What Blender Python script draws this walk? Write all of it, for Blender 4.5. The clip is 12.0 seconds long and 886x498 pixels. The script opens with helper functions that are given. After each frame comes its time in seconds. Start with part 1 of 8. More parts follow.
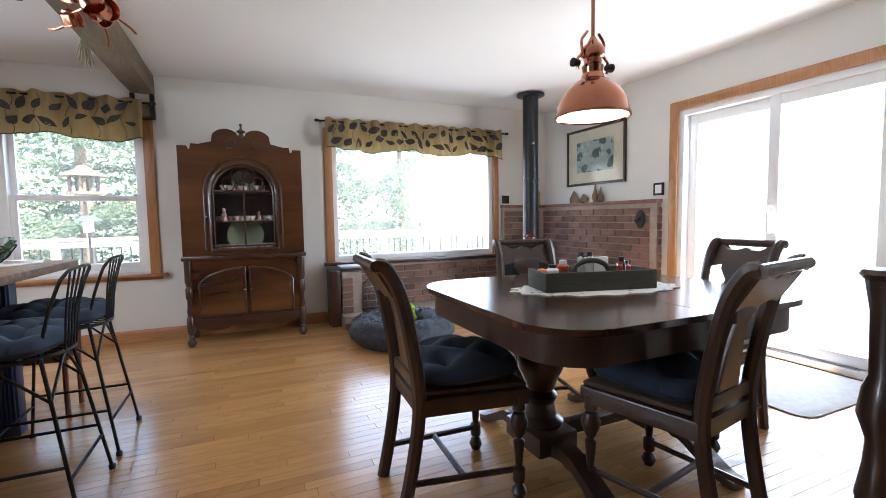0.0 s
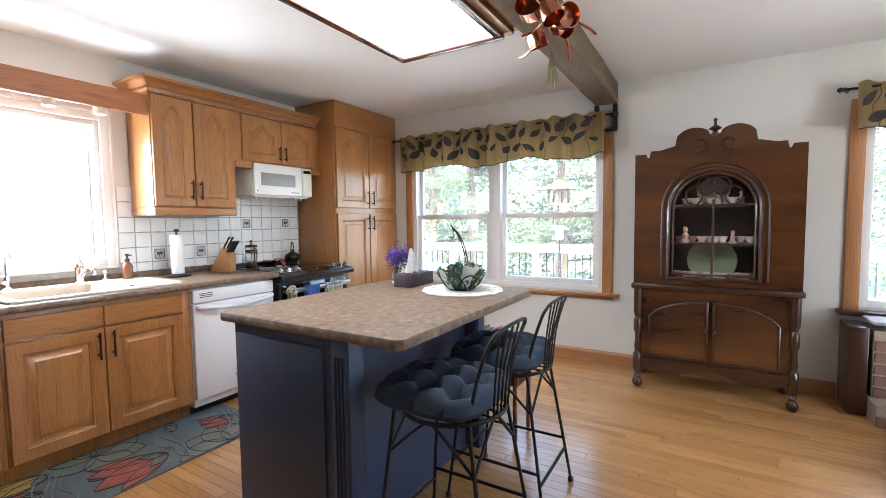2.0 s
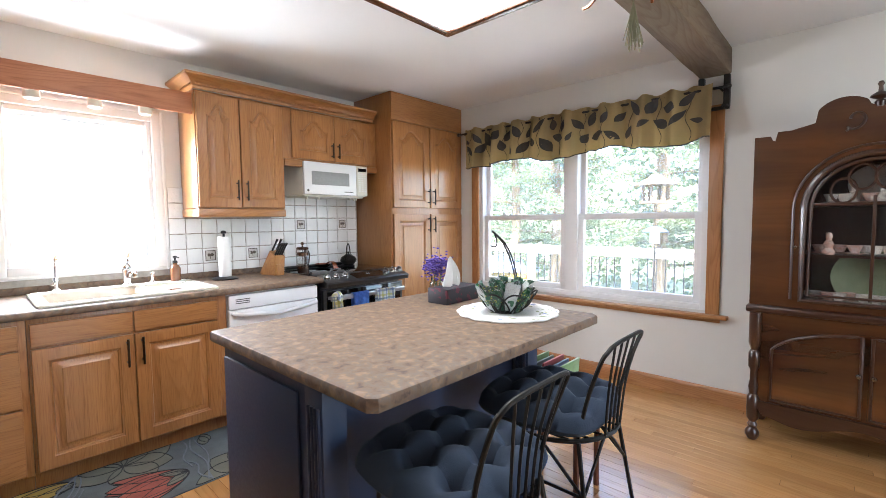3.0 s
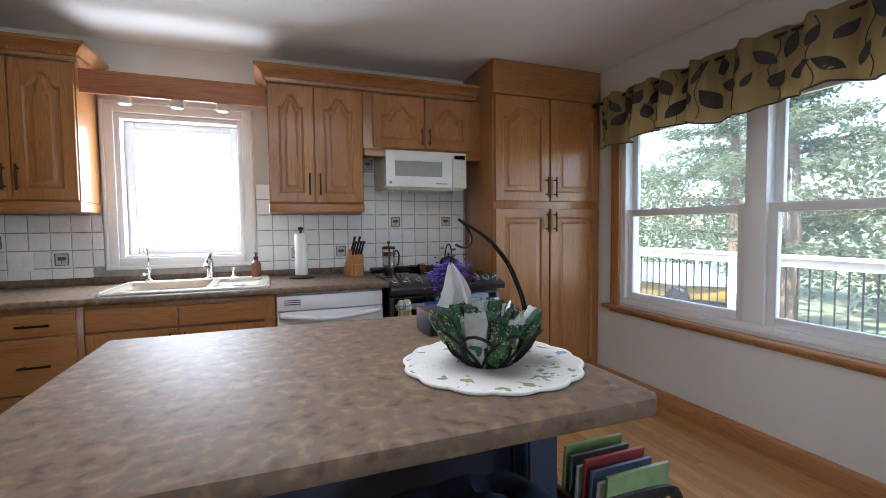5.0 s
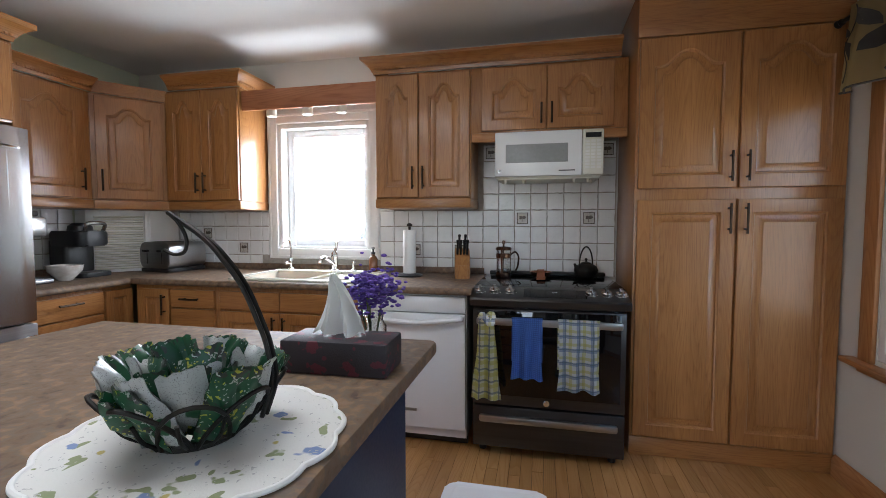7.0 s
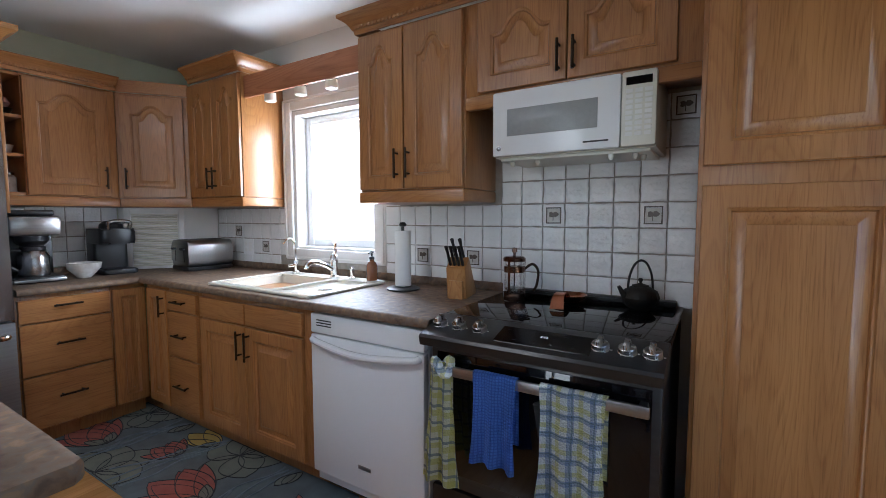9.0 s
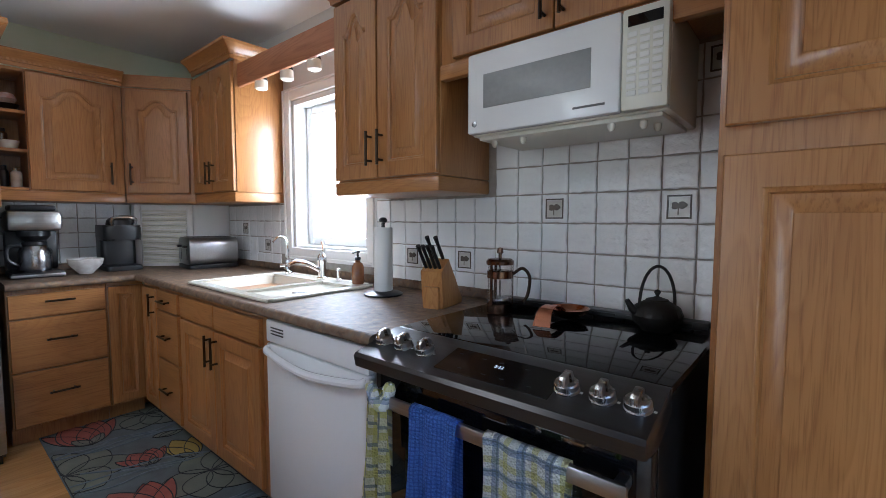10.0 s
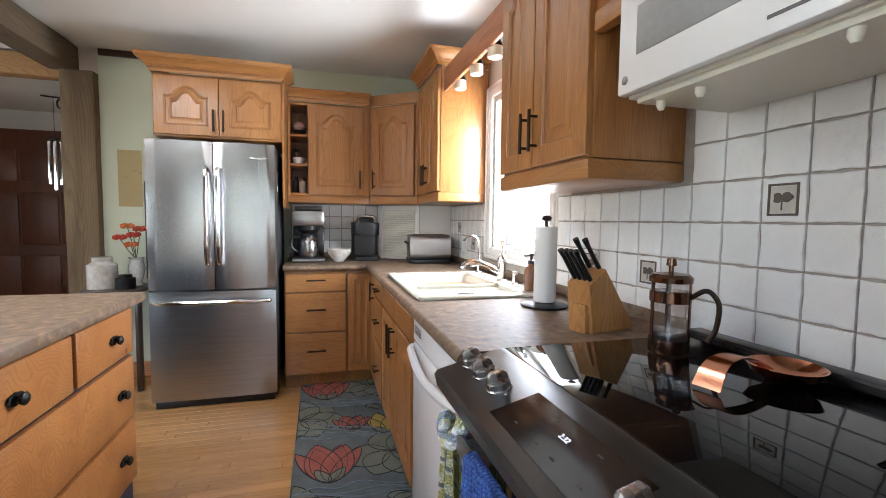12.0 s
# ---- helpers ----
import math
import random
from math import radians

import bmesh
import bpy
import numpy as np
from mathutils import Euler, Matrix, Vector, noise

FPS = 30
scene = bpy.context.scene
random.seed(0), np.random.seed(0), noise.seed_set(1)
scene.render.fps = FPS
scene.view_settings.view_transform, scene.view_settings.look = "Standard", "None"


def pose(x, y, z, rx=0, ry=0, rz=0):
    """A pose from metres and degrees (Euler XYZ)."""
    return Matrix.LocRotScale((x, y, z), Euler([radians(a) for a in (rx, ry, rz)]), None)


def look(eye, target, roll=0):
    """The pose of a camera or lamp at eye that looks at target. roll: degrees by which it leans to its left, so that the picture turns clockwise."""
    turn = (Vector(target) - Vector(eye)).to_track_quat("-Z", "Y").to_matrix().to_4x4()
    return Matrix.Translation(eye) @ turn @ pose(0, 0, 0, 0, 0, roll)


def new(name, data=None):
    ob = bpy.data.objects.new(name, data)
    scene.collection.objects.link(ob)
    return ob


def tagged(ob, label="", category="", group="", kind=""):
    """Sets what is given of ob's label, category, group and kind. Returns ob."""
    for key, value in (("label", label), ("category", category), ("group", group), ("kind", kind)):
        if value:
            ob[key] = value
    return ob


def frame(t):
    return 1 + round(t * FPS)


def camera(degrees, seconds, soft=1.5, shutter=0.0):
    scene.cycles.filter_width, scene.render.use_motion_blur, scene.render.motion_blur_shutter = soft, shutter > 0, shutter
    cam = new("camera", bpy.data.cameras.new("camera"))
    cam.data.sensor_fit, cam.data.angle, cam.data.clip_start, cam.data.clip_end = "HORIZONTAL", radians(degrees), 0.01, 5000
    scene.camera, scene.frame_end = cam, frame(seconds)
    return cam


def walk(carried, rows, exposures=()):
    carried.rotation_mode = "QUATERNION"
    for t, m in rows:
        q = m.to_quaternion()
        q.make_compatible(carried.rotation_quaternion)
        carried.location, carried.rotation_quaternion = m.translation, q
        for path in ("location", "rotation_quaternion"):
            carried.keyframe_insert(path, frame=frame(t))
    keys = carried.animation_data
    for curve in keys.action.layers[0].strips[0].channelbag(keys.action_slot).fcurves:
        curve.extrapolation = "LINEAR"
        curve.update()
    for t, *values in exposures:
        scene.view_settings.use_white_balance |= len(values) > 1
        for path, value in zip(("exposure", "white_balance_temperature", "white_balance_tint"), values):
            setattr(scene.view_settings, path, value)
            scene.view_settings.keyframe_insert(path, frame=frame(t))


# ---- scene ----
cam = camera(90.4, 12.0, 0.65)
PATH = [
    (0, (-0.143, 1.091, 1.104), (0.662, 2.916, 0.962), -0.9),
    (0.5, (-0.075, 1.291, 1.105), (0.056, 3.282, 0.979), -0.8),
    (1, (-0.092, 1.471, 1.181), (-0.506, 3.423, 1.052), -0.8),
    (1.5, (-0.132, 1.648, 1.218), (-0.914, 3.485, 1.1), -0.8),
    (2, (-0.201, 1.868, 1.282), (-1.229, 3.579, 1.156), -0.7),
    (2.5, (-0.235, 2.108, 1.306), (-1.437, 3.701, 1.177), -0.6),
    (4.5, (-0.343, 3.226, 1.26), (-2.097, 4.181, 1.149), -0.7),
    (5, (-0.38, 3.464, 1.242), (-2.246, 4.177, 1.14), -0.6),
    (5.5, (-0.454, 3.764, 1.248), (-2.407, 4.183, 1.143), -0.5),
    (6, (-0.513, 4.003, 1.257), (-2.508, 4.1, 1.151), -0.3),
    (6.5, (-0.584, 4.269, 1.254), (-2.572, 4.071, 1.151), -0.1),
    (7, (-0.759, 4.467, 1.239), (-2.71, 4.038, 1.129), 0.0),
    (9, (-1.722, 5.002, 1.28), (-3.417, 3.95, 1.131), -0.1),
    (9.5, (-1.954, 5.052, 1.262), (-3.573, 3.886, 1.123), -0.1),
    (10, (-2.202, 5.102, 1.242), (-3.731, 3.82, 1.107), 0.1),
    (10.5, (-2.404, 5.1, 1.191), (-3.833, 3.707, 1.061), 0.1),
    (11, (-2.539, 5.071, 1.18), (-3.813, 3.535, 1.052), 0.4),
    (11.5, (-2.611, 5.078, 1.187), (-3.608, 3.348, 1.061), 0.5),
    (12, (-2.712, 5.128, 1.224), (-3.254, 3.207, 1.095), 0.7),
]
walk(cam, [(t, look(eye, target, roll)) for t, eye, target, roll in PATH],
     [(t, 3.0 + e, k, 10) for t, e, k in ((0, 0.14, 5750), (0.5, 0.06, 5800), (1.0, 0.08, 5800), (1.5, 0.24, 5850), (2.5, 0.66, 5850), (4.5, -0.20, 5700), (5.0, -0.56, 5750), (5.5, -0.88, 5800), (6.5, -0.72, 5850), (7, -0.62, 5850), (9, -0.64, 5450), (9.5, -0.62, 5450), (10.5, -0.46, 5650), (11, -0.28, 5950), (11.5, 0.02, 6000), (12, 0.22, 6050))])

# ---- light ----
world = bpy.data.worlds.new("sky")
scene.world = world
world.use_nodes = True
wn = world.node_tree
sky = wn.nodes.new("ShaderNodeTexSky")
sky.sky_type = "NISHITA"
sky.sun_disc = False
sky.sun_elevation, sky.sun_rotation = radians(58), radians(200)
wn.nodes["Background"].inputs[1].default_value = 0.15
wn.links.new(sky.outputs[0], wn.nodes["Background"].inputs[0])
sun = new("sun", bpy.data.lights.new("sun", "SUN"))
sun.data.energy, sun.data.angle, sun.data.color = 5.0, radians(0.5), (1.0, 0.95, 0.87)
sun.matrix_world = look((0, 0, 20), (-4.0, 6.0, 8.0))


def window_lamp(name, eye, target, w, h, power, color=(0.96, 0.98, 1.0)):
    ob = new(name, bpy.data.lights.new(name, "AREA"))
    ob.data.shape, ob.data.size, ob.data.size_y = "RECTANGLE", w, h
    ob.data.energy, ob.data.color = power, color
    ob.matrix_world = look(eye, target)
    return ob


window_lamp("skylight_sink_window", (-3.93, 2.90, 1.55), (0, 2.90, 1.2), 0.64, 0.8, 7)
window_lamp("skylight_kitchen_window", (-2.0, 6.04, 1.25), (-2.0, 0, 0.9), 1.85, 1.1, 0.8)
window_lamp("skylight_dining_window", (1.66, 6.04, 1.25), (1.66, 0, 0.9), 1.85, 1.1, 2.6)
window_lamp("skylight_patio_door", (3.62, 3.165, 1.0), (0, 3.165, 0.6), 1.4, 1.9, 8)

# ---- materials ----
def nodes(name):
    m = bpy.data.materials.new(name)
    m.use_nodes = True
    return m, m.node_tree.nodes, m.node_tree.links, m.node_tree.nodes["Principled BSDF"]


def rgb(c, k=1.0):
    return (min(1, c[0] * k), min(1, c[1] * k), min(1, c[2] * k), 1)


def mat(name, c1, c2=None, rough=0.5, metal=0.0, scale=6.0, stretch=(1, 1, 1), bump=0.08, fine=90.0, coat=0.0, per_piece=0.0, trans=0.0, detail=5.0, dist=0.0):
    """Two scales of variation: broad tone from c1 to c2, and fine grain in gloss and relief."""
    m, n, l, b = nodes(name)
    c2 = c2 or tuple(v * 0.82 for v in c1)
    co = n.new("ShaderNodeTexCoord")
    mp = n.new("ShaderNodeMapping")
    mp.inputs["Scale"].default_value = stretch
    l.new(co.outputs["Object"], mp.inputs[0])
    a = n.new("ShaderNodeTexNoise")
    a.inputs["Scale"].default_value, a.inputs["Detail"].default_value, a.inputs["Distortion"].default_value = scale, detail, dist
    l.new(mp.outputs[0], a.inputs["Vector"])
    r = n.new("ShaderNodeValToRGB")
    r.color_ramp.elements[0].position, r.color_ramp.elements[1].position = 0.3, 0.7
    r.color_ramp.elements[0].color, r.color_ramp.elements[1].color = rgb(c2), rgb(c1)
    l.new(a.outputs[0], r.inputs[0])
    out = r.outputs[0]
    if per_piece:
        o = n.new("ShaderNodeObjectInfo")
        g = n.new("ShaderNodeNewGeometry")
        ad = n.new("ShaderNodeMath")
        ad.operation = "ADD"
        l.new(o.outputs["Random"], ad.inputs[0])
        l.new(g.outputs["Random Per Island"], ad.inputs[1])
        fr = n.new("ShaderNodeMath")
        fr.operation = "FRACT"
        l.new(ad.outputs[0], fr.inputs[0])
        mr = n.new("ShaderNodeMapRange")
        mr.inputs[3].default_value, mr.inputs[4].default_value = 1 - per_piece, 1 + per_piece * 0.6
        l.new(fr.outputs[0], mr.inputs[0])
        hs = n.new("ShaderNodeHueSaturation")
        l.new(mr.outputs[0], hs.inputs["Value"])
        l.new(out, hs.inputs["Color"])
        out = hs.outputs[0]
    l.new(out, b.inputs["Base Color"])
    f = n.new("ShaderNodeTexNoise")
    f.inputs["Scale"].default_value, f.inputs["Detail"].default_value = fine, 4
    l.new(mp.outputs[0], f.inputs["Vector"])
    rr = n.new("ShaderNodeMapRange")
    rr.inputs[3].default_value, rr.inputs[4].default_value = max(0.02, rough * 0.82), min(1, rough * 1.2)
    l.new(f.outputs[0], rr.inputs[0])
    l.new(rr.outputs[0], b.inputs["Roughness"])
    if bump:
        bp = n.new("ShaderNodeBump")
        bp.inputs["Strength"].default_value, bp.inputs["Distance"].default_value = bump, 0.004
        l.new(f.outputs[0], bp.inputs["Height"])
        l.new(bp.outputs[0], b.inputs["Normal"])
    b.inputs["Metallic"].default_value = metal
    b.inputs["Coat Weight"].default_value = coat
    b.inputs["Coat Roughness"].default_value = 0.15
    b.inputs["Transmission Weight"].default_value = trans
    return m


def wood(name, light, dark, axis="z", rough=0.35, coat=0.2, scale=1.0, per_piece=0.0, pores=0.32, rings=0.5):
    """Plain-sawn grain along one axis: broad tone, cathedral growth rings, fine pores; each board cut from its own place."""
    st = {"x": (0.5, 4, 4), "y": (4, 0.5, 4), "z": (4, 4, 0.5)}[axis]
    m = mat(name, light, dark, rough, 0, 1.6 * scale, st, 0.04, 45 * scale, coat, per_piece, 0, 4, 0.6)
    n, l, b = m.node_tree.nodes, m.node_tree.links, m.node_tree.nodes["Principled BSDF"]
    src = b.inputs["Base Color"].links[0].from_socket
    co = n.new("ShaderNodeTexCoord")
    oi = n.new("ShaderNodeObjectInfo")
    ge = n.new("ShaderNodeNewGeometry")

    def math_node(op, a, v):
        q = n.new("ShaderNodeMath")
        q.operation = op
        l.new(a, q.inputs[0])
        if isinstance(v, float):
            q.inputs[1].default_value = v
        else:
            l.new(v, q.inputs[1])
        return q.outputs[0]

    shift = math_node("MULTIPLY", math_node("ADD", oi.outputs["Random"], ge.outputs["Random Per Island"]), 23.0)
    mv = n.new("ShaderNodeVectorMath")
    mv.operation = "ADD"
    l.new(co.outputs["Object"], mv.inputs[0])
    l.new(shift, mv.inputs[1])
    mp = n.new("ShaderNodeMapping")
    mp.inputs["Scale"].default_value = {"x": (0.60, 5.0, 5.0), "y": (5.0, 0.60, 5.0), "z": (5.0, 5.0, 0.60)}[axis]
    l.new(mv.outputs[0], mp.inputs[0])
    w = n.new("ShaderNodeTexNoise")
    w.inputs["Scale"].default_value, w.inputs["Detail"].default_value, w.inputs["Roughness"].default_value = scale, 1.6, 0.35
    l.new(mp.outputs[0], w.inputs["Vector"])
    saw = math_node("FRACT", math_node("MULTIPLY", w.outputs[0], 34.0), 0.0)
    rp = n.new("ShaderNodeValToRGB")
    e = rp.color_ramp.elements
    e[0].position, e[0].color = 0.0, (0.1, 0.1, 0.1, 1)
    e[1].position, e[1].color = 1.0, (0.15, 0.15, 0.15, 1)
    e.new(0.55).color = (0.35, 0.35, 0.35, 1)
    e.new(0.86).color = (1, 1, 1, 1)
    l.new(saw, rp.inputs[0])
    mx = n.new("ShaderNodeMixRGB")
    mx.blend_type = "MULTIPLY"
    l.new(math_node("MULTIPLY", rp.outputs[0], rings), mx.inputs[0])
    l.new(src, mx.inputs[1])
    mx.inputs[2].default_value = (0.60, 0.47, 0.34, 1)
    # pores: short dark dashes along the grain
    mq = n.new("ShaderNodeMapping")
    mq.inputs["Scale"].default_value = {"x": (9, 260, 260), "y": (260, 9, 260), "z": (260, 260, 9)}[axis]
    l.new(mv.outputs[0], mq.inputs[0])
    po = n.new("ShaderNodeTexNoise")
    po.inputs["Scale"].default_value, po.inputs["Detail"].default_value = scale, 3
    l.new(mq.outputs[0], po.inputs["Vector"])
    pr = n.new("ShaderNodeMapRange")
    pr.inputs[1].default_value, pr.inputs[2].default_value, pr.inputs[4].default_value = 0.50, 0.72, pores
    l.new(po.outputs[0], pr.inputs[0])
    my = n.new("ShaderNodeMixRGB")
    my.blend_type = "MULTIPLY"
    l.new(pr.outputs[0], my.inputs[0])
    l.new(mx.outputs[0], my.inputs[1])
    my.inputs[2].default_value = (0.42, 0.30, 0.20, 1)
    l.new(my.outputs[0], b.inputs["Base Color"])
    return m


def glass(name, tint=(1, 1, 1), rough=0.0, thin=True):
    m, n, l, b = nodes(name)
    if thin:
        t = n.new("ShaderNodeBsdfTransparent")
        t.inputs[0].default_value = rgb(tint)
        g = n.new("ShaderNodeBsdfGlossy")
        g.inputs["Roughness"].default_value = 0.02
        lw = n.new("ShaderNodeLayerWeight")
        pw = n.new("ShaderNodeMath")
        pw.operation, pw.inputs[1].default_value = "POWER", 4.0
        l.new(lw.outputs["Facing"], pw.inputs[0])
        f = n.new("ShaderNodeMapRange")
        f.inputs[3].default_value, f.inputs[4].default_value = 0.025, 0.7
        l.new(pw.outputs[0], f.inputs[0])
        x = n.new("ShaderNodeMixShader")
        l.new(f.outputs[0], x.inputs[0])
        # white veil mixed into the pane: window glare that lifts the darks behind it
        glare_veil = n.new("ShaderNodeBsdfTranslucent")
        dm = n.new("ShaderNodeMixShader")
        dm.inputs[0].default_value = 0.05
        l.new(t.outputs[0], dm.inputs[1])
        l.new(glare_veil.outputs[0], dm.inputs[2])
        l.new(dm.outputs[0], x.inputs[1])
        l.new(g.outputs[0], x.inputs[2])
        l.new(x.outputs[0], n["Material Output"].inputs[0])
    else:
        b.inputs["Base Color"].default_value = rgb(tint)
        b.inputs["Transmission Weight"].default_value, b.inputs["Roughness"].default_value = 1.0, rough
    return m


def glow(name, col, strength):
    m, n, l, b = nodes(name)
    b.inputs["Base Color"].default_value = rgb(col)
    b.inputs["Emission Color"].default_value, b.inputs["Emission Strength"].default_value = rgb(col), strength
    return m


OAK = wood("honey_oak", (0.43, 0.202, 0.064), (0.32, 0.138, 0.041), "z", 0.32, 0.25, 1.0, 0.0, 0.50, 0.38)
OAK_H = wood("honey_oak_across", (0.43, 0.202, 0.064), (0.32, 0.138, 0.041), "x", 0.32, 0.25, 1.0, 0.0, 0.50, 0.38)
TRIM = wood("oak_trim", (0.50, 0.25, 0.10), (0.38, 0.17, 0.06), "x", 0.4, 0.15)
TRIM_V = wood("oak_trim_upright", (0.50, 0.25, 0.10), (0.38, 0.17, 0.06), "z", 0.4, 0.15)
CEDAR = wood("cedar_board", (0.46, 0.19, 0.085), (0.33, 0.12, 0.05), "x", 0.5, 0.05)
FLOOR = wood("oak_floor", (0.54, 0.30, 0.112), (0.43, 0.22, 0.075), "x", 0.23, 0.3, 0.8, 0.16, 0.14, 0.3)
PINE = wood("knotty_pine", (0.47, 0.205, 0.062), (0.36, 0.142, 0.040), "x", 0.4, 0.15)

def knots(m):
    """Scattered dark round knots over a wood's own colour."""
    n, l, b = m.node_tree.nodes, m.node_tree.links, m.node_tree.nodes["Principled BSDF"]
    src = b.inputs["Base Color"].links[0].from_socket
    co = n.new("ShaderNodeTexCoord")
    v = n.new("ShaderNodeTexVoronoi")
    v.inputs["Scale"].default_value = 5.5
    l.new(co.outputs["Object"], v.inputs["Vector"])
    r = n.new("ShaderNodeMapRange")
    r.inputs[1].default_value, r.inputs[2].default_value, r.inputs[3].default_value, r.inputs[4].default_value = 0.035, 0.085, 0.85, 0.0
    l.new(v.outputs["Distance"], r.inputs[0])
    x = n.new("ShaderNodeMixRGB")
    l.new(r.outputs[0], x.inputs[0])
    l.new(src, x.inputs[1])
    x.inputs[2].default_value = (0.09, 0.03, 0.012, 1)
    l.new(x.outputs[0], b.inputs["Base Color"])


knots(PINE)
WALNUT = wood("dark_mahogany", (0.062, 0.032, 0.020), (0.034, 0.017, 0.011), "z", 0.34, 0.2, 1.0, 0.0, 0.2)
WALNUT_H = wood("dark_mahogany_top", (0.075, 0.032, 0.018), (0.04, 0.017, 0.010), "y", 0.2, 0.5, 1.0, 0.0, 0.25)
HUTCH = wood("figured_walnut", (0.125, 0.045, 0.014), (0.026, 0.009, 0.005), "x", 0.22, 0.35, 0.7, 0.0, 0.05, 0.25)
HUTCH_D = wood("dark_walnut_trim", (0.060, 0.024, 0.011), (0.035, 0.013, 0.007), "x", 0.3, 0.3)
BEAM = wood("weathered_beam", (0.22, 0.165, 0.105), (0.095, 0.067, 0.042), "y", 0.85, 0.0, 0.8)
POST = wood("weathered_post", (0.25, 0.18, 0.105), (0.11, 0.075, 0.043), "z", 0.85, 0.0, 0.8)
DOORWOOD = wood("red_brown_door", (0.17, 0.055, 0.025), (0.11, 0.034, 0.016), "z", 0.45, 0.1)
GREYWOOD = wood("grey_green_box", (0.075, 0.075, 0.055), (0.04, 0.04, 0.03), "x", 0.7, 0.0)
BLOCKWOOD = wood("beech_block", (0.48, 0.24, 0.075), (0.38, 0.17, 0.05), "z", 0.4, 0.1, 2.0)
WALL = mat("wall_paint", (0.68, 0.66, 0.62), (0.64, 0.62, 0.58), 0.7, 0, 1.2, bump=0.05, fine=160)
WALL_G = mat("wall_paint_green", (0.66, 0.69, 0.54), (0.62, 0.65, 0.50), 0.7, 0, 1.2, bump=0.05, fine=160)
CEIL = mat("ceiling_paint", (0.80, 0.79, 0.77), (0.76, 0.75, 0.73), 0.8, 0, 0.8, bump=0.08, fine=120)
WHITE = mat("white_trim_paint", (0.80, 0.79, 0.77), (0.76, 0.75, 0.73), 0.35, 0, 3, bump=0.02)
VINYL = mat("white_vinyl", (0.82, 0.82, 0.82), (0.78, 0.78, 0.78), 0.3, 0, 3, bump=0.01)
TILE = mat("white_glazed_tile", (0.80, 0.80, 0.79), (0.76, 0.76, 0.755), 0.07, 0, 9, bump=1.0, fine=40, coat=0.0, per_piece=0.05)
GROUT = mat("grey_grout", (0.40, 0.365, 0.32), (0.30, 0.27, 0.235), 0.9, 0, 30, bump=0.3)
LAM = mat("brown_laminate", (0.245, 0.165, 0.108), (0.085, 0.053, 0.035), 0.60, 0, 30, bump=0.06, fine=120, coat=0.0, dist=0.35, detail=12)
rp_ = LAM.node_tree.nodes["Color Ramp"].color_ramp
for p_, c_ in ((0.44, (0.165, 0.102, 0.059)), (0.53, (0.15, 0.11, 0.08)), (0.60, (0.22, 0.135, 0.072))):
    rp_.elements.new(p_).color = rgb(c_)
NAVY = mat("navy_paint", (0.020, 0.034, 0.075), (0.016, 0.027, 0.062), 0.42, 0, 4, bump=0.05)
APPL = mat("appliance_white", (0.78, 0.79, 0.80), (0.75, 0.76, 0.77), 0.25, 0, 2, bump=0.03, fine=300, coat=0.3)
CREAM = mat("microwave_cream", (0.70, 0.69, 0.60), (0.67, 0.66, 0.57), 0.3, 0, 2, bump=0.03, fine=300)
SINKM = mat("bisque_enamel", (0.74, 0.71, 0.60), (0.71, 0.68, 0.57), 0.15, 0, 3, bump=0.01, coat=0.5)
STEEL = mat("brushed_steel", (0.43, 0.435, 0.44), (0.42, 0.42, 0.425), 0.25, 1, 1, (30, 30, 0.3), 0.0, 3)
STEEL_H = mat("brushed_steel_across", (0.42, 0.42, 0.42), (0.36, 0.36, 0.36), 0.3, 1, 3, (0.6, 40, 40), 0.03, 20)
CHROME = mat("chrome", (0.75, 0.75, 0.76), (0.7, 0.7, 0.7), 0.08, 1, 3, bump=0.0)
BSTEEL = mat("slate_steel", (0.072, 0.070, 0.069), (0.060, 0.058, 0.057), 0.34, 0.85, 3, (0.6, 30, 30), 0.03, 20)
BLACKGL = mat("black_ceramic_glass", (0.004, 0.004, 0.005), (0.003, 0.003, 0.004), 0.03, 0, 3, bump=0.0)
BLACK = mat("black_plastic", (0.012, 0.012, 0.013), (0.008, 0.008, 0.009), 0.35, 0, 4, bump=0.05)
IRON = mat("black_iron", (0.014, 0.014, 0.014), (0.03, 0.025, 0.02), 0.5, 0.6, 14, bump=0.25, fine=60)
FLUE = mat("black_stove_paint", (0.022, 0.024, 0.028), (0.015, 0.016, 0.018), 0.35, 0.4, 5, bump=0.05)
BRONZE = mat("oil_rubbed_bronze", (0.03, 0.021, 0.016), (0.05, 0.032, 0.02), 0.35, 0.9, 10, bump=0.03)
COPPER = mat("copper", (0.58, 0.27, 0.17), (0.48, 0.20, 0.12), 0.17, 1, 8, bump=0.03)
CUSH = mat("navy_cotton", (0.018, 0.031, 0.056), (0.013, 0.022, 0.040), 0.9, 0, 8, bump=0.35, fine=350)
LINO = mat("seat_fabric", (0.10, 0.065, 0.045), (0.07, 0.045, 0.03), 0.8, 0, 12, bump=0.3, fine=300)
PAPER = mat("white_paper", (0.82, 0.82, 0.80), (0.78, 0.78, 0.76), 0.9, 0, 5, bump=0.1)
BRICK = mat("red_brown_brick", (0.225, 0.125, 0.090), (0.155, 0.080, 0.058), 0.85, 0, 14, bump=0.5, fine=70, per_piece=0.32)
MORTAR = mat("mortar", (0.36, 0.29, 0.24), (0.28, 0.22, 0.18), 0.95, 0, 25, bump=0.4)
PANE = glass("window_pane")
CLEAR = glass("clear_glass", (0.95, 0.97, 0.97), 0.0, False)
PANEL = glow("light_diffuser", (1.0, 0.98, 0.94), 1.4)
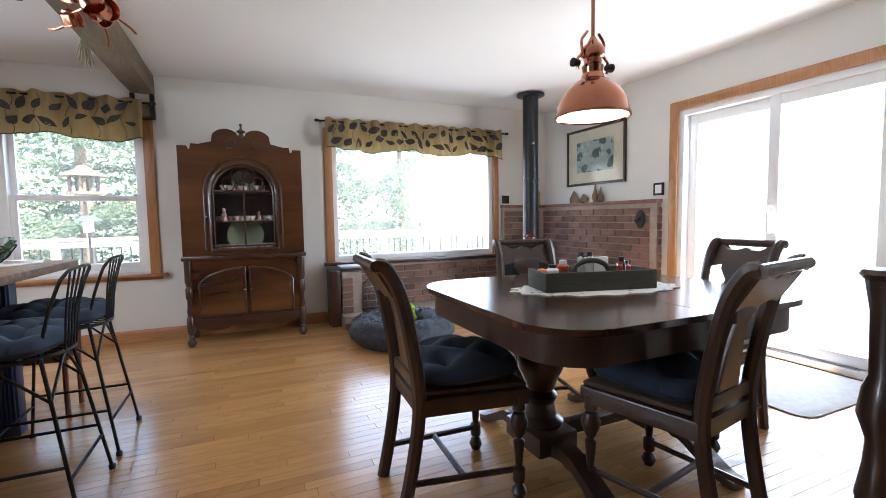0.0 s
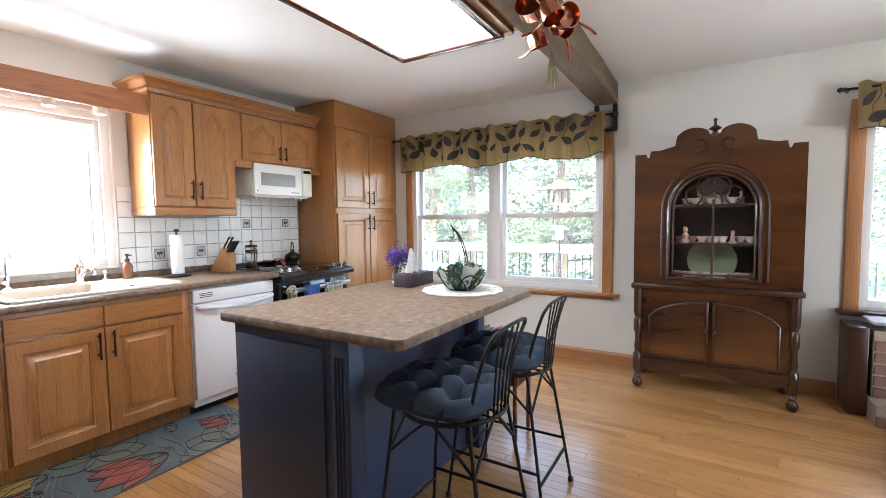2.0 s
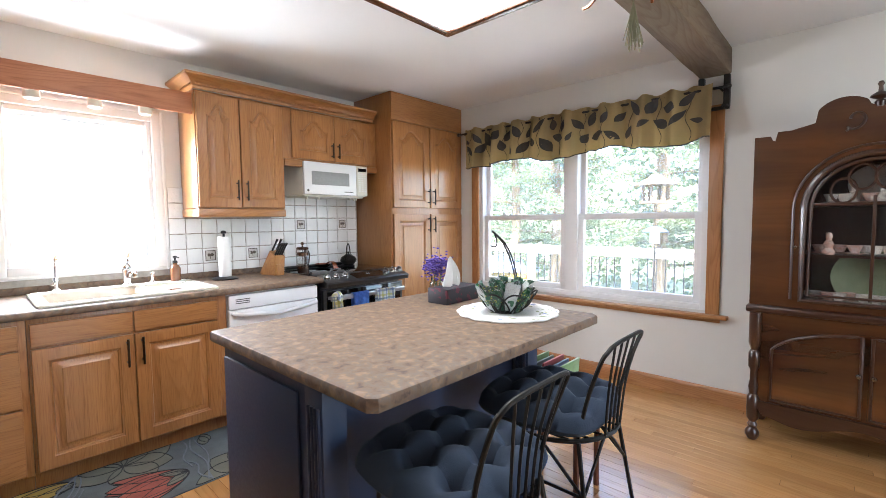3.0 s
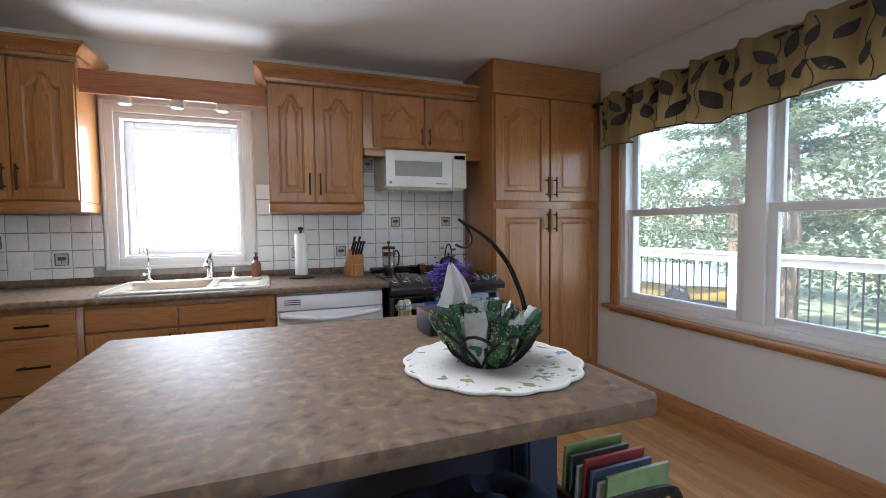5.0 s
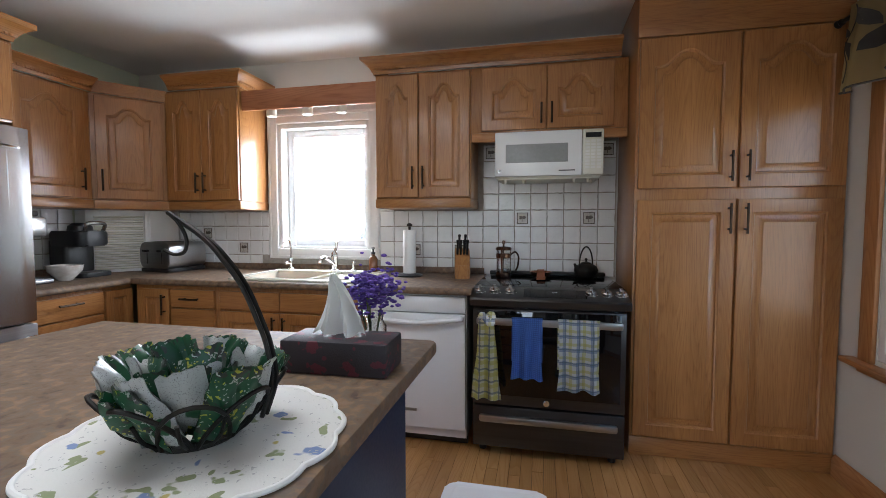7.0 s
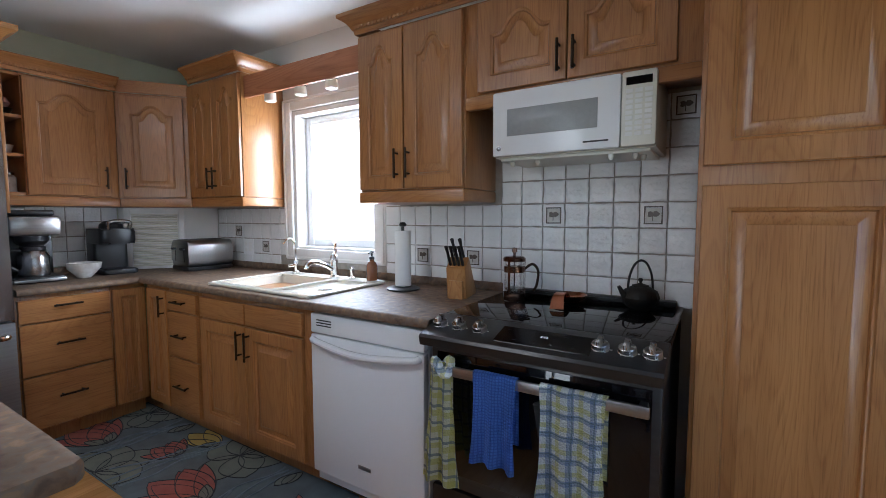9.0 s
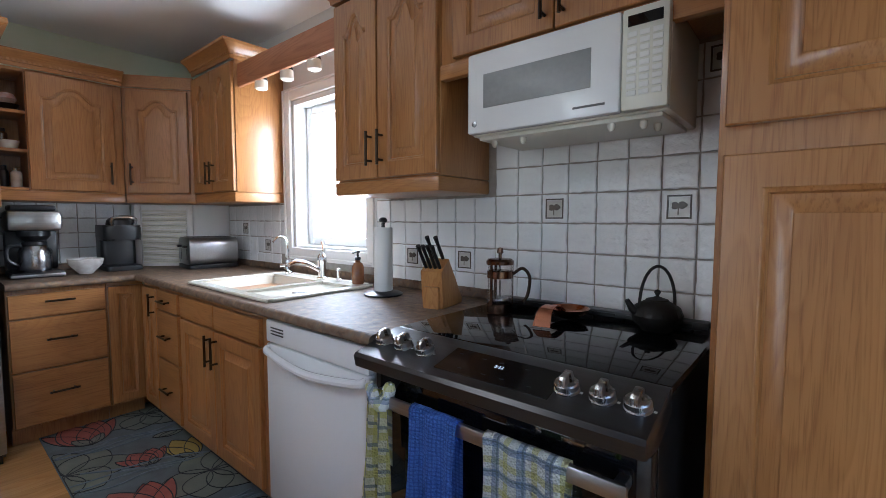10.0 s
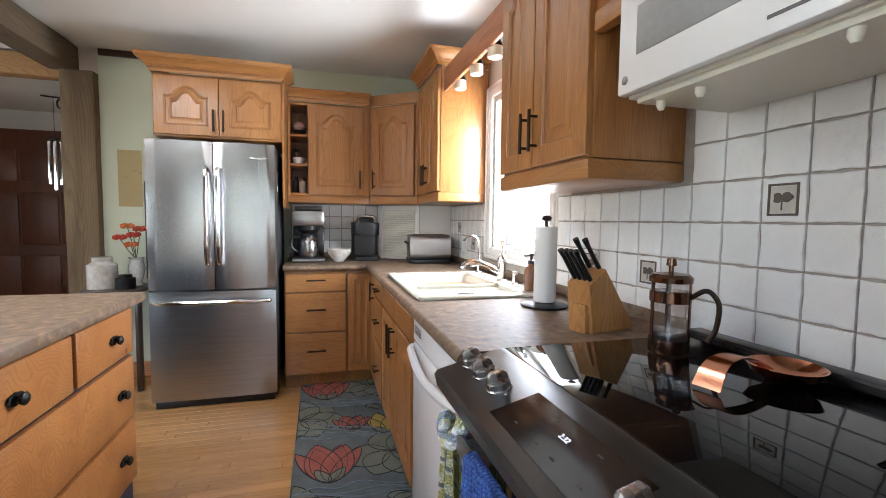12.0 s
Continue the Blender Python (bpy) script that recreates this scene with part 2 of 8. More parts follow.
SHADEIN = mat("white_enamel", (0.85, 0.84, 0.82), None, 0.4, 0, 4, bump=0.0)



def let_through(m, col, share):
    """A thin leaf or cloth: part of the light passes through and scatters."""
    n, l = m.node_tree.nodes, m.node_tree.links
    t = n.new("ShaderNodeBsdfTranslucent")
    t.inputs[0].default_value = rgb(col)
    x = n.new("ShaderNodeMixShader")
    x.inputs[0].default_value = share
    l.new(n["Principled BSDF"].outputs[0], x.inputs[1])
    l.new(t.outputs[0], x.inputs[2])
    l.new(x.outputs[0], n["Material Output"].inputs[0])
    return m


GREEN = let_through(mat("leaf_green", (0.10, 0.12, 0.07), (0.075, 0.105, 0.055), 0.6, 0, 3, bump=0.1, per_piece=0.35), (0.22, 0.26, 0.13), 0.5)
FUR = mat("grey_plush", (0.085, 0.095, 0.115), (0.05, 0.057, 0.07), 0.95, 0, 20, bump=0.6, fine=160)


def plaid(name, base, tones):
    """Woven check: each tone is (channel, colour, repeat in metres, share of the repeat, place, strength)."""
    m, n, l, bs = nodes(name)
    co = n.new("ShaderNodeTexCoord")
    wob = n.new("ShaderNodeTexNoise")
    wob.inputs["Scale"].default_value = 14
    l.new(co.outputs["Object"], wob.inputs["Vector"])
    mw_ = n.new("ShaderNodeMixRGB")
    mw_.blend_type, mw_.inputs[0].default_value = "ADD", 0.012
    l.new(co.outputs["Object"], mw_.inputs[1])
    l.new(wob.outputs[1], mw_.inputs[2])
    sx = n.new("ShaderNodeSeparateXYZ")
    l.new(mw_.outputs[0], sx.inputs[0])
    out = None
    for ch, col, rep_m, share, place, power in tones:
        mu = n.new("ShaderNodeMath")
        mu.operation, mu.inputs[1].default_value, mu.inputs[2].default_value = "MULTIPLY_ADD", 1.0 / rep_m, place
        l.new(sx.outputs[ch], mu.inputs[0])
        fr = n.new("ShaderNodeMath")
        fr.operation = "FRACT"
        l.new(mu.outputs[0], fr.inputs[0])
        lt = n.new("ShaderNodeMath")
        lt.operation, lt.inputs[1].default_value = "LESS_THAN", share
        l.new(fr.outputs[0], lt.inputs[0])
        pw = n.new("ShaderNodeMath")
        pw.operation, pw.inputs[1].default_value = "MULTIPLY", power
        l.new(lt.outputs[0], pw.inputs[0])
        mx = n.new("ShaderNodeMixRGB")
        l.new(pw.outputs[0], mx.inputs[0])
        if out:
            l.new(out, mx.inputs[1])
        else:
            mx.inputs[1].default_value = rgb(base)
        mx.inputs[2].default_value = rgb(col)
        out = mx.outputs[0]
    l.new(out, bs.inputs["Base Color"])
    v = n.new("ShaderNodeTexVoronoi")
    v.inputs["Scale"].default_value = 170
    l.new(co.outputs["Object"], v.inputs["Vector"])
    bp = n.new("ShaderNodeBump")
    bp.inputs["Strength"].default_value, bp.inputs["Distance"].default_value = 0.8, 0.006
    l.new(v.outputs["Distance"], bp.inputs["Height"])
    l.new(bp.outputs[0], bs.inputs["Normal"])
    bs.inputs["Roughness"].default_value = 0.95
    return m


BLU, YEL, SLT = (0.10, 0.20, 0.42), (0.62, 0.60, 0.16), (0.16, 0.22, 0.26)
DEN = plaid("blue_towel", (0.12, 0.25, 0.72), [(0, (0.06, 0.14, 0.50), 0.010, 0.35, 0.0, 0.6), (2, (0.06, 0.14, 0.50), 0.010, 0.35, 0.0, 0.6)])
PLAID = plaid("plaid_towel", (0.80, 0.83, 0.80), [(0, YEL, 0.066, 0.22, 0.0, 0.6), (2, YEL, 0.066, 0.22, 0.2, 0.6), (0, BLU, 0.066, 0.26, 0.45, 0.55), (2, BLU, 0.066, 0.26, 0.65, 0.55), (0, SLT, 0.066, 0.06, 0.30, 0.7), (2, SLT, 0.066, 0.06, 0.5, 0.7)])
PLAID2 = plaid("yellow_plaid_towel", (0.76, 0.76, 0.58), [(0, YEL, 0.05, 0.40, 0.0, 0.7), (2, YEL, 0.06, 0.35, 0.2, 0.7), (0, SLT, 0.05, 0.16, 0.55, 0.7), (2, SLT, 0.06, 0.16, 0.7, 0.7)])


def blotch(name, ground, tones, scale=9.0, size=0.33, rough=0.85, spots=True, bump=0.2):
    """Printed motifs: rounded cells of several inks scattered on a ground colour."""
    m, n, l, b = nodes(name)
    co = n.new("ShaderNodeTexCoord")
    out = None
    for i, (col, sc, sz) in enumerate(tones):
        mp = n.new("ShaderNodeMapping")
        mp.inputs["Location"].default_value = (3.1 * i, 1.7 * i, 0.9 * i)
        mp.inputs["Rotation"].default_value = (0, 0.6 * i, 0.5 * i)
        l.new(co.outputs["Object"], mp.inputs[0])
        wn_ = n.new("ShaderNodeTexNoise")
        wn_.inputs["Scale"].default_value = sc * 1.3
        l.new(mp.outputs[0], wn_.inputs["Vector"])
        ad = n.new("ShaderNodeMixRGB")
        ad.blend_type, ad.inputs[0].default_value = "ADD", 0.10
        l.new(mp.outputs[0], ad.inputs[1])
        l.new(wn_.outputs[1], ad.inputs[2])
        v = n.new("ShaderNodeTexVoronoi")
        v.inputs["Scale"].default_value = sc
        l.new(ad.outputs[0], v.inputs["Vector"])
        mr = n.new("ShaderNodeMapRange")
        mr.inputs[1].default_value, mr.inputs[2].default_value = sz, sz - 0.04
        l.new(v.outputs["Distance"], mr.inputs[0])
        mx = n.new("ShaderNodeMixRGB")
        l.new(mr.outputs[0], mx.inputs[0])
        if out:
            l.new(out, mx.inputs[1])
        else:
            mx.inputs[1].default_value = rgb(ground)
        mx.inputs[2].default_value = rgb(col)
        out = mx.outputs[0]
    l.new(out, b.inputs["Base Color"])
    f = n.new("ShaderNodeTexNoise")
    f.inputs["Scale"].default_value = 300
    l.new(co.outputs["Object"], f.inputs["Vector"])
    bp = n.new("ShaderNodeBump")
    bp.inputs["Strength"].default_value, bp.inputs["Distance"].default_value = bump, 0.003
    l.new(f.outputs[0], bp.inputs["Height"])
    l.new(bp.outputs[0], b.inputs["Normal"])
    b.inputs["Roughness"].default_value = rough
    return m


VAL = let_through(mat("valance_cloth", (0.43, 0.33, 0.165), (0.33, 0.25, 0.12), 0.9, 0, 5, bump=0.3, fine=350), (0.50, 0.38, 0.18), 0.35)
VALLEAF = mat("valance_leaf_print", (0.035, 0.032, 0.030), (0.055, 0.048, 0.04), 0.9, 0, 20, bump=0.2, fine=350)
DOILY = blotch("floral_cloth", (0.70, 0.69, 0.66), [((0.26, 0.30, 0.16), 17, 0.24), ((0.20, 0.27, 0.48), 14, 0.20), ((0.50, 0.42, 0.14), 12, 0.13), ((0.46, 0.46, 0.45), 42, 0.20)])
FOIL = blotch("green_foil", (0.010, 0.070, 0.030), [((0.03, 0.035, 0.03), 26, 0.34), ((0.42, 0.40, 0.05), 38, 0.26), ((0.40, 0.42, 0.40), 44, 0.22)], rough=0.3, bump=0.05)
SILVER = blotch("silver_foil", (0.46, 0.48, 0.47), [((0.20, 0.21, 0.20), 90, 0.30), ((0.02, 0.10, 0.04), 14, 0.26)], rough=0.3, bump=0.05)


# ---- mesh helpers ----
def bm_new():
    return bmesh.new()


def box(bm, x0, x1, y0, y1, z0, z1, bevel=0.0, seg=2):
    m = Matrix.Translation(((x0 + x1) / 2, (y0 + y1) / 2, (z0 + z1) / 2)) @ Matrix.Diagonal((abs(x1 - x0), abs(y1 - y0), abs(z1 - z0), 1))
    vs = bmesh.ops.create_cube(bm, size=1, matrix=m)["verts"]
    if bevel:
        es = list({e for v in vs for e in v.link_edges})
        bmesh.ops.bevel(bm, geom=es, offset=bevel, segments=seg, affect="EDGES", profile=0.5)
    return bm


def lathe(bm, profile, at=(0, 0, 0), n=24, axis="z", m=None):
    """A turned shape: profile rows of (radius, height)."""
    rings = []
    base = Matrix.Translation(at)
    if axis == "x":
        base = base @ Matrix.Rotation(radians(90), 4, "Y")
    elif axis == "y":
        base = base @ Matrix.Rotation(radians(90), 4, "X")
    if m:
        base = m @ base
    for r, z in profile:
        if r < 1e-5:
            rings.append([bm.verts.new(base @ Vector((0, 0, z)))])
        else:
            rings.append([bm.verts.new(base @ Vector((r * math.cos(2 * math.pi * i / n), r * math.sin(2 * math.pi * i / n), z))) for i in range(n)])
    for a, b in zip(rings, rings[1:]):
        if len(a) == 1 and len(b) == 1:
            continue
        for i in range(n):
            j = (i + 1) % n
            q = ([a[0], b[j], b[i]] if len(a) == 1 else [a[i], a[j], b[0]] if len(b) == 1 else [a[i], a[j], b[j], b[i]])
            bm.faces.new(q)
    for ring, flip in ((rings[0], True), (rings[-1], False)):
        if len(ring) > 1:
            bm.faces.new(ring[::-1] if flip else ring)
    return bm


def tube(bm, pts, r, n=8, closed=False):
    """A round rod along points."""
    pts = [Vector(p) for p in pts]
    rings = []
    up = None
    for i, p in enumerate(pts):
        a = pts[i - 1] if i or closed else p
        b = pts[(i + 1) % len(pts)] if i < len(pts) - 1 or closed else p
        d = (b - a).normalized()
        if up is None:
            up = d.orthogonal().normalized()
        up = (up - d * up.dot(d)).normalized()
        side = d.cross(up)
        k = r[i] if isinstance(r, (list, tuple)) else r
        rings.append([bm.verts.new(p + k * (math.cos(2 * math.pi * j / n) * up + math.sin(2 * math.pi * j / n) * side)) for j in range(n)])
    pairs = list(zip(rings, rings[1:])) + ([(rings[-1], rings[0])] if closed else [])
    for a, b in pairs:
        for j in range(n):
            bm.faces.new([a[j], a[(j + 1) % n], b[(j + 1) % n], b[j]])
    if not closed:
        bm.faces.new(rings[0][::-1])
        bm.faces.new(rings[-1])
    return bm


def curve_pts(ctrl, n=8):
    """A smooth line through control points."""
    c = [Vector(p) for p in ctrl]
    c = [2 * c[0] - c[1]] + c + [2 * c[-1] - c[-2]]
    out = []
    for i in range(1, len(c) - 2):
        for k in range(n):
            t = k / n
            out.append(0.5 * ((2 * c[i]) + (c[i + 1] - c[i - 1]) * t + (2 * c[i - 1] - 5 * c[i] + 4 * c[i + 1] - c[i + 2]) * t * t + (3 * c[i] - c[i - 1] - 3 * c[i + 1] + c[i + 2]) * t ** 3))
    return out + [c[-2]]


def slab(bm, outline, d0, d1, plane="xz", bevel=0.0):
    """A flat outline given thickness: outline in the plane, from d0 to d1 across it."""
    def p(a, b, d):
        return (a, d, b) if plane == "xz" else (a, b, d) if plane == "xy" else (d, a, b)
    v0 = [bm.verts.new(p(a, b, d0)) for a, b in outline]
    v1 = [bm.verts.new(p(a, b, d1)) for a, b in outline]
    n = len(outline)
    f0, f1 = bm.faces.new(v0), bm.faces.new(v1[::-1])
    for i in range(n):
        bm.faces.new([v0[i], v1[i], v1[(i + 1) % n], v0[(i + 1) % n]])
    if bevel:
        es = list(f0.edges) + list(f1.edges)
        bmesh.ops.bevel(bm, geom=es, offset=bevel, segments=2, affect="EDGES", profile=0.5)
    return bm


def rounded(x0, x1, y0, y1, r, n=6):
    out = []
    for cx, cy, a in ((x1 - r, y1 - r, 0), (x0 + r, y1 - r, 90), (x0 + r, y0 + r, 180), (x1 - r, y0 + r, 270)):
        out += [(cx + r * math.cos(radians(a + 90 * k / n)), cy + r * math.sin(radians(a + 90 * k / n))) for k in range(n + 1)]
    return out


def mesh_of(name, bm, material, smooth=True):
    bmesh.ops.recalc_face_normals(bm, faces=bm.faces)
    me = bpy.data.meshes.new(name)
    bm.to_mesh(me)
    bm.free()
    for mm in (material if isinstance(material, (list, tuple)) else [material]):
        me.materials.append(mm)
    if smooth:
        me.shade_smooth()
        me.set_sharp_from_angle(angle=radians(35))
    return me


def part(name, bm, material, parent, label=""):
    ob = new(name, mesh_of(name, bm, material))
    ob.parent = parent
    if label:
        ob["label"] = label
    return ob


def thing(name, m, label, category, group="", kind=""):
    ob = new(name)
    ob.matrix_basis = m
    return tagged(ob, label, category, group, kind)


def solid(name, bm, material, label="", category="", group="", kind="", m=None):
    ob = new(name, mesh_of(name, bm, material))
    if m:
        ob.matrix_basis = m
    return tagged(ob, label, category, group, kind)


def setting(name, bm, material, label, category, m=None):
    return solid(name, bm, material, label, category, "", "structure", m)


# ---- the room ----
WX, EX, NY, SY, CZ = -3.77, 3.47, 5.90, 1.29, 2.44
FAR = -1.2  # back wall of the hall behind the timber post


def wall(name, runs, material, label):
    bm = bm_new()
    for r in runs:
        box(bm, *r)
    return setting(name, bm, material, label, "wall")


T = 0.16
# west wall with the window over the sink
SW = (2.53, 3.27, 1.045, 1.985)
wall("wall_west", [(WX - T, WX, SY - T, SW[0], 0, CZ), (WX - T, WX, SW[1], NY + T, 0, CZ), (WX - T, WX, SW[0], SW[1], 0, SW[2]), (WX - T, WX, SW[0], SW[1], SW[3], CZ)], WALL, "pale grey painted kitchen wall behind the sink")
# north wall with two windows
N1 = (-3.00, -0.985, 0.65, 1.98)
N2 = (0.70, 2.66, 0.66, 1.98)
wall("wall_north", [(WX, N1[0], NY, NY + T, 0, CZ), (N1[1], N2[0], NY, NY + T, 0, CZ), (N2[1], EX + T, NY, NY + T, 0, CZ)] + [(w[0], w[1], NY, NY + T, 0, w[2]) for w in (N1, N2)] + [(w[0], w[1], NY, NY + T, w[3], CZ) for w in (N1, N2)], WALL, "pale grey painted wall with two windows")
# east wall with the patio door
ED = (2.40, 3.93, 0.02, 2.03)
wall("wall_east", [(EX, EX + T, FAR, ED[0], 0, CZ), (EX, EX + T, ED[1], NY, 0, CZ), (EX, EX + T, ED[0], ED[1], ED[3], CZ)], WALL, "pale grey painted wall with a patio door")
wall("wall_south", [(WX, -1.17, SY - T, SY, 0, CZ)], WALL_G, "pale green painted wall behind the fridge")
wall("wall_hall", [(-2.2, EX, FAR - T, FAR, 0, CZ), (-2.2 - T, -2.2, FAR - T, SY - T, 0, CZ)], WALL, "plain wall closing the hall")
bm = bm_new()
box(bm, WX - T, EX + T, FAR - T, NY + T, CZ, CZ + 0.15)
setting("ceiling", bm, CEIL, "flat white painted ceiling", "ceiling")
bm = bm_new()
box(bm, WX - T, EX + T, FAR - T, NY + T, -0.2, -0.012)
setting("floor", bm, mat("subfloor", (0.10, 0.06, 0.03), None, 0.8), "honey oak strip floor", "floor")


def skirting(name, pts, m):
    bm = bm_new()
    for x0, x1 in pts:
        prof = [(0, 0), (-0.016, 0), (-0.016, 0.085), (-0.012, 0.098), (-0.006, 0.108), (0, 0.112)]
        v0 = [bm.verts.new((x0, y, z)) for y, z in prof]
        v1 = [bm.verts.new((x1, y, z)) for y, z in prof]
        for i in range(len(prof)):
            j = (i + 1) % len(prof)
            bm.faces.new([v0[i], v0[j], v1[j], v1[i]])
        bm.faces.new(v0), bm.faces.new(v1)
    return setting(name, bm, TRIM, "honey oak baseboard", "baseboard", m)


skirting("baseboard_north", [(-3.23, 0.60)], pose(0, NY - 0.001, 0))
skirting("baseboard_east", [(-ED[0] + 0.10, -FAR)], pose(EX - 0.001, 0, 0, 0, 0, -90))
skirting("baseboard_south", [(1.20, 1.66)], pose(0, SY + 0.001, 0, 0, 0, 180))


def frame_bm(x0, x1, z0, z1, w, y0, y1, bevel=0.004, sill=True):
    bm = bm_new()
    box(bm, x0, x0 + w, y0, y1, z0, z1, bevel)
    box(bm, x1 - w, x1, y0, y1, z0, z1, bevel)
    box(bm, x0 + w, x1 - w, y0, y1, z1 - w, z1, bevel)
    if sill:
        box(bm, x0 + w, x1 - w, y0, y1, z0, z0 + w, bevel)
    return bm


def double_hung(parent, x0, x1, z0, z1, zm, y):
    """Upper sash behind, lower sash in front, with a meeting rail."""
    up = part("upper_sash", frame_bm(x0, x1, zm - 0.02, z1, 0.045, y + 0.045, y + 0.075), VINYL, parent)
    lo = part("lower_sash", frame_bm(x0, x1, z0, zm + 0.025, 0.05, y, y + 0.035), VINYL, parent)
    for s, a, b, d in ((up, zm, z1, 0.06), (lo, z0, zm, 0.018)):
        g = part("pane", box(bm_new(), x0 + 0.03, x1 - 0.03, y + d - 0.002, y + d + 0.002, a + 0.03, b - 0.03), PANE, s)
        g.visible_shadow = False
    for k in (0.27, 0.73):
        lx = x0 + (x1 - x0) * k
        bm = bm_new()
        box(bm, lx - 0.03, lx + 0.03, y + 0.002, y + 0.03, zm + 0.026, zm + 0.036, 0.004)
        lathe(bm, [(0.013, 0), (0.013, 0.012), (0.005, 0.018)], (lx, y + 0.015, zm + 0.036), 10)
        part("sash_lock", bm, VINYL, lo)


win = thing("window_1", pose(0, NY, 0), "white vinyl double-hung twin window with oak casing", "window", "", "structure")
part("casing", frame_bm(N1[0] - 0.085, N1[1] + 0.085, N1[2] - 0.02, N1[3] + 0.09, 0.085, -0.02, 0, 0.005, False), TRIM_V, win, "honey oak window casing")
bm = bm_new()
box(bm, N1[0] - 0.14, N1[1] + 0.14, -0.065, 0.0, N1[2] - 0.045, N1[2] - 0.018, 0.008)
box(bm, N1[0] - 0.09, N1[1] + 0.09, -0.018, 0.0, N1[2] - 0.075, N1[2] - 0.046, 0.003)
part("window_sill", bm, TRIM, win, "rounded honey oak sill")
part("window_frame", frame_bm(N1[0], N1[1], N1[2], N1[3], 0.04, 0.004, 0.14, 0.003), VINYL, win)
part("mullion", box(bm_new(), -2.075, -1.96, 0.01, 0.13, N1[2] + 0.04, N1[3] - 0.04, 0.004), VINYL, win)
double_hung(win, N1[0] + 0.04, -2.075, N1[2] + 0.04, N1[3] - 0.04, 1.325, 0.03)
double_hung(win, -1.96, N1[1] - 0.04, N1[2] + 0.04, N1[3] - 0.04, 1.325, 0.03)

win = thing("window_2", pose(0, NY, 0), "large picture window with white frame and oak casing", "window", "", "structure")
part("casing", frame_bm(N2[0] - 0.085, N2[1] + 0.085, N2[2] - 0.02, N2[3] + 0.09, 0.085, -0.02, 0, 0.005, False), TRIM_V, win, "honey oak window casing")
part("window_sill", box(bm_new(), N2[0] - 0.12, N2[1] + 0.12, -0.10, 0.0, N2[2] - 0.05, N2[2] - 0.018, 0.008), HUTCH_D, win, "dark stained wooden sill")
part("window_frame", frame_bm(N2[0], N2[1], N2[2], N2[3], 0.05, 0.004, 0.12, 0.004), VINYL, win)
g = part("pane", box(bm_new(), N2[0] + 0.04, N2[1] - 0.04, 0.058, 0.062, N2[2] + 0.04, N2[3] - 0.04), PANE, win)
g.visible_shadow = False

win = thing("window_3", pose(WX, 0, 0, 0, 0, 90), "white casement window over the sink with moulded casing", "window", "", "structure")
cs = part("casing", frame_bm(2.455, 3.345, 0.985, 2.065, 0.075, -0.022, 0, 0.006), WHITE, win, "white moulded window casing")
part("bead", frame_bm(2.463, 3.337, 0.993, 2.057, 0.016, -0.034, -0.022, 0.005), WHITE, cs)
part("window_frame", frame_bm(SW[0], SW[1], SW[2], SW[3], 0.03, -0.002, 0.15, 0.004), WHITE, win)
sash = part("sash", frame_bm(SW[0] + 0.03, SW[1] - 0.03, SW[2] + 0.03, SW[3] - 0.03, 0.055, 0.085, 0.13, 0.008), VINYL, win)
g = part("pane", box(bm_new(), SW[0] + 0.07, SW[1] - 0.07, 0.105, 0.109, SW[2] + 0.07, SW[3] - 0.07), PANE, sash)
g.visible_shadow = False

pd = thing("patio_door", pose(EX, 0, 0, 0, 0, -90), "white sliding glass patio door with oak casing", "door", "", "structure")
part("casing", frame_bm(-ED[1] - 0.085, -ED[0] + 0.085, 0.0, ED[3] + 0.085, 0.085, -0.02, 0, 0.005, False), TRIM_V, pd, "honey oak door casing")
part("door_frame", frame_bm(-ED[1], -ED[0], 0.004, ED[3], 0.05, 0.004, 0.14, 0.004), VINYL, pd)
part("track", box(bm_new(), -ED[1] + 0.05, -ED[0] - 0.05, 0.02, 0.12, 0.054, 0.066, 0.002), STEEL_H, pd)
for nm, a, b, y in (("fixed_panel", -ED[1] + 0.05, -3.13, 0.075), ("sliding_panel", -3.19, -ED[0] - 0.05, 0.03)):
    s = part(nm, frame_bm(a, b, 0.066, ED[3] - 0.05, 0.08, y, y + 0.04, 0.005), VINYL, pd)
    g = part("pane", box(bm_new(), a + 0.06, b - 0.06, y + 0.018, y + 0.022, 0.13, ED[3] - 0.11), PANE, s)
    g.visible_shadow = False
part("handle", tube(bm_new(), curve_pts([(-3.15, 0.03, 0.95), (-3.15, -0.015, 0.97), (-3.15, -0.015, 1.13), (-3.15, 0.03, 1.15)]), 0.009), VINYL, pd)

# rough beams and post
def rough_beam(name, x0, x1, y0, y1, z0, z1, axis, material, label, seed):
    rnd = random.Random(seed)
    bm = box(bm_new(), x0, x1, y0, y1, z0, z1)
    k = {"x": 0, "y": 1, "z": 2}[axis]
    es = [e for e in bm.edges if abs(e.verts[0].co[k] - e.verts[1].co[k]) > 0.3]
    bmesh.ops.subdivide_edges(bm, edges=es, cuts=26, use_grid_fill=True)
    es = [e for e in bm.edges if abs(e.verts[0].co[k] - e.verts[1].co[k]) > 0.02 and len(e.link_faces) == 2 and e.link_faces[0].normal.dot(e.link_faces[1].normal) < 0.5]
    bmesh.ops.bevel(bm, geom=es, offset=0.012, segments=2, affect="EDGES", profile=0.5)
    for v in bm.verts:
        d = noise.noise_vector(v.co * 2.3 + Vector((seed, 0, 0))) * 0.007 + noise.noise_vector(v.co * 9) * 0.003
        d[k] = 0
        v.co += d
        v.co.z = min(v.co.z, CZ - 0.003)
    return solid(name, bm, material, label, "beam", "", "structure")


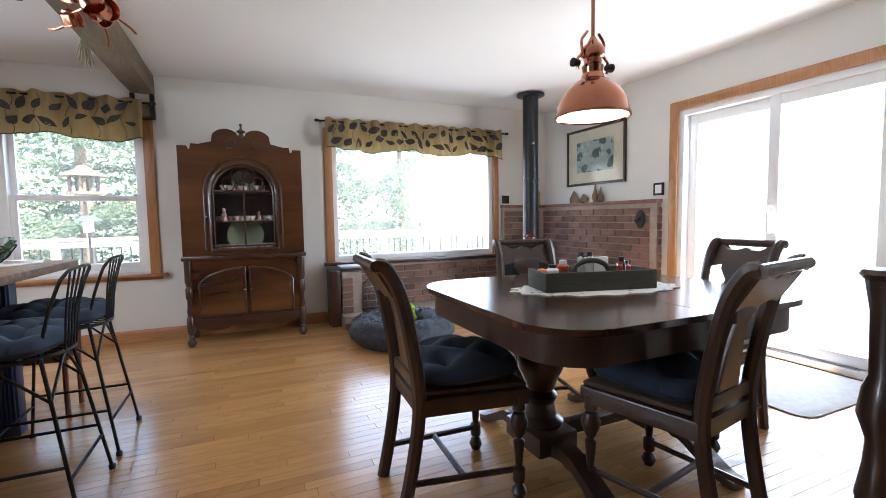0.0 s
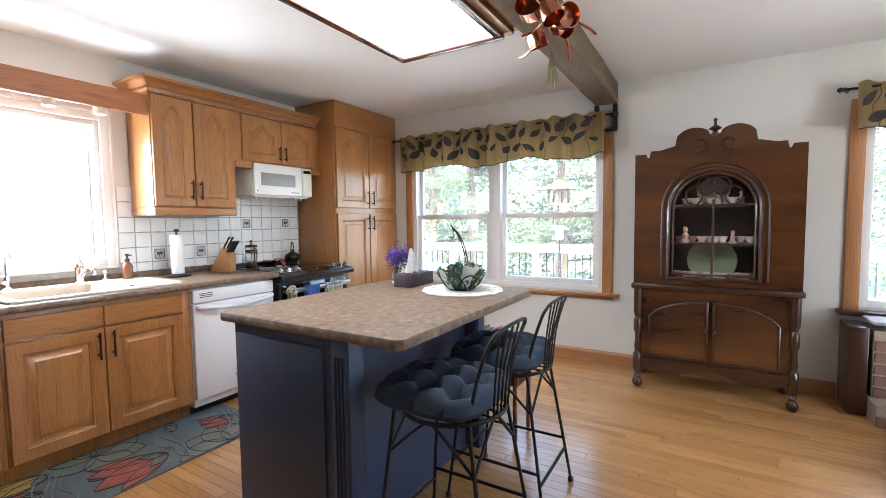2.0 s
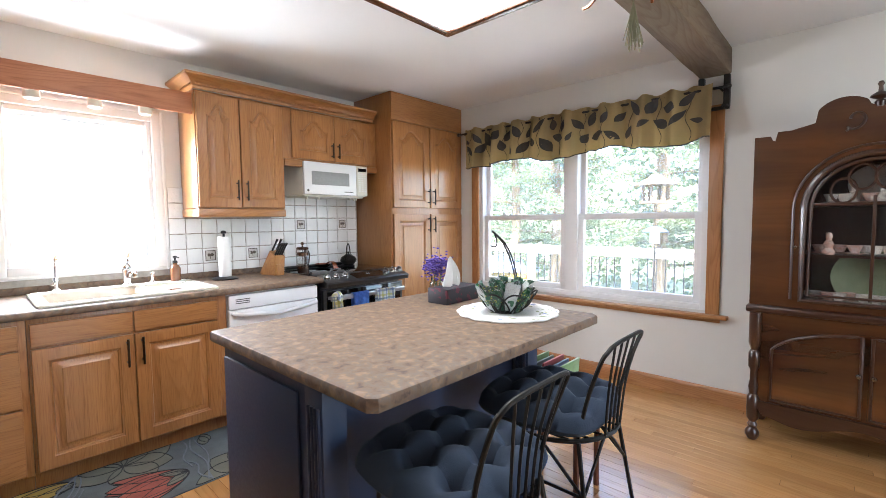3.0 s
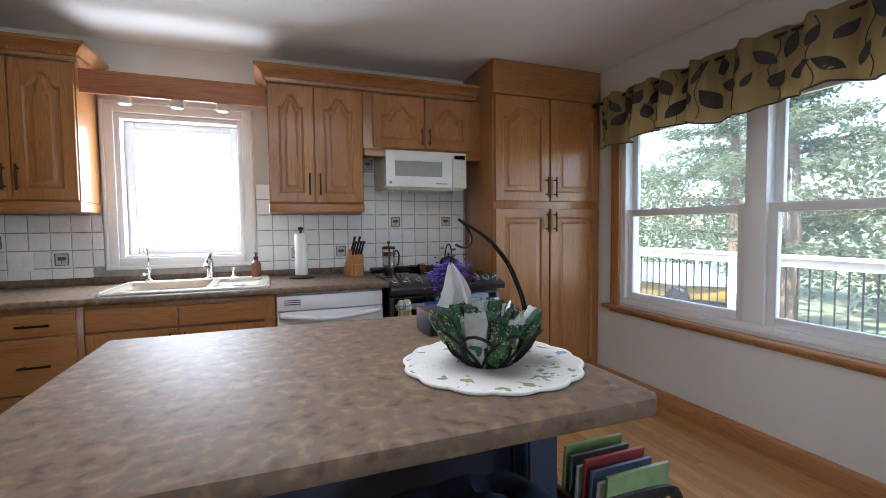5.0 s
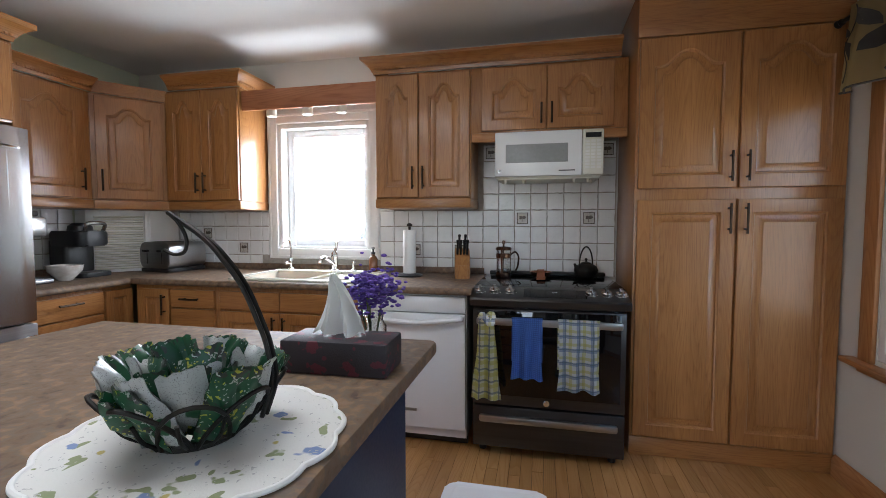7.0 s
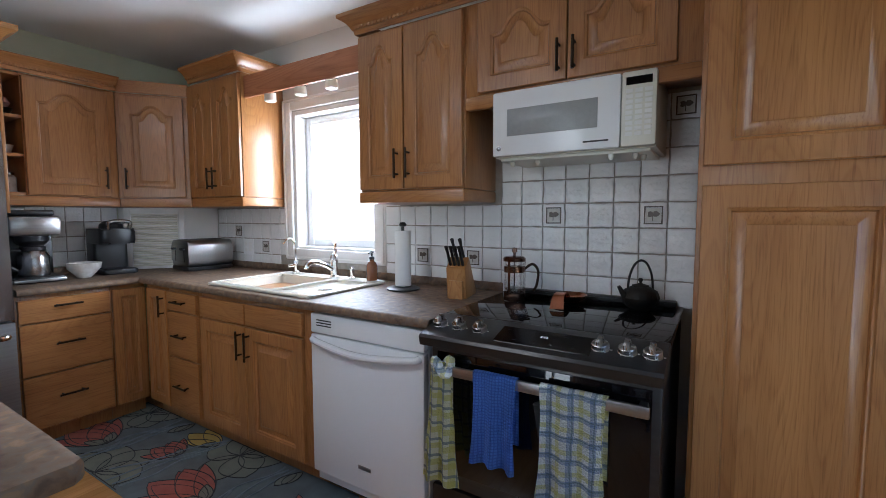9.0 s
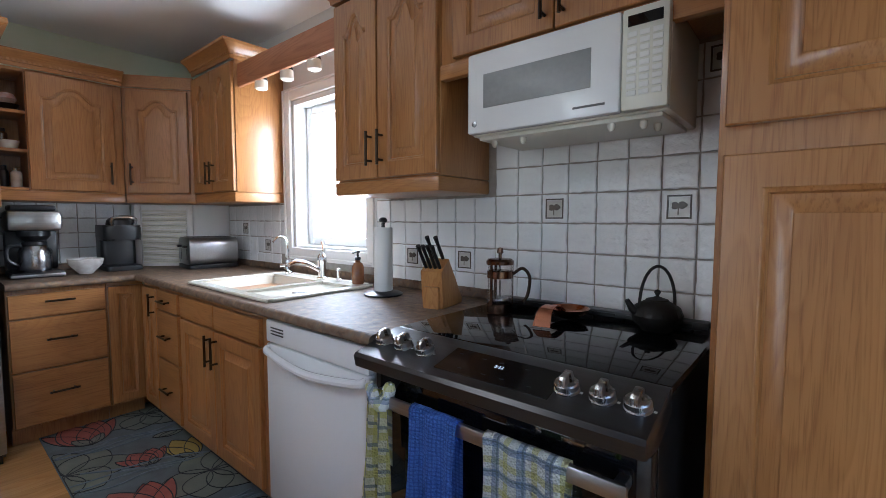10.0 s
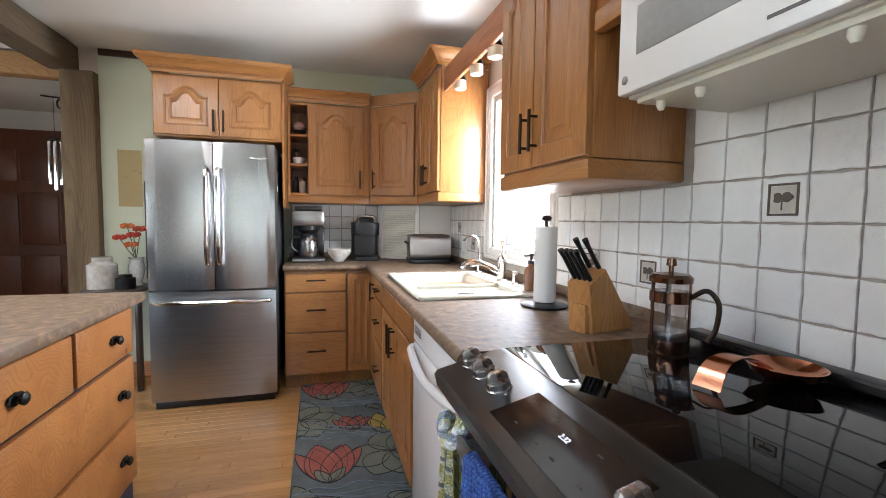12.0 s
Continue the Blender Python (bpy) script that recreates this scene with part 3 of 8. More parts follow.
rough_beam("ceiling_beam", -1.06, -0.87, 1.30, NY - 0.004, 2.26, CZ - 0.004, "y", BEAM, "weathered hand-hewn timber ceiling beam", 3)
rough_beam("timber_post", -1.17, -0.96, 1.20, 1.36, 0.001, 2.255, "z", POST, "weathered timber post at the kitchen opening", 5)
rough_beam("header_beam", -0.955, 1.9, 1.19, 1.31, 2.205, 2.36, "x", wood("pale_pine", (0.50, 0.30, 0.13), (0.36, 0.2, 0.08), "x", 0.6, 0.0), "pale knotty pine header beam over the opening", 7)
bm = bm_new()
box(bm, -0.955, 1.9, 1.19, 1.31, 2.375, CZ - 0.004)
setting("wall_header", bm, WALL, "plain wall strip above the pine header", "wall")
bm = bm_new()
box(bm, 1.91, EX - 0.004, 1.13, 1.29, 0, CZ - 0.004)
setting("wall_dining_south", bm, WALL, "plain painted dining wall", "wall")
bm = box(bm_new(), -1.66, -1.18, SY, SY + 0.02, CZ - 0.05, CZ - 0.004, 0.003)
setting("trim_south", bm, HUTCH_D, "dark wooden ceiling trim", "trim")
# dark panelled door wall in the hall
dr = thing("door_1", pose(0.45, FAR + 0.001, 0, 0, 0, 180), "dark red-brown panelled wooden door, closed", "door", "", "structure")
part("casing", frame_bm(-1.35, 1.35, 0, 2.22, 0.75, -0.03, 0, 0.004, False), DOORWOOD, dr)
leaf = part("leaf", box(bm_new(), -0.6, 0.6, -0.02, -0.002, 0.01, 2.07), DOORWOOD, dr)
for px in (-0.57, -0.18, 0.21):
    for z0, z1 in ((0.15, 0.75), (0.88, 1.5), (1.62, 1.98)):
        part("panel", box(bm_new(), px, px + 0.36, -0.034, -0.02, z0, z1, 0.012), DOORWOOD, leaf)

# fluorescent ceiling box with stepped wooden moulding
lb = thing("ceiling_light_box", pose(0, 0, 0), "recessed fluorescent ceiling panel in a stepped wooden frame", "ceiling light")
X0, X1, Y0, Y1 = -1.83, -1.21, 2.90, 4.14
for k, (o, z0, z1) in enumerate(((0.035, 2.272, 2.30), (0.075, 2.302, 2.335), (0.115, 2.337, 2.375), (0.16, 2.377, CZ - 0.003))):
    bm = bm_new()
    w = 0.045 if k == 0 else 0.06
    box(bm, X0 - o, X1 + o, Y0 - o, Y0 - o + w, z0, z1, 0.006)
    box(bm, X0 - o, X1 + o, Y1 + o - w, Y1 + o, z0, z1, 0.006)
    box(bm, X0 - o, X0 - o + w, Y0 - o + w, Y1 + o - w, z0, z1, 0.006)
    box(bm, X1 + o - w, X1 + o, Y0 - o + w, Y1 + o - w, z0, z1, 0.006)
    part("moulding", bm, TRIM if k else HUTCH, lb)
part("diffuser", box(bm_new(), X0, X1, Y0, Y1, 2.285, 2.295), PANEL, lb, "white glowing diffuser panel")


# ---- kitchen cabinets ----
def panel_door(w, h, arch=0.0, stile=0.06, t=0.02, flat=False):
    """A raised-panel door, front towards -y, with a cathedral arch of that height."""
    bm = bm_new()
    n = 22

    def ring(m, y, a):
        x0, x1, z0, z1 = m, w - m, m, h - m
        pts = [(x0, z0), (x1, z0)]
        for i in range(n + 1):
            u = 1 - 2 * i / n
            s = abs(u)
            k = 0.0 if s > 0.80 else 0.5 + 0.5 * math.cos(math.pi * ((s / 0.80) ** 1.25))
            pts.append(((x0 + x1) / 2 + u * (x1 - x0) / 2, z1 - a * (1 - k)))
        return [bm.verts.new((x, y, z)) for x, z in pts]

    rs = [ring(0, 0, 0), ring(0, -t + 0.003, 0), ring(0.003, -t, 0)]
    if not flat:
        rs += [ring(stile, -t, arch), ring(stile + 0.004, -t + 0.004, arch), ring(stile + 0.009, -t + 0.005, arch), ring(stile + 0.013, -t + 0.012, arch), ring(stile + 0.020, -t + 0.013, arch), ring(stile + 0.046, -t + 0.004, arch), ring(stile + 0.049, -t + 0.001, arch)]
    for a, b in zip(rs, rs[1:]):
        k = len(a)
        for i in range(k):
            bm.faces.new([a[i], a[(i + 1) % k], b[(i + 1) % k], b[i]])
    bm.faces.new(rs[0])
    bm.faces.new(rs[-1])
    return bm


def bar_handle(x, z, y, length=0.14, upright=True):
    bm = bm_new()
    h = length / 2
    if upright:
        tube(bm, [(x, y - 0.030, z - h), (x, y - 0.030, z + h)], 0.006, 8)
        ends = [(x, z - h * 0.7), (x, z + h * 0.7)]
    else:
        tube(bm, [(x - h, y - 0.030, z), (x + h, y - 0.030, z)], 0.006, 8)
        ends = [(x - h * 0.7, z), (x + h * 0.7, z)]
    for ex, ez in ends:
        tube(bm, [(ex, y, ez), (ex, y - 0.030, ez)], 0.005, 8)
    return bm


def put_door(parent, x0, x1, z0, z1, depth, arch=0.0, handle=None, stile=0.06, flat=False, material=None):
    d = part("drawer_front" if flat else "door", panel_door(x1 - x0, z1 - z0, arch, stile, flat=flat), material or (OAK_H if flat else OAK), parent)
    d.matrix_basis = pose(x0, -depth - 0.002, z0)
    if handle:
        hx, hz, up, ln = handle
        part("handle", bar_handle(hx - x0, hz - z0, -0.02, ln, up), BRONZE, d, "dark bronze bar handle")
    return d


def carcass(parent, x0, x1, z0, z1, depth, toe=0.0, material=None):
    bm = box(bm_new(), x0, x1, -depth, 0, z0 + toe, z1, 0.001)
    if toe:
        box(bm, x0, x1, -depth + 0.06, 0, z0, z0 + toe)
    return part("body", bm, material or OAK, parent)


def crown(parent, pts, z0, h=0.09, out=0.07):
    """Crown moulding swept along a front line in plan: pts run so that the room lies on the right."""
    prof = [(0.0, 0.0), (0.006, 0.0), (0.010, 0.020), (0.016, 0.022), (0.022, 0.034), (0.034, 0.050), (0.050, 0.064), (0.062, 0.070), (out, 0.074), (out, h), (0.0, h)]
    bm = bm_new()
    P = [Vector((a, b)) for a, b in pts]
    rows = []
    for i, p in enumerate(P):
        ds = []
        if i:
            ds.append((P[i] - P[i - 1]).normalized())
        if i < len(P) - 1:
            ds.append((P[i + 1] - P[i]).normalized())
        ns = [Vector((d.y, -d.x)) for d in ds]
        nn = sum(ns, Vector((0, 0)))
        nn = nn / max(0.3, nn.dot(ns[0]))
        rows.append([bm.verts.new((p.x + nn.x * o, p.y + nn.y * o, z0 + z)) for o, z in prof])
    for a, b in zip(rows, rows[1:]):
        for i in range(len(prof)):
            j = (i + 1) % len(prof)
            bm.faces.new([a[i], a[j], b[j], b[i]])
    bm.faces.new(rows[0]), bm.faces.new(rows[-1])
    c = part("crown", bm, OAK_H, parent)
    bm = bm_new()
    for a, b in zip(P, P[1:]):
        d = b - a
        k = int(d.length / 0.022)
        nn = Vector((d.y, -d.x)).normalized()
        for i in range(k):
            q = a + d * ((i + 0.5) / k) + nn * 0.016
            ang = math.atan2(d.y, d.x)
            m = Matrix.Translation((q.x, q.y, z0 + 0.030)) @ Matrix.Rotation(ang, 4, "Z") @ Matrix.Diagonal((0.012, 0.014, 0.016, 1))
            bmesh.ops.create_cube(bm, size=1, matrix=m)
    part("dentil", bm, OAK_H, c)
    return c


W = pose(WX + 0.01, 0, 0, 0, 0, 90)
S = pose(0, SY, 0, 0, 0, 180)
UD = 0.315  # upper depth to the body's front
cab_label = "honey oak upper cabinet with arched raised-panel doors"
# two-door upper left of the sink window
c = thing("upper_cabinet", W, cab_label, "cabinet")
carcass(c, 1.862, 2.45, 1.405, 2.18, UD)
part("light_rail", box(bm_new(), 1.862, 2.452, -UD - 0.015, 0, 1.345, 1.404, 0.008), OAK_H, c)
put_door(c, 1.868, 2.153, 1.412, 2.165, UD, 0.075, (2.125, 1.53, True, 0.14))
put_door(c, 2.157, 2.444, 1.412, 2.165, UD, 0.075, (2.185, 1.53, True, 0.14))
crown(c, [(1.90, -UD - 0.02), (2.452, -UD - 0.02), (2.452, 0)], 2.18)
# corner upper with a diagonal door
c = thing("corner_upper_cabinet", pose(0, 0, 0), "honey oak diagonal corner cabinet with arched door", "cabinet")
bm = slab(bm_new(), [(WX + 0.01, SY + 0.002), (-3.102, SY + 0.002), (-3.102, 1.595), (-3.43, 1.858), (WX + 0.01, 1.858)], 1.405, 2.10, "xy")
part("body", bm, OAK, c)
bm = slab(bm_new(), [(WX + 0.01, SY + 0.002), (-3.102, SY + 0.002), (-3.102, 1.61), (-3.425, 1.87), (WX + 0.01, 1.86)], 1.345, 1.404, "xy", 0.006)
part("light_rail", bm, OAK_H, c)
dg = math.degrees(math.atan2(1.858 - 1.595, -3.43 + 3.102))
dl = math.hypot(0.328, 0.263)
d = part("door", panel_door(dl - 0.05, 0.67, 0.06), OAK, c)
d.matrix_basis = pose(-3.102, 1.595, 1.412, 0, 0, dg) @ pose(0.025, -0.002, 0)
part("handle", bar_handle(0.03, 0.12, -0.02), BRONZE, d, "dark bronze bar handle")
crown(c, [(-3.43, 1.875), (-3.095, 1.612)], 2.10, 0.08)
# south uppers: open shelf and a single door
c = thing("open_shelf_cabinet", S, "honey oak upper cabinet with open end shelves and arched door", "cabinet")
part("body", box(bm_new(), 2.632, 3.098, -0.305, 0, 1.405, 2.10), OAK, c)
part("end_panel", box(bm_new(), 2.49, 2.505, -0.305, 0, 1.405, 2.10), OAK, c)
part("back_panel", box(bm_new(), 2.5055, 2.6315, -0.015, 0, 1.405, 2.10), OAK, c)
for z in (1.405, 1.625, 1.845, 2.082):
    part("shelf", box(bm_new(), 2.5055, 2.6315, -0.30, -0.0155, z, z + 0.018, 0.002), OAK_H, c)
part("light_rail", box(bm_new(), 2.49, 3.098, -0.32, 0, 1.345, 1.404, 0.008), OAK_H, c)
put_door(c, 2.636, 3.05, 1.412, 2.085, 0.305, 0.07, (3.02, 1.53, True, 0.14))
crown(c, [(2.49, -0.325), (3.098, -0.325)], 2.10, 0.08)
# above the fridge
c = thing("fridge_cabinet", S, "honey oak cabinet over the fridge with two arched doors", "cabinet")
carcass(c, 1.70, 2.47, 1.745, 2.14, 0.60)
put_door(c, 1.706, 2.083, 1.755, 2.125, 0.60, 0.06, (2.055, 1.85, True, 0.14))
put_door(c, 2.087, 2.464, 1.755, 2.125, 0.60, 0.06, (2.115, 1.85, True, 0.14))
crown(c, [(1.70, 0), (1.70, -0.62), (2.472, -0.62), (2.472, -0.34)], 2.14, 0.10)
part("end_panel", box(bm_new(), 2.472, 2.486, -0.60, 0, 1.30, 2.14, 0.002), OAK, c)
# right of the window, and over the microwave
c = thing("upper_cabinet", W, cab_label + " beside the window", "cabinet")
carcass(c, 3.44, 4.05, 1.405, 2.18, UD)
part("light_rail", box(bm_new(), 3.436, 4.054, -UD - 0.018, 0, 1.345, 1.404, 0.01), OAK_H, c)
put_door(c, 3.446, 3.720, 1.412, 2.165, UD, 0.075, (3.69, 1.53, True, 0.14))
put_door(c, 3.728, 4.044, 1.412, 2.165, UD, 0.075, (3.757, 1.53, True, 0.14))
crown(c, [(3.438, 0), (3.438, -UD - 0.02), (4.90, -UD - 0.02)], 2.18)
c = thing("microwave_cabinet", W, "short honey oak cabinet above the microwave", "cabinet")
carcass(c, 4.052, 4.945, 1.79, 2.18, UD)
bm = box(bm_new(), 4.056, 4.945, -UD - 0.016, -UD + 0.02, 1.735, 1.79, 0.008)
part("rail", bm, OAK_H, c)
put_door(c, 4.118, 4.495, 1.80, 2.165, UD, 0.075, (4.468, 1.885, True, 0.12))
put_door(c, 4.500, 4.869, 1.80, 2.165, UD, 0.075, (4.527, 1.885, True, 0.12))
# board across the window with three small lamps
bm = box(bm_new(), 2.456, 3.434, -0.30, -0.28, 2.02, 2.155, 0.003)
solid("window_valance_board", bm, CEDAR, "reddish cedar board spanning above the sink window", "board", m=W)
sp = thing("track_light", W @ pose(0, -0.045, -0.10), "bar with three small frosted spot lamps under the cedar board", "lamp")
part("bar", box(bm_new(), 2.56, 3.32, -0.23, -0.20, 2.215, 2.235, 0.004), BRONZE, sp)
for y in (2.66, 2.93, 3.18):
    bm = bm_new()
    tube(bm, [(y, -0.215, 2.216), (y, -0.215, 2.16)], 0.005)
    lathe(bm, [(0.006, 0.02), (0.022, 0.012), (0.034, -0.012), (0.036, -0.022), (0.034, -0.022)], (y, -0.215, 2.15), 18)
    h = part("lamp_holder", bm, BRONZE, sp)
    part("shade", lathe(bm_new(), [(0.034, 0.0), (0.035, -0.045), (0.028, -0.05), (0.0, -0.05)], (y, -0.215, 2.127), 18), mat("frosted_shade", (0.80, 0.74, 0.62), None, 0.4, trans=0.3), h, "cream frosted glass shade")

# base cabinets along the west wall
BD = 0.67
c = thing("base_corner_cabinet", W, "honey oak narrow corner base cabinet", "cabinet")
carcass(c, 1.93, 2.195, 0, 0.86, BD, 0.10)
put_door(c, 1.955, 2.19, 0.115, 0.835, BD, 0, (2.165, 0.74, True, 0.13), 0.05)
c = thing("drawer_base_cabinet", W, "honey oak base cabinet with three drawers", "cabinet")
carcass(c, 2.197, 2.548, 0, 0.86, BD, 0.10)
for z0, z1 in ((0.115, 0.435), (0.445, 0.715), (0.725, 0.835)):
    put_door(c, 2.205, 2.52, z0, z1, BD, 0, (2.362, (z0 + z1) / 2, False, 0.13), 0.06, True)
c = thing("sink_base_cabinet", W, "honey oak sink base cabinet with two raised-panel doors", "cabinet")
carcass(c, 2.55, 3.455, 0, 0.86, BD, 0.10)
put_door(c, 2.56, 2.966, 0.725, 0.835, BD, 0, None, 0.06, True)
put_door(c, 2.972, 3.398, 0.725, 0.835, BD, 0, None, 0.06, True)
put_door(c, 2.56, 2.966, 0.115, 0.712, BD, 0, (2.935, 0.62, True, 0.15))
put_door(c, 2.972, 3.398, 0.115, 0.712, BD, 0, (3.003, 0.62, True, 0.15))
c = thing("drawer_base_cabinet", S, "honey oak base cabinet with three drawers beside the fridge", "cabinet")
carcass(c, 2.475, 2.905, 0, 0.86, 0.585, 0.10)
for z0, z1 in ((0.115, 0.41), (0.418, 0.70), (0.708, 0.835)):
    put_door(c, 2.482, 2.898, z0, z1, 0.585, 0, (2.69, (z0 + z1) / 2 + 0.02, False, 0.13), 0.06, True)
c = thing("base_corner_cabinet", S, "honey oak narrow corner base cabinet", "cabinet")
carcass(c, 2.907, 3.095, 0, 0.86, 0.585, 0.10)
put_door(c, 2.912, 3.092, 0.115, 0.835, 0.585, 0, None, 0.045)
# L-shaped worktop with a hole for the sink
bm = bm_new()
zt0, zt1 = 0.862, 0.90
xf = -3.055
box(bm, -3.765, xf, SY + 0.003, 2.62, zt0, zt1)
box(bm, -3.765, xf, 3.40, 4.118, zt0, zt1)
box(bm, -3.765, -3.60, 2.62, 3.40, zt0, zt1)
box(bm, -3.13, xf, 2.62, 3.40, zt0, zt1)
box(bm, xf, -2.472, SY + 0.003, 1.925, zt0, zt1)
bmesh.ops.remove_doubles(bm, verts=bm.verts, dist=0.0005)
ct = solid("worktop", bm, LAM, "mottled brown laminate worktop with rounded edge", "worktop")
bm = bm_new()
tube(bm, [(xf, 1.925, 0.881), (xf, 4.118, 0.881)], 0.019, 12)
tube(bm, [(-2.472, 1.925, 0.881), (xf, 1.925, 0.881)], 0.019, 12)
part("rounded_edge", bm, LAM, ct)
bm = box(bm_new(), -3.765, -3.745, SY + 0.02, 4.10, 0.9005, 0.945, 0.006)
box(bm, -3.74, -2.475, SY + 0.002, SY + 0.02, 0.9005, 0.945, 0.006)
part("upstand", bm, LAM, ct)

# pantry
c = thing("pantry_cabinet", W, "tall honey oak pantry with four doors reaching the ceiling", "cabinet")
PDp = 0.515
carcass(c, 4.95, NY - 0.002, 0, CZ - 0.004, PDp, 0)
part("plinth", box(bm_new(), 4.95, NY - 0.004, -PDp - 0.004, -PDp, 0.002, 0.10, 0.001), OAK_H, c)
put_door(c, 4.962, 5.42, 1.425, 2.185, PDp, 0.075, (5.39, 1.53, True, 0.15), 0.065)
put_door(c, 5.432, 5.885, 1.425, 2.185, PDp, 0.075, (5.465, 1.53, True, 0.15), 0.065)
put_door(c, 4.962, 5.42, 0.112, 1.368, PDp, 0, (5.39, 1.27, True, 0.15), 0.065)
put_door(c, 5.432, 5.885, 0.112, 1.368, PDp, 0, (5.465, 1.27, True, 0.15), 0.065)
part("top_panel", box(bm_new(), 4.95, NY - 0.004, -PDp - 0.018, -PDp, 2.195, CZ - 0.006, 0.002), OAK_H, c)

# island
isl = thing("kitchen_island", pose(0, 0, 0), "navy painted kitchen island with pine drawers and laminate top", "kitchen island")
bm = box(bm_new(), -1.93, -1.36, 3.005, 4.10, 0.002, 0.862)
part("body", bm, NAVY, isl)
for nm, x, y in (("corner_post", -1.36, 3.005), ("corner_post", -1.36, 4.03)):
    bm = box(bm_new(), x - 0.005, x + 0.085, y - 0.004, y + 0.075, 0.001, 0.861, 0.004)
    cp = part(nm, bm, NAVY, isl)
    for k in range(4):
        part("flute", tube(bm_new(), [(x + 0.017 + 0.017 * k, y - 0.005, 0.08), (x + 0.017 + 0.017 * k, y - 0.005, 0.80)], 0.006, 8), NAVY, cp)
part("end_panel", box(bm_new(), -1.915, -1.40, 2.995, 3.005, 0.06, 0.82, 0.003), NAVY, isl)
top = [(-1.995, 2.985), (-1.985, 2.975), (-1.050, 2.975), (-1.028, 2.995), (-1.018, 4.150), (-1.045, 4.180), (-1.975, 4.180), (-1.990, 4.168)]
bm = slab(bm_new(), top, 0.864, 0.905, "xy", 0.011)
part("top", bm, LAM, isl, "mottled brown laminate top with clipped corners")
# pine drawers on the sink side
for row, (z0, z1) in enumerate(((0.66, 0.845), (0.39, 0.645), (0.12, 0.375))):
    spans = ((3.02, 3.462), (3.484, 4.08)) if row == 0 else ((3.02, 4.08),)
    for a, b in spans:
        d = part("drawer", box(bm_new(), -1.955, -1.931, a, b, z0, z1, 0.006), PINE, isl, "knotty pine drawer front")
        for kx in ((3.20,) if a < 3.3 else (3.77,)) if row == 0 else (3.15, 3.93):
            o = [((0.030 + 0.007 * abs(math.cos(4 * a))) * math.cos(a), (0.014 + 0.004 * abs(math.cos(4 * a))) * math.sin(a)) for a in [2 * math.pi * i / 32 for i in range(32)]]
            bm = slab(bm_new(), [(kx + a, (z0 + z1) / 2 + b) for a, b in o], -1.962, -1.9555, "yz", 0.002)
            lathe(bm, [(0.006, 0), (0.008, 0.012), (0.016, 0.018), (0.018, 0.026), (0.010, 0.032), (0, 0.033)], (0, 0, 0), 12, m=Matrix.Translation((-1.955, kx, (z0 + z1) / 2)) @ Matrix.Rotation(radians(-90), 4, "Y"))
            part("pull", bm, IRON, d, "dark iron leaf-shaped drawer pull")


# ---- appliances ----
fr = thing("fridge", pose(0, 0, 0), "stainless steel french-door fridge with bottom freezer", "fridge")
part("body", box(bm_new(), -2.435, -1.695, 1.31, 1.985, 0.02, 1.70, 0.006), mat("fridge_side", (0.09, 0.09, 0.095), None, 0.4, 0.3), fr)
def bowed(x0, x1, z0, z1, y, bow):
    bm = bm_new()
    n = 12
    o = [(x0 + (x1 - x0) * i / n, y + bow * math.sin(math.pi * (0.15 + 0.7 * i / n)) - bow * math.sin(math.pi * 0.15)) for i in range(n + 1)]
    o += [(x1, y - 0.05), (x0, y - 0.05)]
    return slab(bm, o, z0, z1, "xy", 0.006)
for nm, a, b, z0, z1 in (("door", -2.068, -1.695, 0.765, 1.70), ("door", -2.435, -2.073, 0.765, 1.70), ("freezer_drawer", -2.435, -1.695, 0.055, 0.755)):
    d = part(nm, bowed(a, b, z0, z1, 2.04, 0.012), STEEL if nm == "door" else STEEL_H, fr)
    if nm == "door":
        hx = -2.105 if a < -2.2 else -2.035
        part("handle", tube(bm_new(), curve_pts([(hx, 2.045, 0.93), (hx, 2.085, 0.96), (hx, 2.095, 1.22), (hx, 2.085, 1.50), (hx, 2.045, 1.53)]), 0.014, 10), CHROME, d, "curved chrome handle")
    else:
        part("handle", tube(bm_new(), curve_pts([(-2.39, 2.045, 0.69), (-2.37, 2.085, 0.69), (-2.065, 2.098, 0.69), (-1.76, 2.085, 0.69), (-1.74, 2.045, 0.69)]), 0.014, 10), CHROME, d, "curved chrome handle")
part("grille", box(bm_new(), -2.42, -1.71, 1.95, 2.02, 0.003, 0.05, 0.004), BLACK, fr)
part("nameplate", box(bm_new(), -2.39, -2.29, 2.046, 2.050, 1.60, 1.612, 0.001), CHROME, fr)
for k in range(5):
    solid("fridge_magnet", box(bm_new(), -2.4375, -2.4355, 1.80 + 0.03 * (k % 3), 1.85 + 0.03 * (k % 3), 1.36 + 0.05 * k, 1.395 + 0.05 * k), PAPER if k % 2 else CHROME, "small pale magnet on the fridge side", "magnet", "fridge magnets")

dw = thing("dishwasher", W, "white built-in dishwasher with curved bar handle", "dishwasher")
part("body", box(bm_new(), 3.462, 4.085, -0.66, -0.02, 0.06, 0.86), APPL, dw)
door = part("door", box(bm_new(), 3.464, 4.083, -0.695, -0.662, 0.115, 0.755, 0.008), APPL, dw)
pan = part("control_panel", box(bm_new(), 3.464, 4.083, -0.695, -0.662, 0.76, 0.85, 0.008), APPL, dw)
part("handle", tube(bm_new(), curve_pts([(3.485, -0.69, 0.738), (3.52, -0.715, 0.730), (3.775, -0.728, 0.708), (4.03, -0.715, 0.730), (4.065, -0.69, 0.738)]), 0.015, 10), APPL, door, "white curved bar handle")
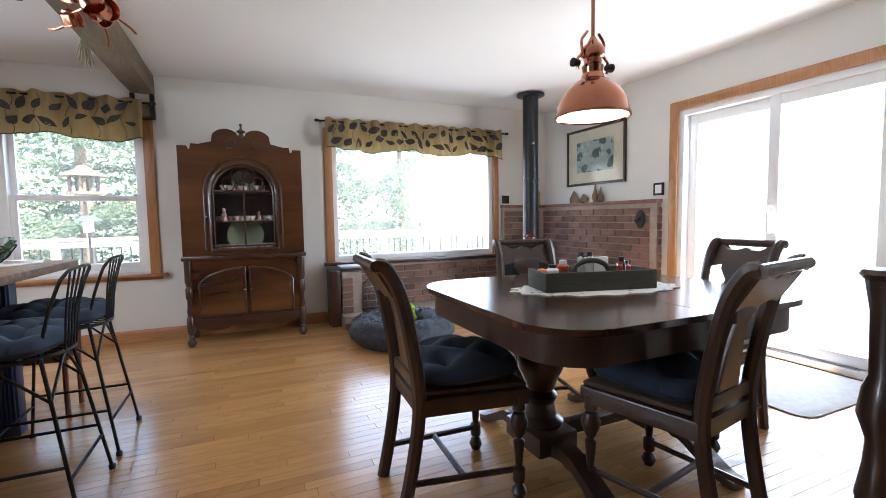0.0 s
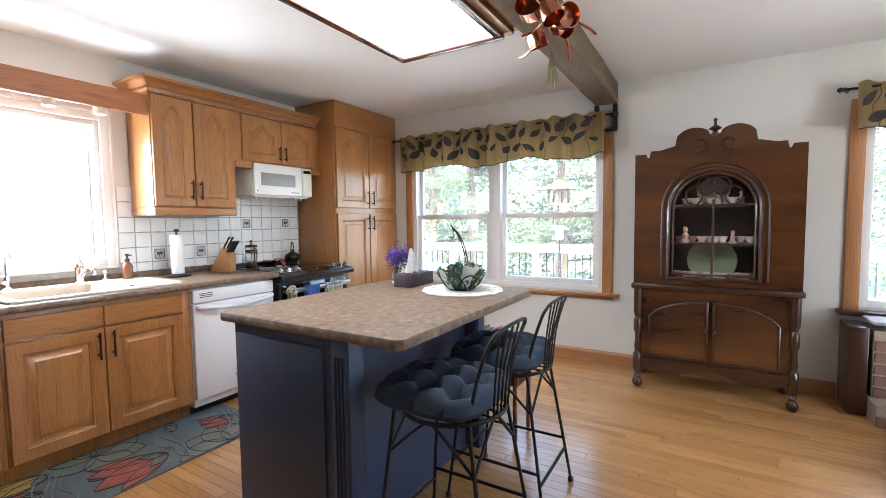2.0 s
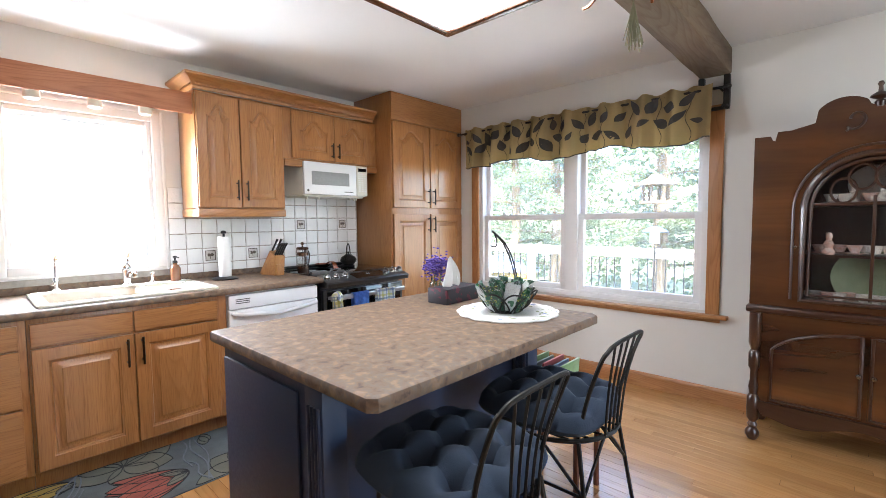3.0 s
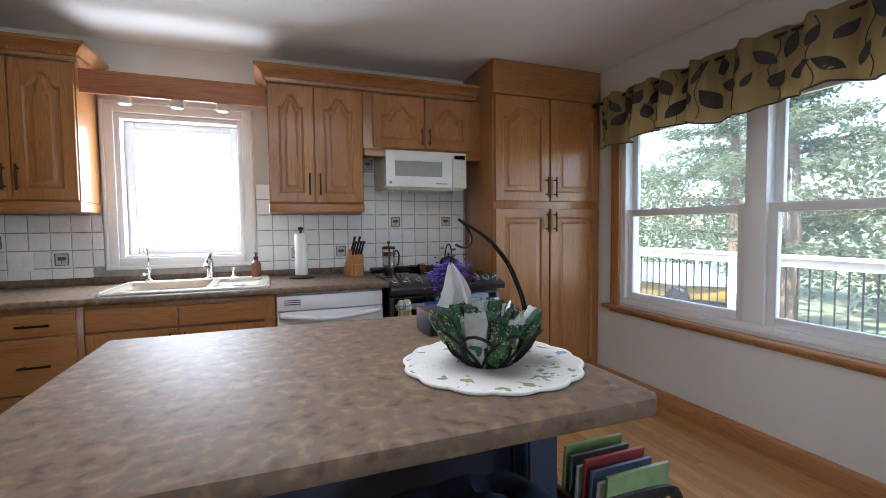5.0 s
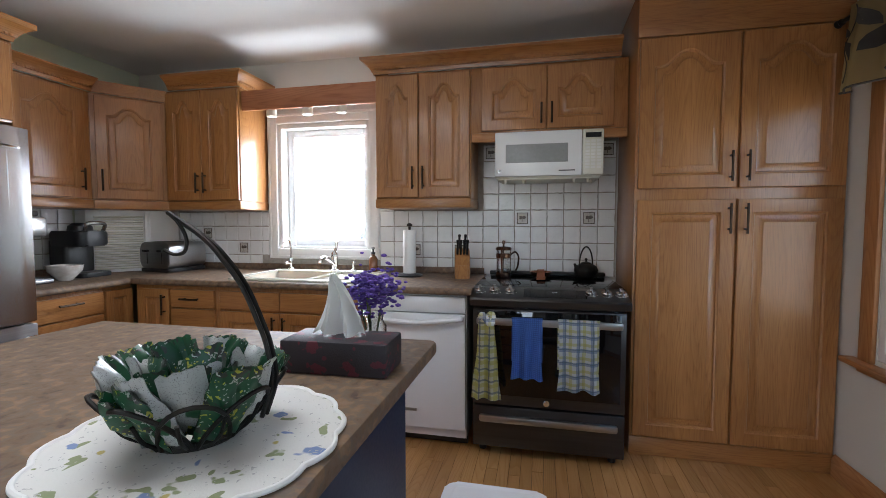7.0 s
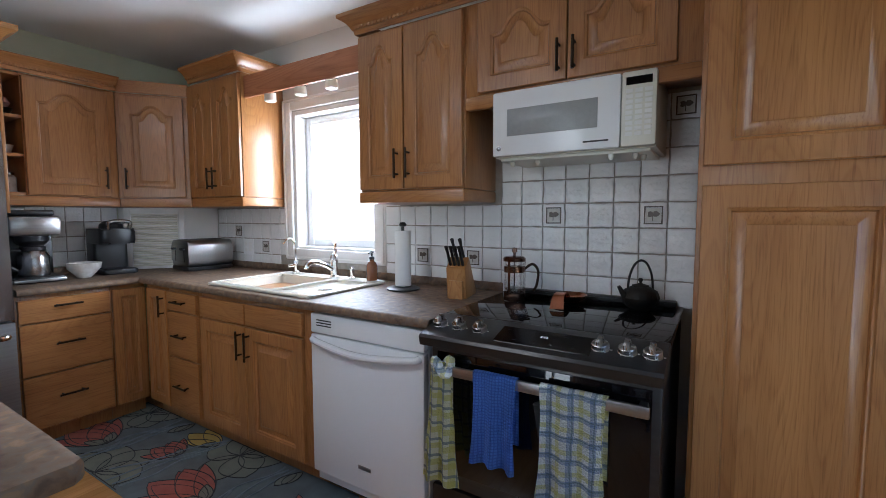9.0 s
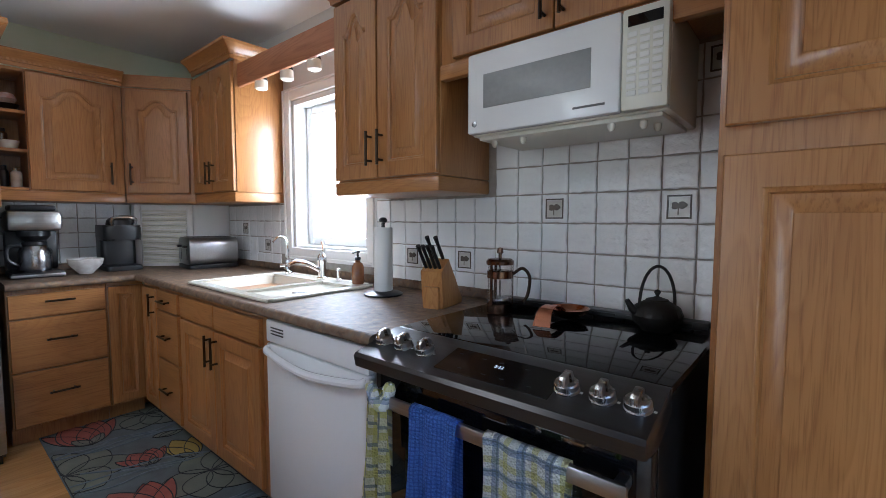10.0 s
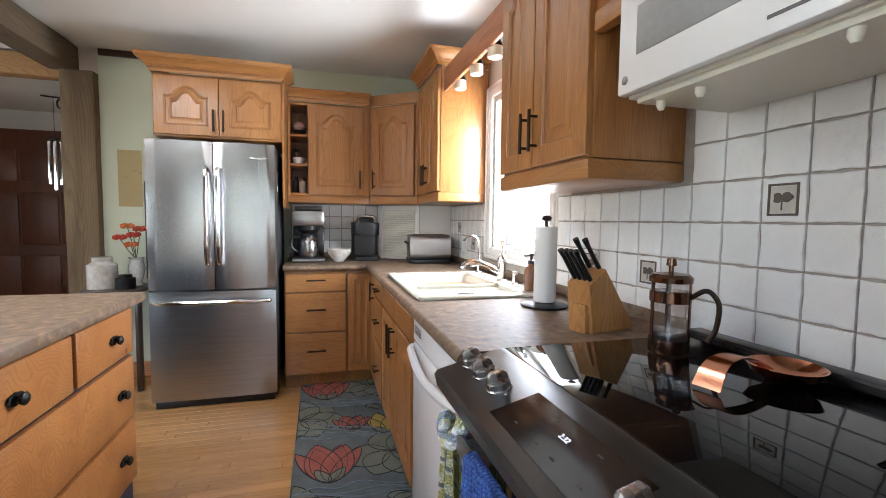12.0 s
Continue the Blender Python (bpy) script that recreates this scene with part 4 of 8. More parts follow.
for k in range(3):
    part("vent", box(bm_new(), 3.505, 3.595, -0.697, -0.694, 0.795 + 0.012 * k, 0.800 + 0.012 * k), BSTEEL, pan)
part("badge", box(bm_new(), 3.74, 3.81, -0.697, -0.694, 0.205, 0.222, 0.0008), STEEL_H, door)
part("kick_plate", box(bm_new(), 3.465, 4.082, -0.60, -0.57, 0.002, 0.11), BSTEEL, dw)

rg = thing("range", W, "slate stainless slide-in electric range with black glass top", "range")
R0, R1 = 4.122, 4.898
part("body", box(bm_new(), R0 + 0.004, R1 - 0.004, -0.66, -0.02, 0.045, 0.885), BSTEEL, rg)
part("cooktop", box(bm_new(), R0 - 0.004, R1 + 0.004, -0.60, -0.005, 0.888, 0.906, 0.004), BLACKGL, rg, "black ceramic glass cooktop")
part("rear_vent", box(bm_new(), R0 + 0.02, R1 - 0.02, -0.06, -0.01, 0.907, 0.932, 0.006), BLACK, rg)
for k in range(6):
    part("vent_slot", box(bm_new(), R0 + 0.06 + k * 0.115, R0 + 0.14 + k * 0.115, -0.064, -0.059, 0.913, 0.925), mat("dark_slot", (0.003, 0.003, 0.003)) if k == 0 else bpy.data.materials["dark_slot"], rg)
# sloping control fascia
sec = [(-0.60, 0.905), (-0.615, 0.907), (-0.775, 0.865), (-0.782, 0.855), (-0.775, 0.825), (-0.70, 0.815), (-0.60, 0.85)]
bm = slab(bm_new(), sec, R0 - 0.004, R1 + 0.004, "yz", 0.004)
part("control_fascia", bm, BSTEEL, rg)
SL = math.degrees(math.atan2(0.042, 0.16))
def on_fascia(x, d):
    return pose(x, -0.615 - d * 0.967, 0.9075 - d * 0.2625, SL, 0, 0)
bm = box(bm_new(), -0.155, 0.155, -0.052, 0.052, -0.001, 0.0012, 0.0006, 1)
sc = part("display", bm, mat("matt_black_glass", (0.005, 0.005, 0.006), None, 0.10, 0, 3, bump=0.0), rg, "black touch display with white digits")
sc.matrix_basis = on_fascia(4.545, 0.084)
def words(text, size, m, parent, material):
    """Flat lettering in the built-in font, turned into a mesh."""
    cu = bpy.data.curves.new("lettering", "FONT")
    cu.body, cu.size, cu.extrude, cu.align_x, cu.align_y = text, size, 0.0002, "CENTER", "CENTER"
    tmp = bpy.data.objects.new("lettering", cu)
    scene.collection.objects.link(tmp)
    me = bpy.data.meshes.new_from_object(tmp.evaluated_get(bpy.context.evaluated_depsgraph_get()))
    bpy.data.objects.remove(tmp)
    me.materials.clear()
    me.materials.append(material)
    o = new("lettering", me)
    o.parent, o.matrix_basis = parent, m
    return o


DIGIT = glow("lit_digits", (0.85, 0.92, 1.0), 0.10)
words("2:32", 0.015, pose(0.0, 0.012, 0.0016), sc, DIGIT)
for k in range(8):
    part("touch_mark", box(bm_new(), -0.13 + 0.035 * (k % 4) + (0.12 if k > 3 else 0), -0.118 + 0.035 * (k % 4) + (0.12 if k > 3 else 0), -0.03 if k % 2 else 0.028, -0.027 if k % 2 else 0.031, 0.0013, 0.0016), BSTEEL, sc)
KNOBST = mat("knob_steel", (0.46, 0.45, 0.44), (0.38, 0.375, 0.37), 0.27, 1, 30, (1, 1, 0.1), 0.03, 60)
for x in (4.160, 4.238, 4.320, 4.722, 4.797, 4.864):
    bm = lathe(bm_new(), [(0.027, 0), (0.027, 0.003), (0.024, 0.005), (0.0255, 0.007), (0.0255, 0.017), (0.023, 0.020), (0, 0.020)], (0, 0, 0), 28)
    slab(bm, [(-0.0235, 0.018), (0.0235, 0.018), (0.021, 0.033), (0.015, 0.038), (-0.015, 0.038), (-0.021, 0.033)], -0.008, 0.008, "yz", 0.003)
    k = part("knob", bm, KNOBST, rg, "brushed steel control knob")
    k.matrix_basis = on_fascia(x, 0.085)
    bm = box(bm_new(), 0.028, 0.034, -0.003, 0.003, 0.0002, 0.0006)
    q = part("mark", bm, PAPER, k)
od = part("oven_door", box(bm_new(), R0 + 0.004, R1 - 0.004, -0.705, -0.662, 0.285, 0.80, 0.006), BSTEEL, rg)
part("window", box(bm_new(), R0 + 0.03, R1 - 0.03, -0.7085, -0.704, 0.34, 0.79, 0.001), BLACKGL, od, "black glass oven window")
bm = box(bm_new(), R0 + 0.03, R1 - 0.03, -0.765, -0.75, 0.725, 0.762, 0.006)
for x in (R0 + 0.05, R1 - 0.05):
    box(bm, x - 0.012, x + 0.012, -0.752, -0.704, 0.732, 0.755, 0.003)
part("handle", bm, STEEL_H, od, "flat steel oven handle")
part("badge", lathe(bm_new(), [(0.016, 0), (0.016, 0.003), (0, 0.004)], (4.51, -0.705, 0.312), 20, "y"), CHROME, od)
dr = part("drawer", box(bm_new(), R0 + 0.004, R1 - 0.004, -0.705, -0.662, 0.055, 0.275, 0.006), BSTEEL, rg)
part("handle", box(bm_new(), R0 + 0.04, R1 - 0.04, -0.735, -0.706, 0.195, 0.235, 0.012), STEEL_H, dr, "curved steel drawer handle")
for x in (R0 + 0.05, R1 - 0.05):
    part("foot", lathe(bm_new(), [(0.02, 0.001), (0.02, 0.045)], (x, -0.62, 0), 12), BLACK, rg)

mw = thing("microwave", W, "off-white over-range microwave with grey window", "microwave")
M0, M1, MZ0, MZ1, MD = 4.20, 4.815, 1.52, 1.787, 0.345
part("body", box(bm_new(), M0, M1, -MD + 0.02, -0.003, MZ0, MZ1, 0.006), CREAM, mw)
d = part("door", box(bm_new(), M0, 4.698, -MD - 0.012, -MD + 0.018, MZ0 + 0.004, MZ1 - 0.004, 0.008), APPL, mw)
part("window", box(bm_new(), M0 + 0.065, 4.62, -MD - 0.0145, -MD - 0.011, MZ0 + 0.082, MZ1 - 0.078, 0.001), mat("grey_screen", (0.30, 0.31, 0.31), (0.27, 0.28, 0.28), 0.3, 0, 60, bump=0.0), d, "grey perforated door window")
part("badge", lathe(bm_new(), [(0.010, 0), (0.010, 0.002), (0, 0.003)], (M0 + 0.03, -MD - 0.012, MZ0 + 0.035), 18, "y"), STEEL, d)
part("nameplate", box(bm_new(), 4.57, 4.66, -MD - 0.0135, -MD - 0.0115, MZ0 + 0.03, MZ0 + 0.036), BSTEEL, d)
cp = part("control_panel", box(bm_new(), 4.700, M1, -MD - 0.012, -MD + 0.018, MZ0 + 0.004, MZ1 - 0.004, 0.008), CREAM, mw)
part("display", box(bm_new(), 4.716, 4.80, -MD - 0.0145, -MD - 0.0115, MZ1 - 0.052, MZ1 - 0.025), BLACKGL, cp)
KEY = mat("keypad_key", (0.80, 0.80, 0.76), None, 0.5)
for r in range(9):
    for k in range(3):
        x, z = 4.727 + 0.031 * k, MZ1 - 0.072 - 0.0185 * r
        part("key", box(bm_new(), x - 0.012, x + 0.012, -MD - 0.0137, -MD - 0.0117, z - 0.0065, z + 0.0065, 0.0005, 1), KEY, cp)
bm = box(bm_new(), M0 + 0.02, M1 - 0.02, -MD + 0.03, -0.03, MZ0 - 0.012, MZ0 + 0.001, 0.003)
part("underside_tray", bm, CREAM, mw)
for x, y in ((M0 + 0.06, -0.28), (M0 + 0.17, -0.28), (4.66, -0.30), (4.74, -0.28), (4.76, -0.22)):
    part("mount", lathe(bm_new(), [(0.011, 0), (0.011, -0.012), (0.006, -0.022), (0, -0.022)], (x, y, MZ0 - 0.011), 12), CREAM, mw)


# ---- dining side ----
def cushion(w, d, h, tufts, sag=0.5, seed=1, n=30):
    """A tufted pad: domed top pulled down at the tufts, with creases between them."""
    bm = bm_new()
    rows = []
    for side in (1, -1):
        g = []
        for i in range(n + 1):
            r = []
            for j in range(n + 1):
                u, v = 2 * i / n - 1, 2 * j / n - 1
                k = max(0.0, (1 - abs(u) ** 4) * (1 - abs(v) ** 4)) ** 0.5
                s = 1 - 0.17 * (u * u * v * v)
                x, y = u * w / 2 * s, v * d / 2 * s
                z = k * h * (0.62 if side > 0 else 0.30)
                if side > 0:
                    dip = sum(math.exp(-((x - a) ** 2 + (y - b) ** 2) / 0.0016) for a, b in tufts)
                    cre = max([0.0] + [math.exp(-((x - a) ** 2) / 0.0004) * math.exp(-((y - b) ** 2) / 0.006) + math.exp(-((y - b) ** 2) / 0.0004) * math.exp(-((x - a) ** 2) / 0.006) for a, b in tufts])
                    z -= h * (0.42 * min(1, dip) + 0.16 * cre) * k
                    z += 0.004 * noise.noise(Vector((x * 9, y * 9, seed)))
                r.append(bm.verts.new((x, y, z * side)))
            g.append(r)
        for i in range(n):
            for j in range(n):
                f = [g[i][j], g[i + 1][j], g[i + 1][j + 1], g[i][j + 1]]
                bm.faces.new(f if side > 0 else f[::-1])
        rows.append(g)
    bmesh.ops.remove_doubles(bm, verts=bm.verts, dist=0.0004)
    return bm


T9 = [(a, b) for a in (-0.12, 0, 0.12) for b in (-0.12, 0, 0.12)]
T5 = [(-0.11, -0.11), (-0.11, 0.11), (0.11, -0.11), (0.11, 0.11), (0, 0)]


def turned_leg(x, y, h):
    return lathe(bm_new(), [(0.0, 0.0), (0.020, 0.004), (0.031, 0.030), (0.020, 0.056), (0.012, 0.062), (0.024, 0.072), (0.025, 0.085), (0.025, 0.115), (0.024, 0.125), (0.013, 0.134), (0.015, 0.15), (0.021, 0.215), (0.023, 0.235), (0.012, 0.245), (0.020, 0.256), (0.034, 0.29), (0.036, 0.315), (0.024, 0.345), (0.013, 0.352), (0.026, 0.362), (0.026, h)], (x, y, 0.001), 14)


def dining_chair(m, label):
    """Front towards +y."""
    c = thing("dining_chair", m, label, "chair", "chairs round the table")
    for x in (-0.20, 0.20):
        part("leg", turned_leg(x, 0.19, 0.42), WALNUT, c)
    for x in (-0.165, 0.165):
        pts = curve_pts([(x * 0.92, -0.27, 0.002), (x * 0.96, -0.225, 0.22), (x, -0.20, 0.44), (x * 1.0, -0.222, 0.64), (x * 1.0, -0.262, 0.83), (x * 1.0, -0.312, 0.928), (x * 1.0, -0.35, 0.945)], 6)
        bm = tube(bm_new(), pts, 0.027, 8)
        for v in bm.verts:
            v.co.x = x + (v.co.x - x) * 0.85
        part("leg", bm, WALNUT, c)
    bm = slab(bm_new(), [(-0.225, 0.22), (0.225, 0.22), (0.185, -0.21), (-0.185, -0.21)], 0.385, 0.450, "xy", 0.006)
    part("seat_frame", bm, WALNUT, c)
    part("seat", slab(bm_new(), [(-0.215, 0.215), (0.215, 0.215), (0.165, -0.17), (-0.165, -0.17)], 0.451, 0.473, "xy", 0.009), LINO, c, "brown upholstered seat")
    # crest rail with rolled top
    bm = bm_new()
    o = []
    n = 16
    for i in range(n + 1):
        u = -1 + 2 * i / n
        o.append((u * 0.165, 0.915 + 0.03 * abs(u) ** 3 + 0.012 * math.cos(u * 9)))
    o += [(u * 0.165, 0.825 - 0.012 * math.cos(u * 6.3)) for u in [1 - 2 * i / n for i in range(n + 1)]]
    slab(bm, o, -0.012, 0.012, "xz", 0.005)
    for v in bm.verts:
        v.co.y += -0.268 - max(0.0, v.co.z - 0.82) * 0.62
        v.co.z -= 0.008
    part("crest_rail", bm, WALNUT, c)
    part("roll", tube(bm_new(), [(-0.182, -0.350, 0.942), (0.182, -0.350, 0.942)], 0.020, 10), WALNUT, c)
    half = [(0.075, 0.46), (0.072, 0.50), (0.070, 0.56), (0.062, 0.64), (0.046, 0.71), (0.040, 0.75), (0.062, 0.785), (0.078, 0.80), (0.078, 0.85)]
    bm = slab(bm_new(), half + [(-x, z) for x, z in half[::-1]], -0.007, 0.007, "xz", 0.003)
    for v in bm.verts:
        t = (v.co.z - 0.46) / 0.42
        v.co.y += -0.195 - 0.08 * t * t
    part("splat", bm, WALNUT, c)
    part("lower_rail", box(bm_new(), -0.16, 0.16, -0.212, -0.19, 0.47, 0.52, 0.005), WALNUT, c)
    for a, b in (((-0.19, 0.19, 0.115), (-0.155, -0.245, 0.13)), ((0.19, 0.19, 0.115), (0.155, -0.245, 0.13)), ((-0.175, -0.03, 0.122), (0.175, -0.03, 0.122))):
        part("stretcher", tube(bm_new(), [a, b], 0.012, 6), WALNUT, c)
    return c


def pad(m, w=0.43, d=0.43, h=0.13, tufts=T5, label="navy tufted cotton seat cushion", group="chair cushions", seed=1):
    return solid("seat_cushion", cushion(w, d, h, tufts, seed=seed), CUSH, label, "cushion", group, m=m)


CH = [((0.605, 2.70, 0, -93), "dark-stained wooden dining chair with vase splat and navy cushion"),
      ((1.265, 2.22, 0, 10), "dark-stained wooden dining chair tucked under the table"),
      ((1.325, 3.07, 0, 165), "dark-stained wooden dining chair facing the table from the stove"),
      ((1.97, 2.59, 0, 90), "dark-stained wooden dining chair beside the patio door")]
for i, ((x, y, z, r), lab) in enumerate(CH):
    dining_chair(pose(x, y, z, 0, 0, r), lab)
    if i < 2:
        pad(pose(x, y, 0.473 + 0.040, 0, 0, r) @ pose(0, 0.02, 0), seed=i)

tb = thing("dining_table", pose(1.31, 2.66, 0), "dark mahogany pedestal dining table with rounded corners", "table")
TX, TY = 0.67, 0.59
bm = slab(bm_new(), rounded(-TX, TX, -TY, TY, 0.22, 10), 0.742, 0.765, "xy", 0.009)
part("tabletop", bm, WALNUT_H, tb, "polished dark tabletop")
part("apron", slab(bm_new(), rounded(-TX + 0.035, TX - 0.035, -TY + 0.035, TY - 0.035, 0.20, 10), 0.635, 0.741, "xy", 0.005), WALNUT, tb)
part("leaf_joint", box(bm_new(), -0.0015, 0.0015, -TY + 0.02, TY - 0.02, 0.7652, 0.7657), BLACK, tb)
for x in (-0.30, 0.30):
    part("pedestal", lathe(bm_new(), [(0.09, 0.19), (0.10, 0.21), (0.07, 0.235), (0.06, 0.29), (0.075, 0.32), (0.055, 0.345), (0.065, 0.36), (0.075, 0.395), (0.098, 0.44), (0.102, 0.49), (0.090, 0.54), (0.062, 0.585), (0.10, 0.60), (0.12, 0.636)], (x, 0, 0), 26), WALNUT, tb)
    part("plinth", box(bm_new(), x - 0.10, x + 0.10, -0.13, 0.13, 0.10, 0.19, 0.01), WALNUT, tb)
    for s in (-1, 1):
        bm = bm_new()
        pr = curve_pts([(0.10 * s, 0.15), (0.22 * s, 0.16), (0.34 * s, 0.10), (0.44 * s, 0.045), (0.50 * s, 0.035)], 5)
        lo = [(p.x, max(0.002, p.y - 0.055 + 0.02 * i / len(pr))) for i, p in enumerate(pr)]
        slab(bm, [(p.x, p.y) for p in pr] + lo[::-1], x - 0.04, x + 0.04, "yz", 0.01)
        part("foot", bm, WALNUT, tb)
bm = box(bm_new(), -0.2, 0.2, -0.035, 0.035, 0.115, 0.165, 0.006)
part("stretcher", bm, WALNUT, tb)

# cloth, planter tray and its contents
bm = bm_new()
o = [(0.40 * math.cos(a) * (1 + 0.04 * math.cos(16 * a)), 0.19 * math.sin(a) * (1 + 0.06 * math.cos(16 * a))) for a in [2 * math.pi * i / 128 for i in range(128)]]
slab(bm, o, 0.0005, 0.004, "xy")
solid("table_runner", bm, DOILY, "white scalloped floral cloth on the table", "cloth", m=pose(1.32, 2.66, 0.7655, 0, 0, -14))
BX = pose(1.31, 2.68, 0.770, 0, 0, -14)
tr = thing("condiment_tray", BX, "weathered grey-green wooden tray box on the table", "tray")
bm = box(bm_new(), -0.255, 0.255, -0.095, 0.095, 0.0, 0.012)
part("base", bm, GREYWOOD, tr)
for nm, a in (("side", (-0.255, 0.255, -0.107, -0.095, 0.0, 0.085)), ("side", (-0.255, 0.255, 0.095, 0.107, 0.0, 0.085)), ("end", (-0.267, -0.255, -0.107, 0.107, 0.0, 0.085)), ("end", (0.255, 0.267, -0.107, 0.107, 0.0, 0.085))):
    part(nm, box(bm_new(), *a, 0.002), GREYWOOD, tr)
o = [(0.09 * math.cos(a), 0.07 + 0.055 * math.sin(a)) for a in [math.pi * i / 14 for i in range(15)]]
part("handle", tube(bm_new(), [(x, 0.0, z) for x, z in o], 0.012, 8), GREYWOOD, tr)
def jar(name, m, r, h, body, lid, label, cat="jar"):
    t = thing(name, m, label, cat)
    part("body", lathe(bm_new(), [(0, 0), (r, 0.001), (r, h * 0.75), (r * 0.7, h * 0.82), (r * 0.62, h * 0.85)], n=16), body, t)
    part("lid", lathe(bm_new(), [(r * 0.66, h * 0.851), (r * 0.66, h * 0.985), (r * 0.4, h), (0, h)], n=16), lid, t)
    return t
RED = mat("red_label", (0.45, 0.05, 0.03), None, 0.4)
ORANGE = mat("orange_fruit", (0.75, 0.22, 0.05), (0.65, 0.16, 0.04), 0.5, 0, 20, bump=0.2)
for i, (x, y, r, h, b, l, lab) in enumerate(((-0.19, 0.0, 0.028, 0.10, PAPER, BLACK, "white salt shaker with dark lid"), (-0.12, 0.04, 0.026, 0.115, RED, PAPER, "red and white sauce jar"), (0.13, -0.04, 0.022, 0.13, CLEAR, BLACK, "small clear pepper grinder"), (0.19, 0.03, 0.028, 0.105, RED, BLACK, "red jam jar with dark lid"), (0.02, 0.05, 0.02, 0.15, CLEAR, BLACK, "clear oil bottle with dark stopper"), (-0.02, 0.06, 0.02, 0.15, CLEAR, BLACK, "clear vinegar bottle with dark stopper"))):
    jar("condiment_jar", BX @ pose(x, y, 0.0125), r, h, b, l, lab)
solid("napkin_stack", box(bm_new(), -0.07, 0.07, -0.012, 0.012, 0, 0.12, 0.004), PAPER, "stack of white napkins in the tray", "napkins", m=BX @ pose(0.06, 0.08, 0.0125))
solid("orange_packet", lathe(bm_new(), [(0, 0), (0.022, 0.006), (0.03, 0.03), (0.022, 0.052), (0, 0.058)], n=14), ORANGE, "small orange fruit in the tray", "fruit", m=BX @ pose(-0.23, 0.02, 0.035))

# pendant over the table
pl = thing("pendant_lamp", pose(1.215, 2.575, 0.01), "copper dome pendant lamp with white inside, lit", "lamp")
prof = [(0.030, 1.70), (0.042, 1.69), (0.050, 1.668), (0.080, 1.650), (0.116, 1.615), (0.140, 1.572), (0.150, 1.528), (0.156, 1.518), (0.156, 1.508), (0.150, 1.508), (0.144, 1.526), (0.114, 1.600), (0.078, 1.638), (0.03, 1.655)]
part("shade", lathe(bm_new(), prof, n=40), COPPER, pl, "polished copper dome shade")
part("inner_shade", lathe(bm_new(), [(0.142, 1.524), (0.112, 1.597), (0.074, 1.635), (0.0, 1.645)], n=40), SHADEIN, pl)
part("glass", lathe(bm_new(), [(0.0, 1.505), (0.10, 1.508), (0.144, 1.514), (0.0, 1.517)], n=40), glow("pendant_diffuser", (1.0, 0.95, 0.88), 0.9), pl, "white glowing diffuser glass")
part("neck", lathe(bm_new(), [(0.040, 1.69), (0.045, 1.72), (0.036, 1.73), (0.036, 1.75), (0.050, 1.76), (0.050, 1.785), (0.040, 1.80), (0.022, 1.82), (0.012, 1.84), (0.0, 1.845)], n=24), COPPER, pl)
for s in (-1, 1):
    part("bracket", tube(bm_new(), curve_pts([(0.030 * s, 0, 1.86), (0.060 * s, 0, 1.82), (0.058 * s, 0, 1.77), (0.082 * s, 0, 1.74), (0.078 * s, 0, 1.70)], 6), 0.006, 8), COPPER, pl)
    part("screw", lathe(bm_new(), [(0.014, 0), (0.014, 0.02), (0.018, 0.022), (0.018, 0.032), (0, 0.034)], (0.075 * s, 0, 1.725), 14, m=None, axis="x") if s > 0 else lathe(bm_new(), [(0.014, 0), (0.014, -0.02), (0.018, -0.022), (0.018, -0.032), (0, -0.034)], (0.075 * s, 0, 1.725), 14, axis="x"), BRONZE, pl)
part("rod", tube(bm_new(), [(0, 0, 1.84), (0, 0, CZ - 0.01 - 0.03)], 0.008, 10), COPPER, pl)
part("canopy", lathe(bm_new(), [(0.065, CZ - 0.01 - 0.004), (0.065, CZ - 0.01 - 0.02), (0.02, CZ - 0.01 - 0.035), (0, CZ - 0.01 - 0.035)], n=24), COPPER, pl)

# china hutch
hu = thing("china_hutch", pose(-0.168, 5.865, 0), "carved walnut china hutch with arched glass door", "china cabinet")
HW = 0.505
D0 = -0.43
bm = box(bm_new(), -HW + 0.02, HW - 0.02, D0 + 0.02, 0, 0.20, 0.76)
part("base_body", bm, HUTCH, hu)
bm = bm_new()
box(bm, -HW - 0.012, HW + 0.012, D0 - 0.012, 0, 0.762, 0.80, 0.010)
part("waist_moulding", bm, HUTCH_D, hu)
o = [(-HW + 0.03, 0.245)] + [(x, 0.165 + 0.03 * math.cos(x * 12) * (1 if abs(x) < 0.40 else 0)) for x in [-0.42 + 0.84 * i / 28 for i in range(29)]] + [(HW - 0.03, 0.245)]
part("skirt", slab(bm_new(), o, D0 - 0.002, D0 + 0.02, "xz", 0.003), HUTCH_D, hu)
for x in (-HW + 0.035, HW - 0.035):
    for y in (D0 + 0.03, -0.05):
        part("foot", lathe(bm_new(), [(0, 0.001), (0.022, 0.004), (0.036, 0.03), (0.036, 0.05), (0.02, 0.075), (0.026, 0.09), (0.018, 0.11), (0.03, 0.13), (0.034, 0.20)], (x, y, 0), 16), HUTCH_D, hu)
    bm = lathe(bm_new(), [(0.03, 0.20), (0.03, 0.26), (0.018, 0.28), (0.024, 0.32), (0.018, 0.36), (0.018, 0.42), (0.028, 0.44), (0.028, 0.52), (0.018, 0.54), (0.03, 0.58), (0.03, 0.76)], (x, D0 + 0.015, 0), 14)
    part("column", bm, HUTCH_D, hu)
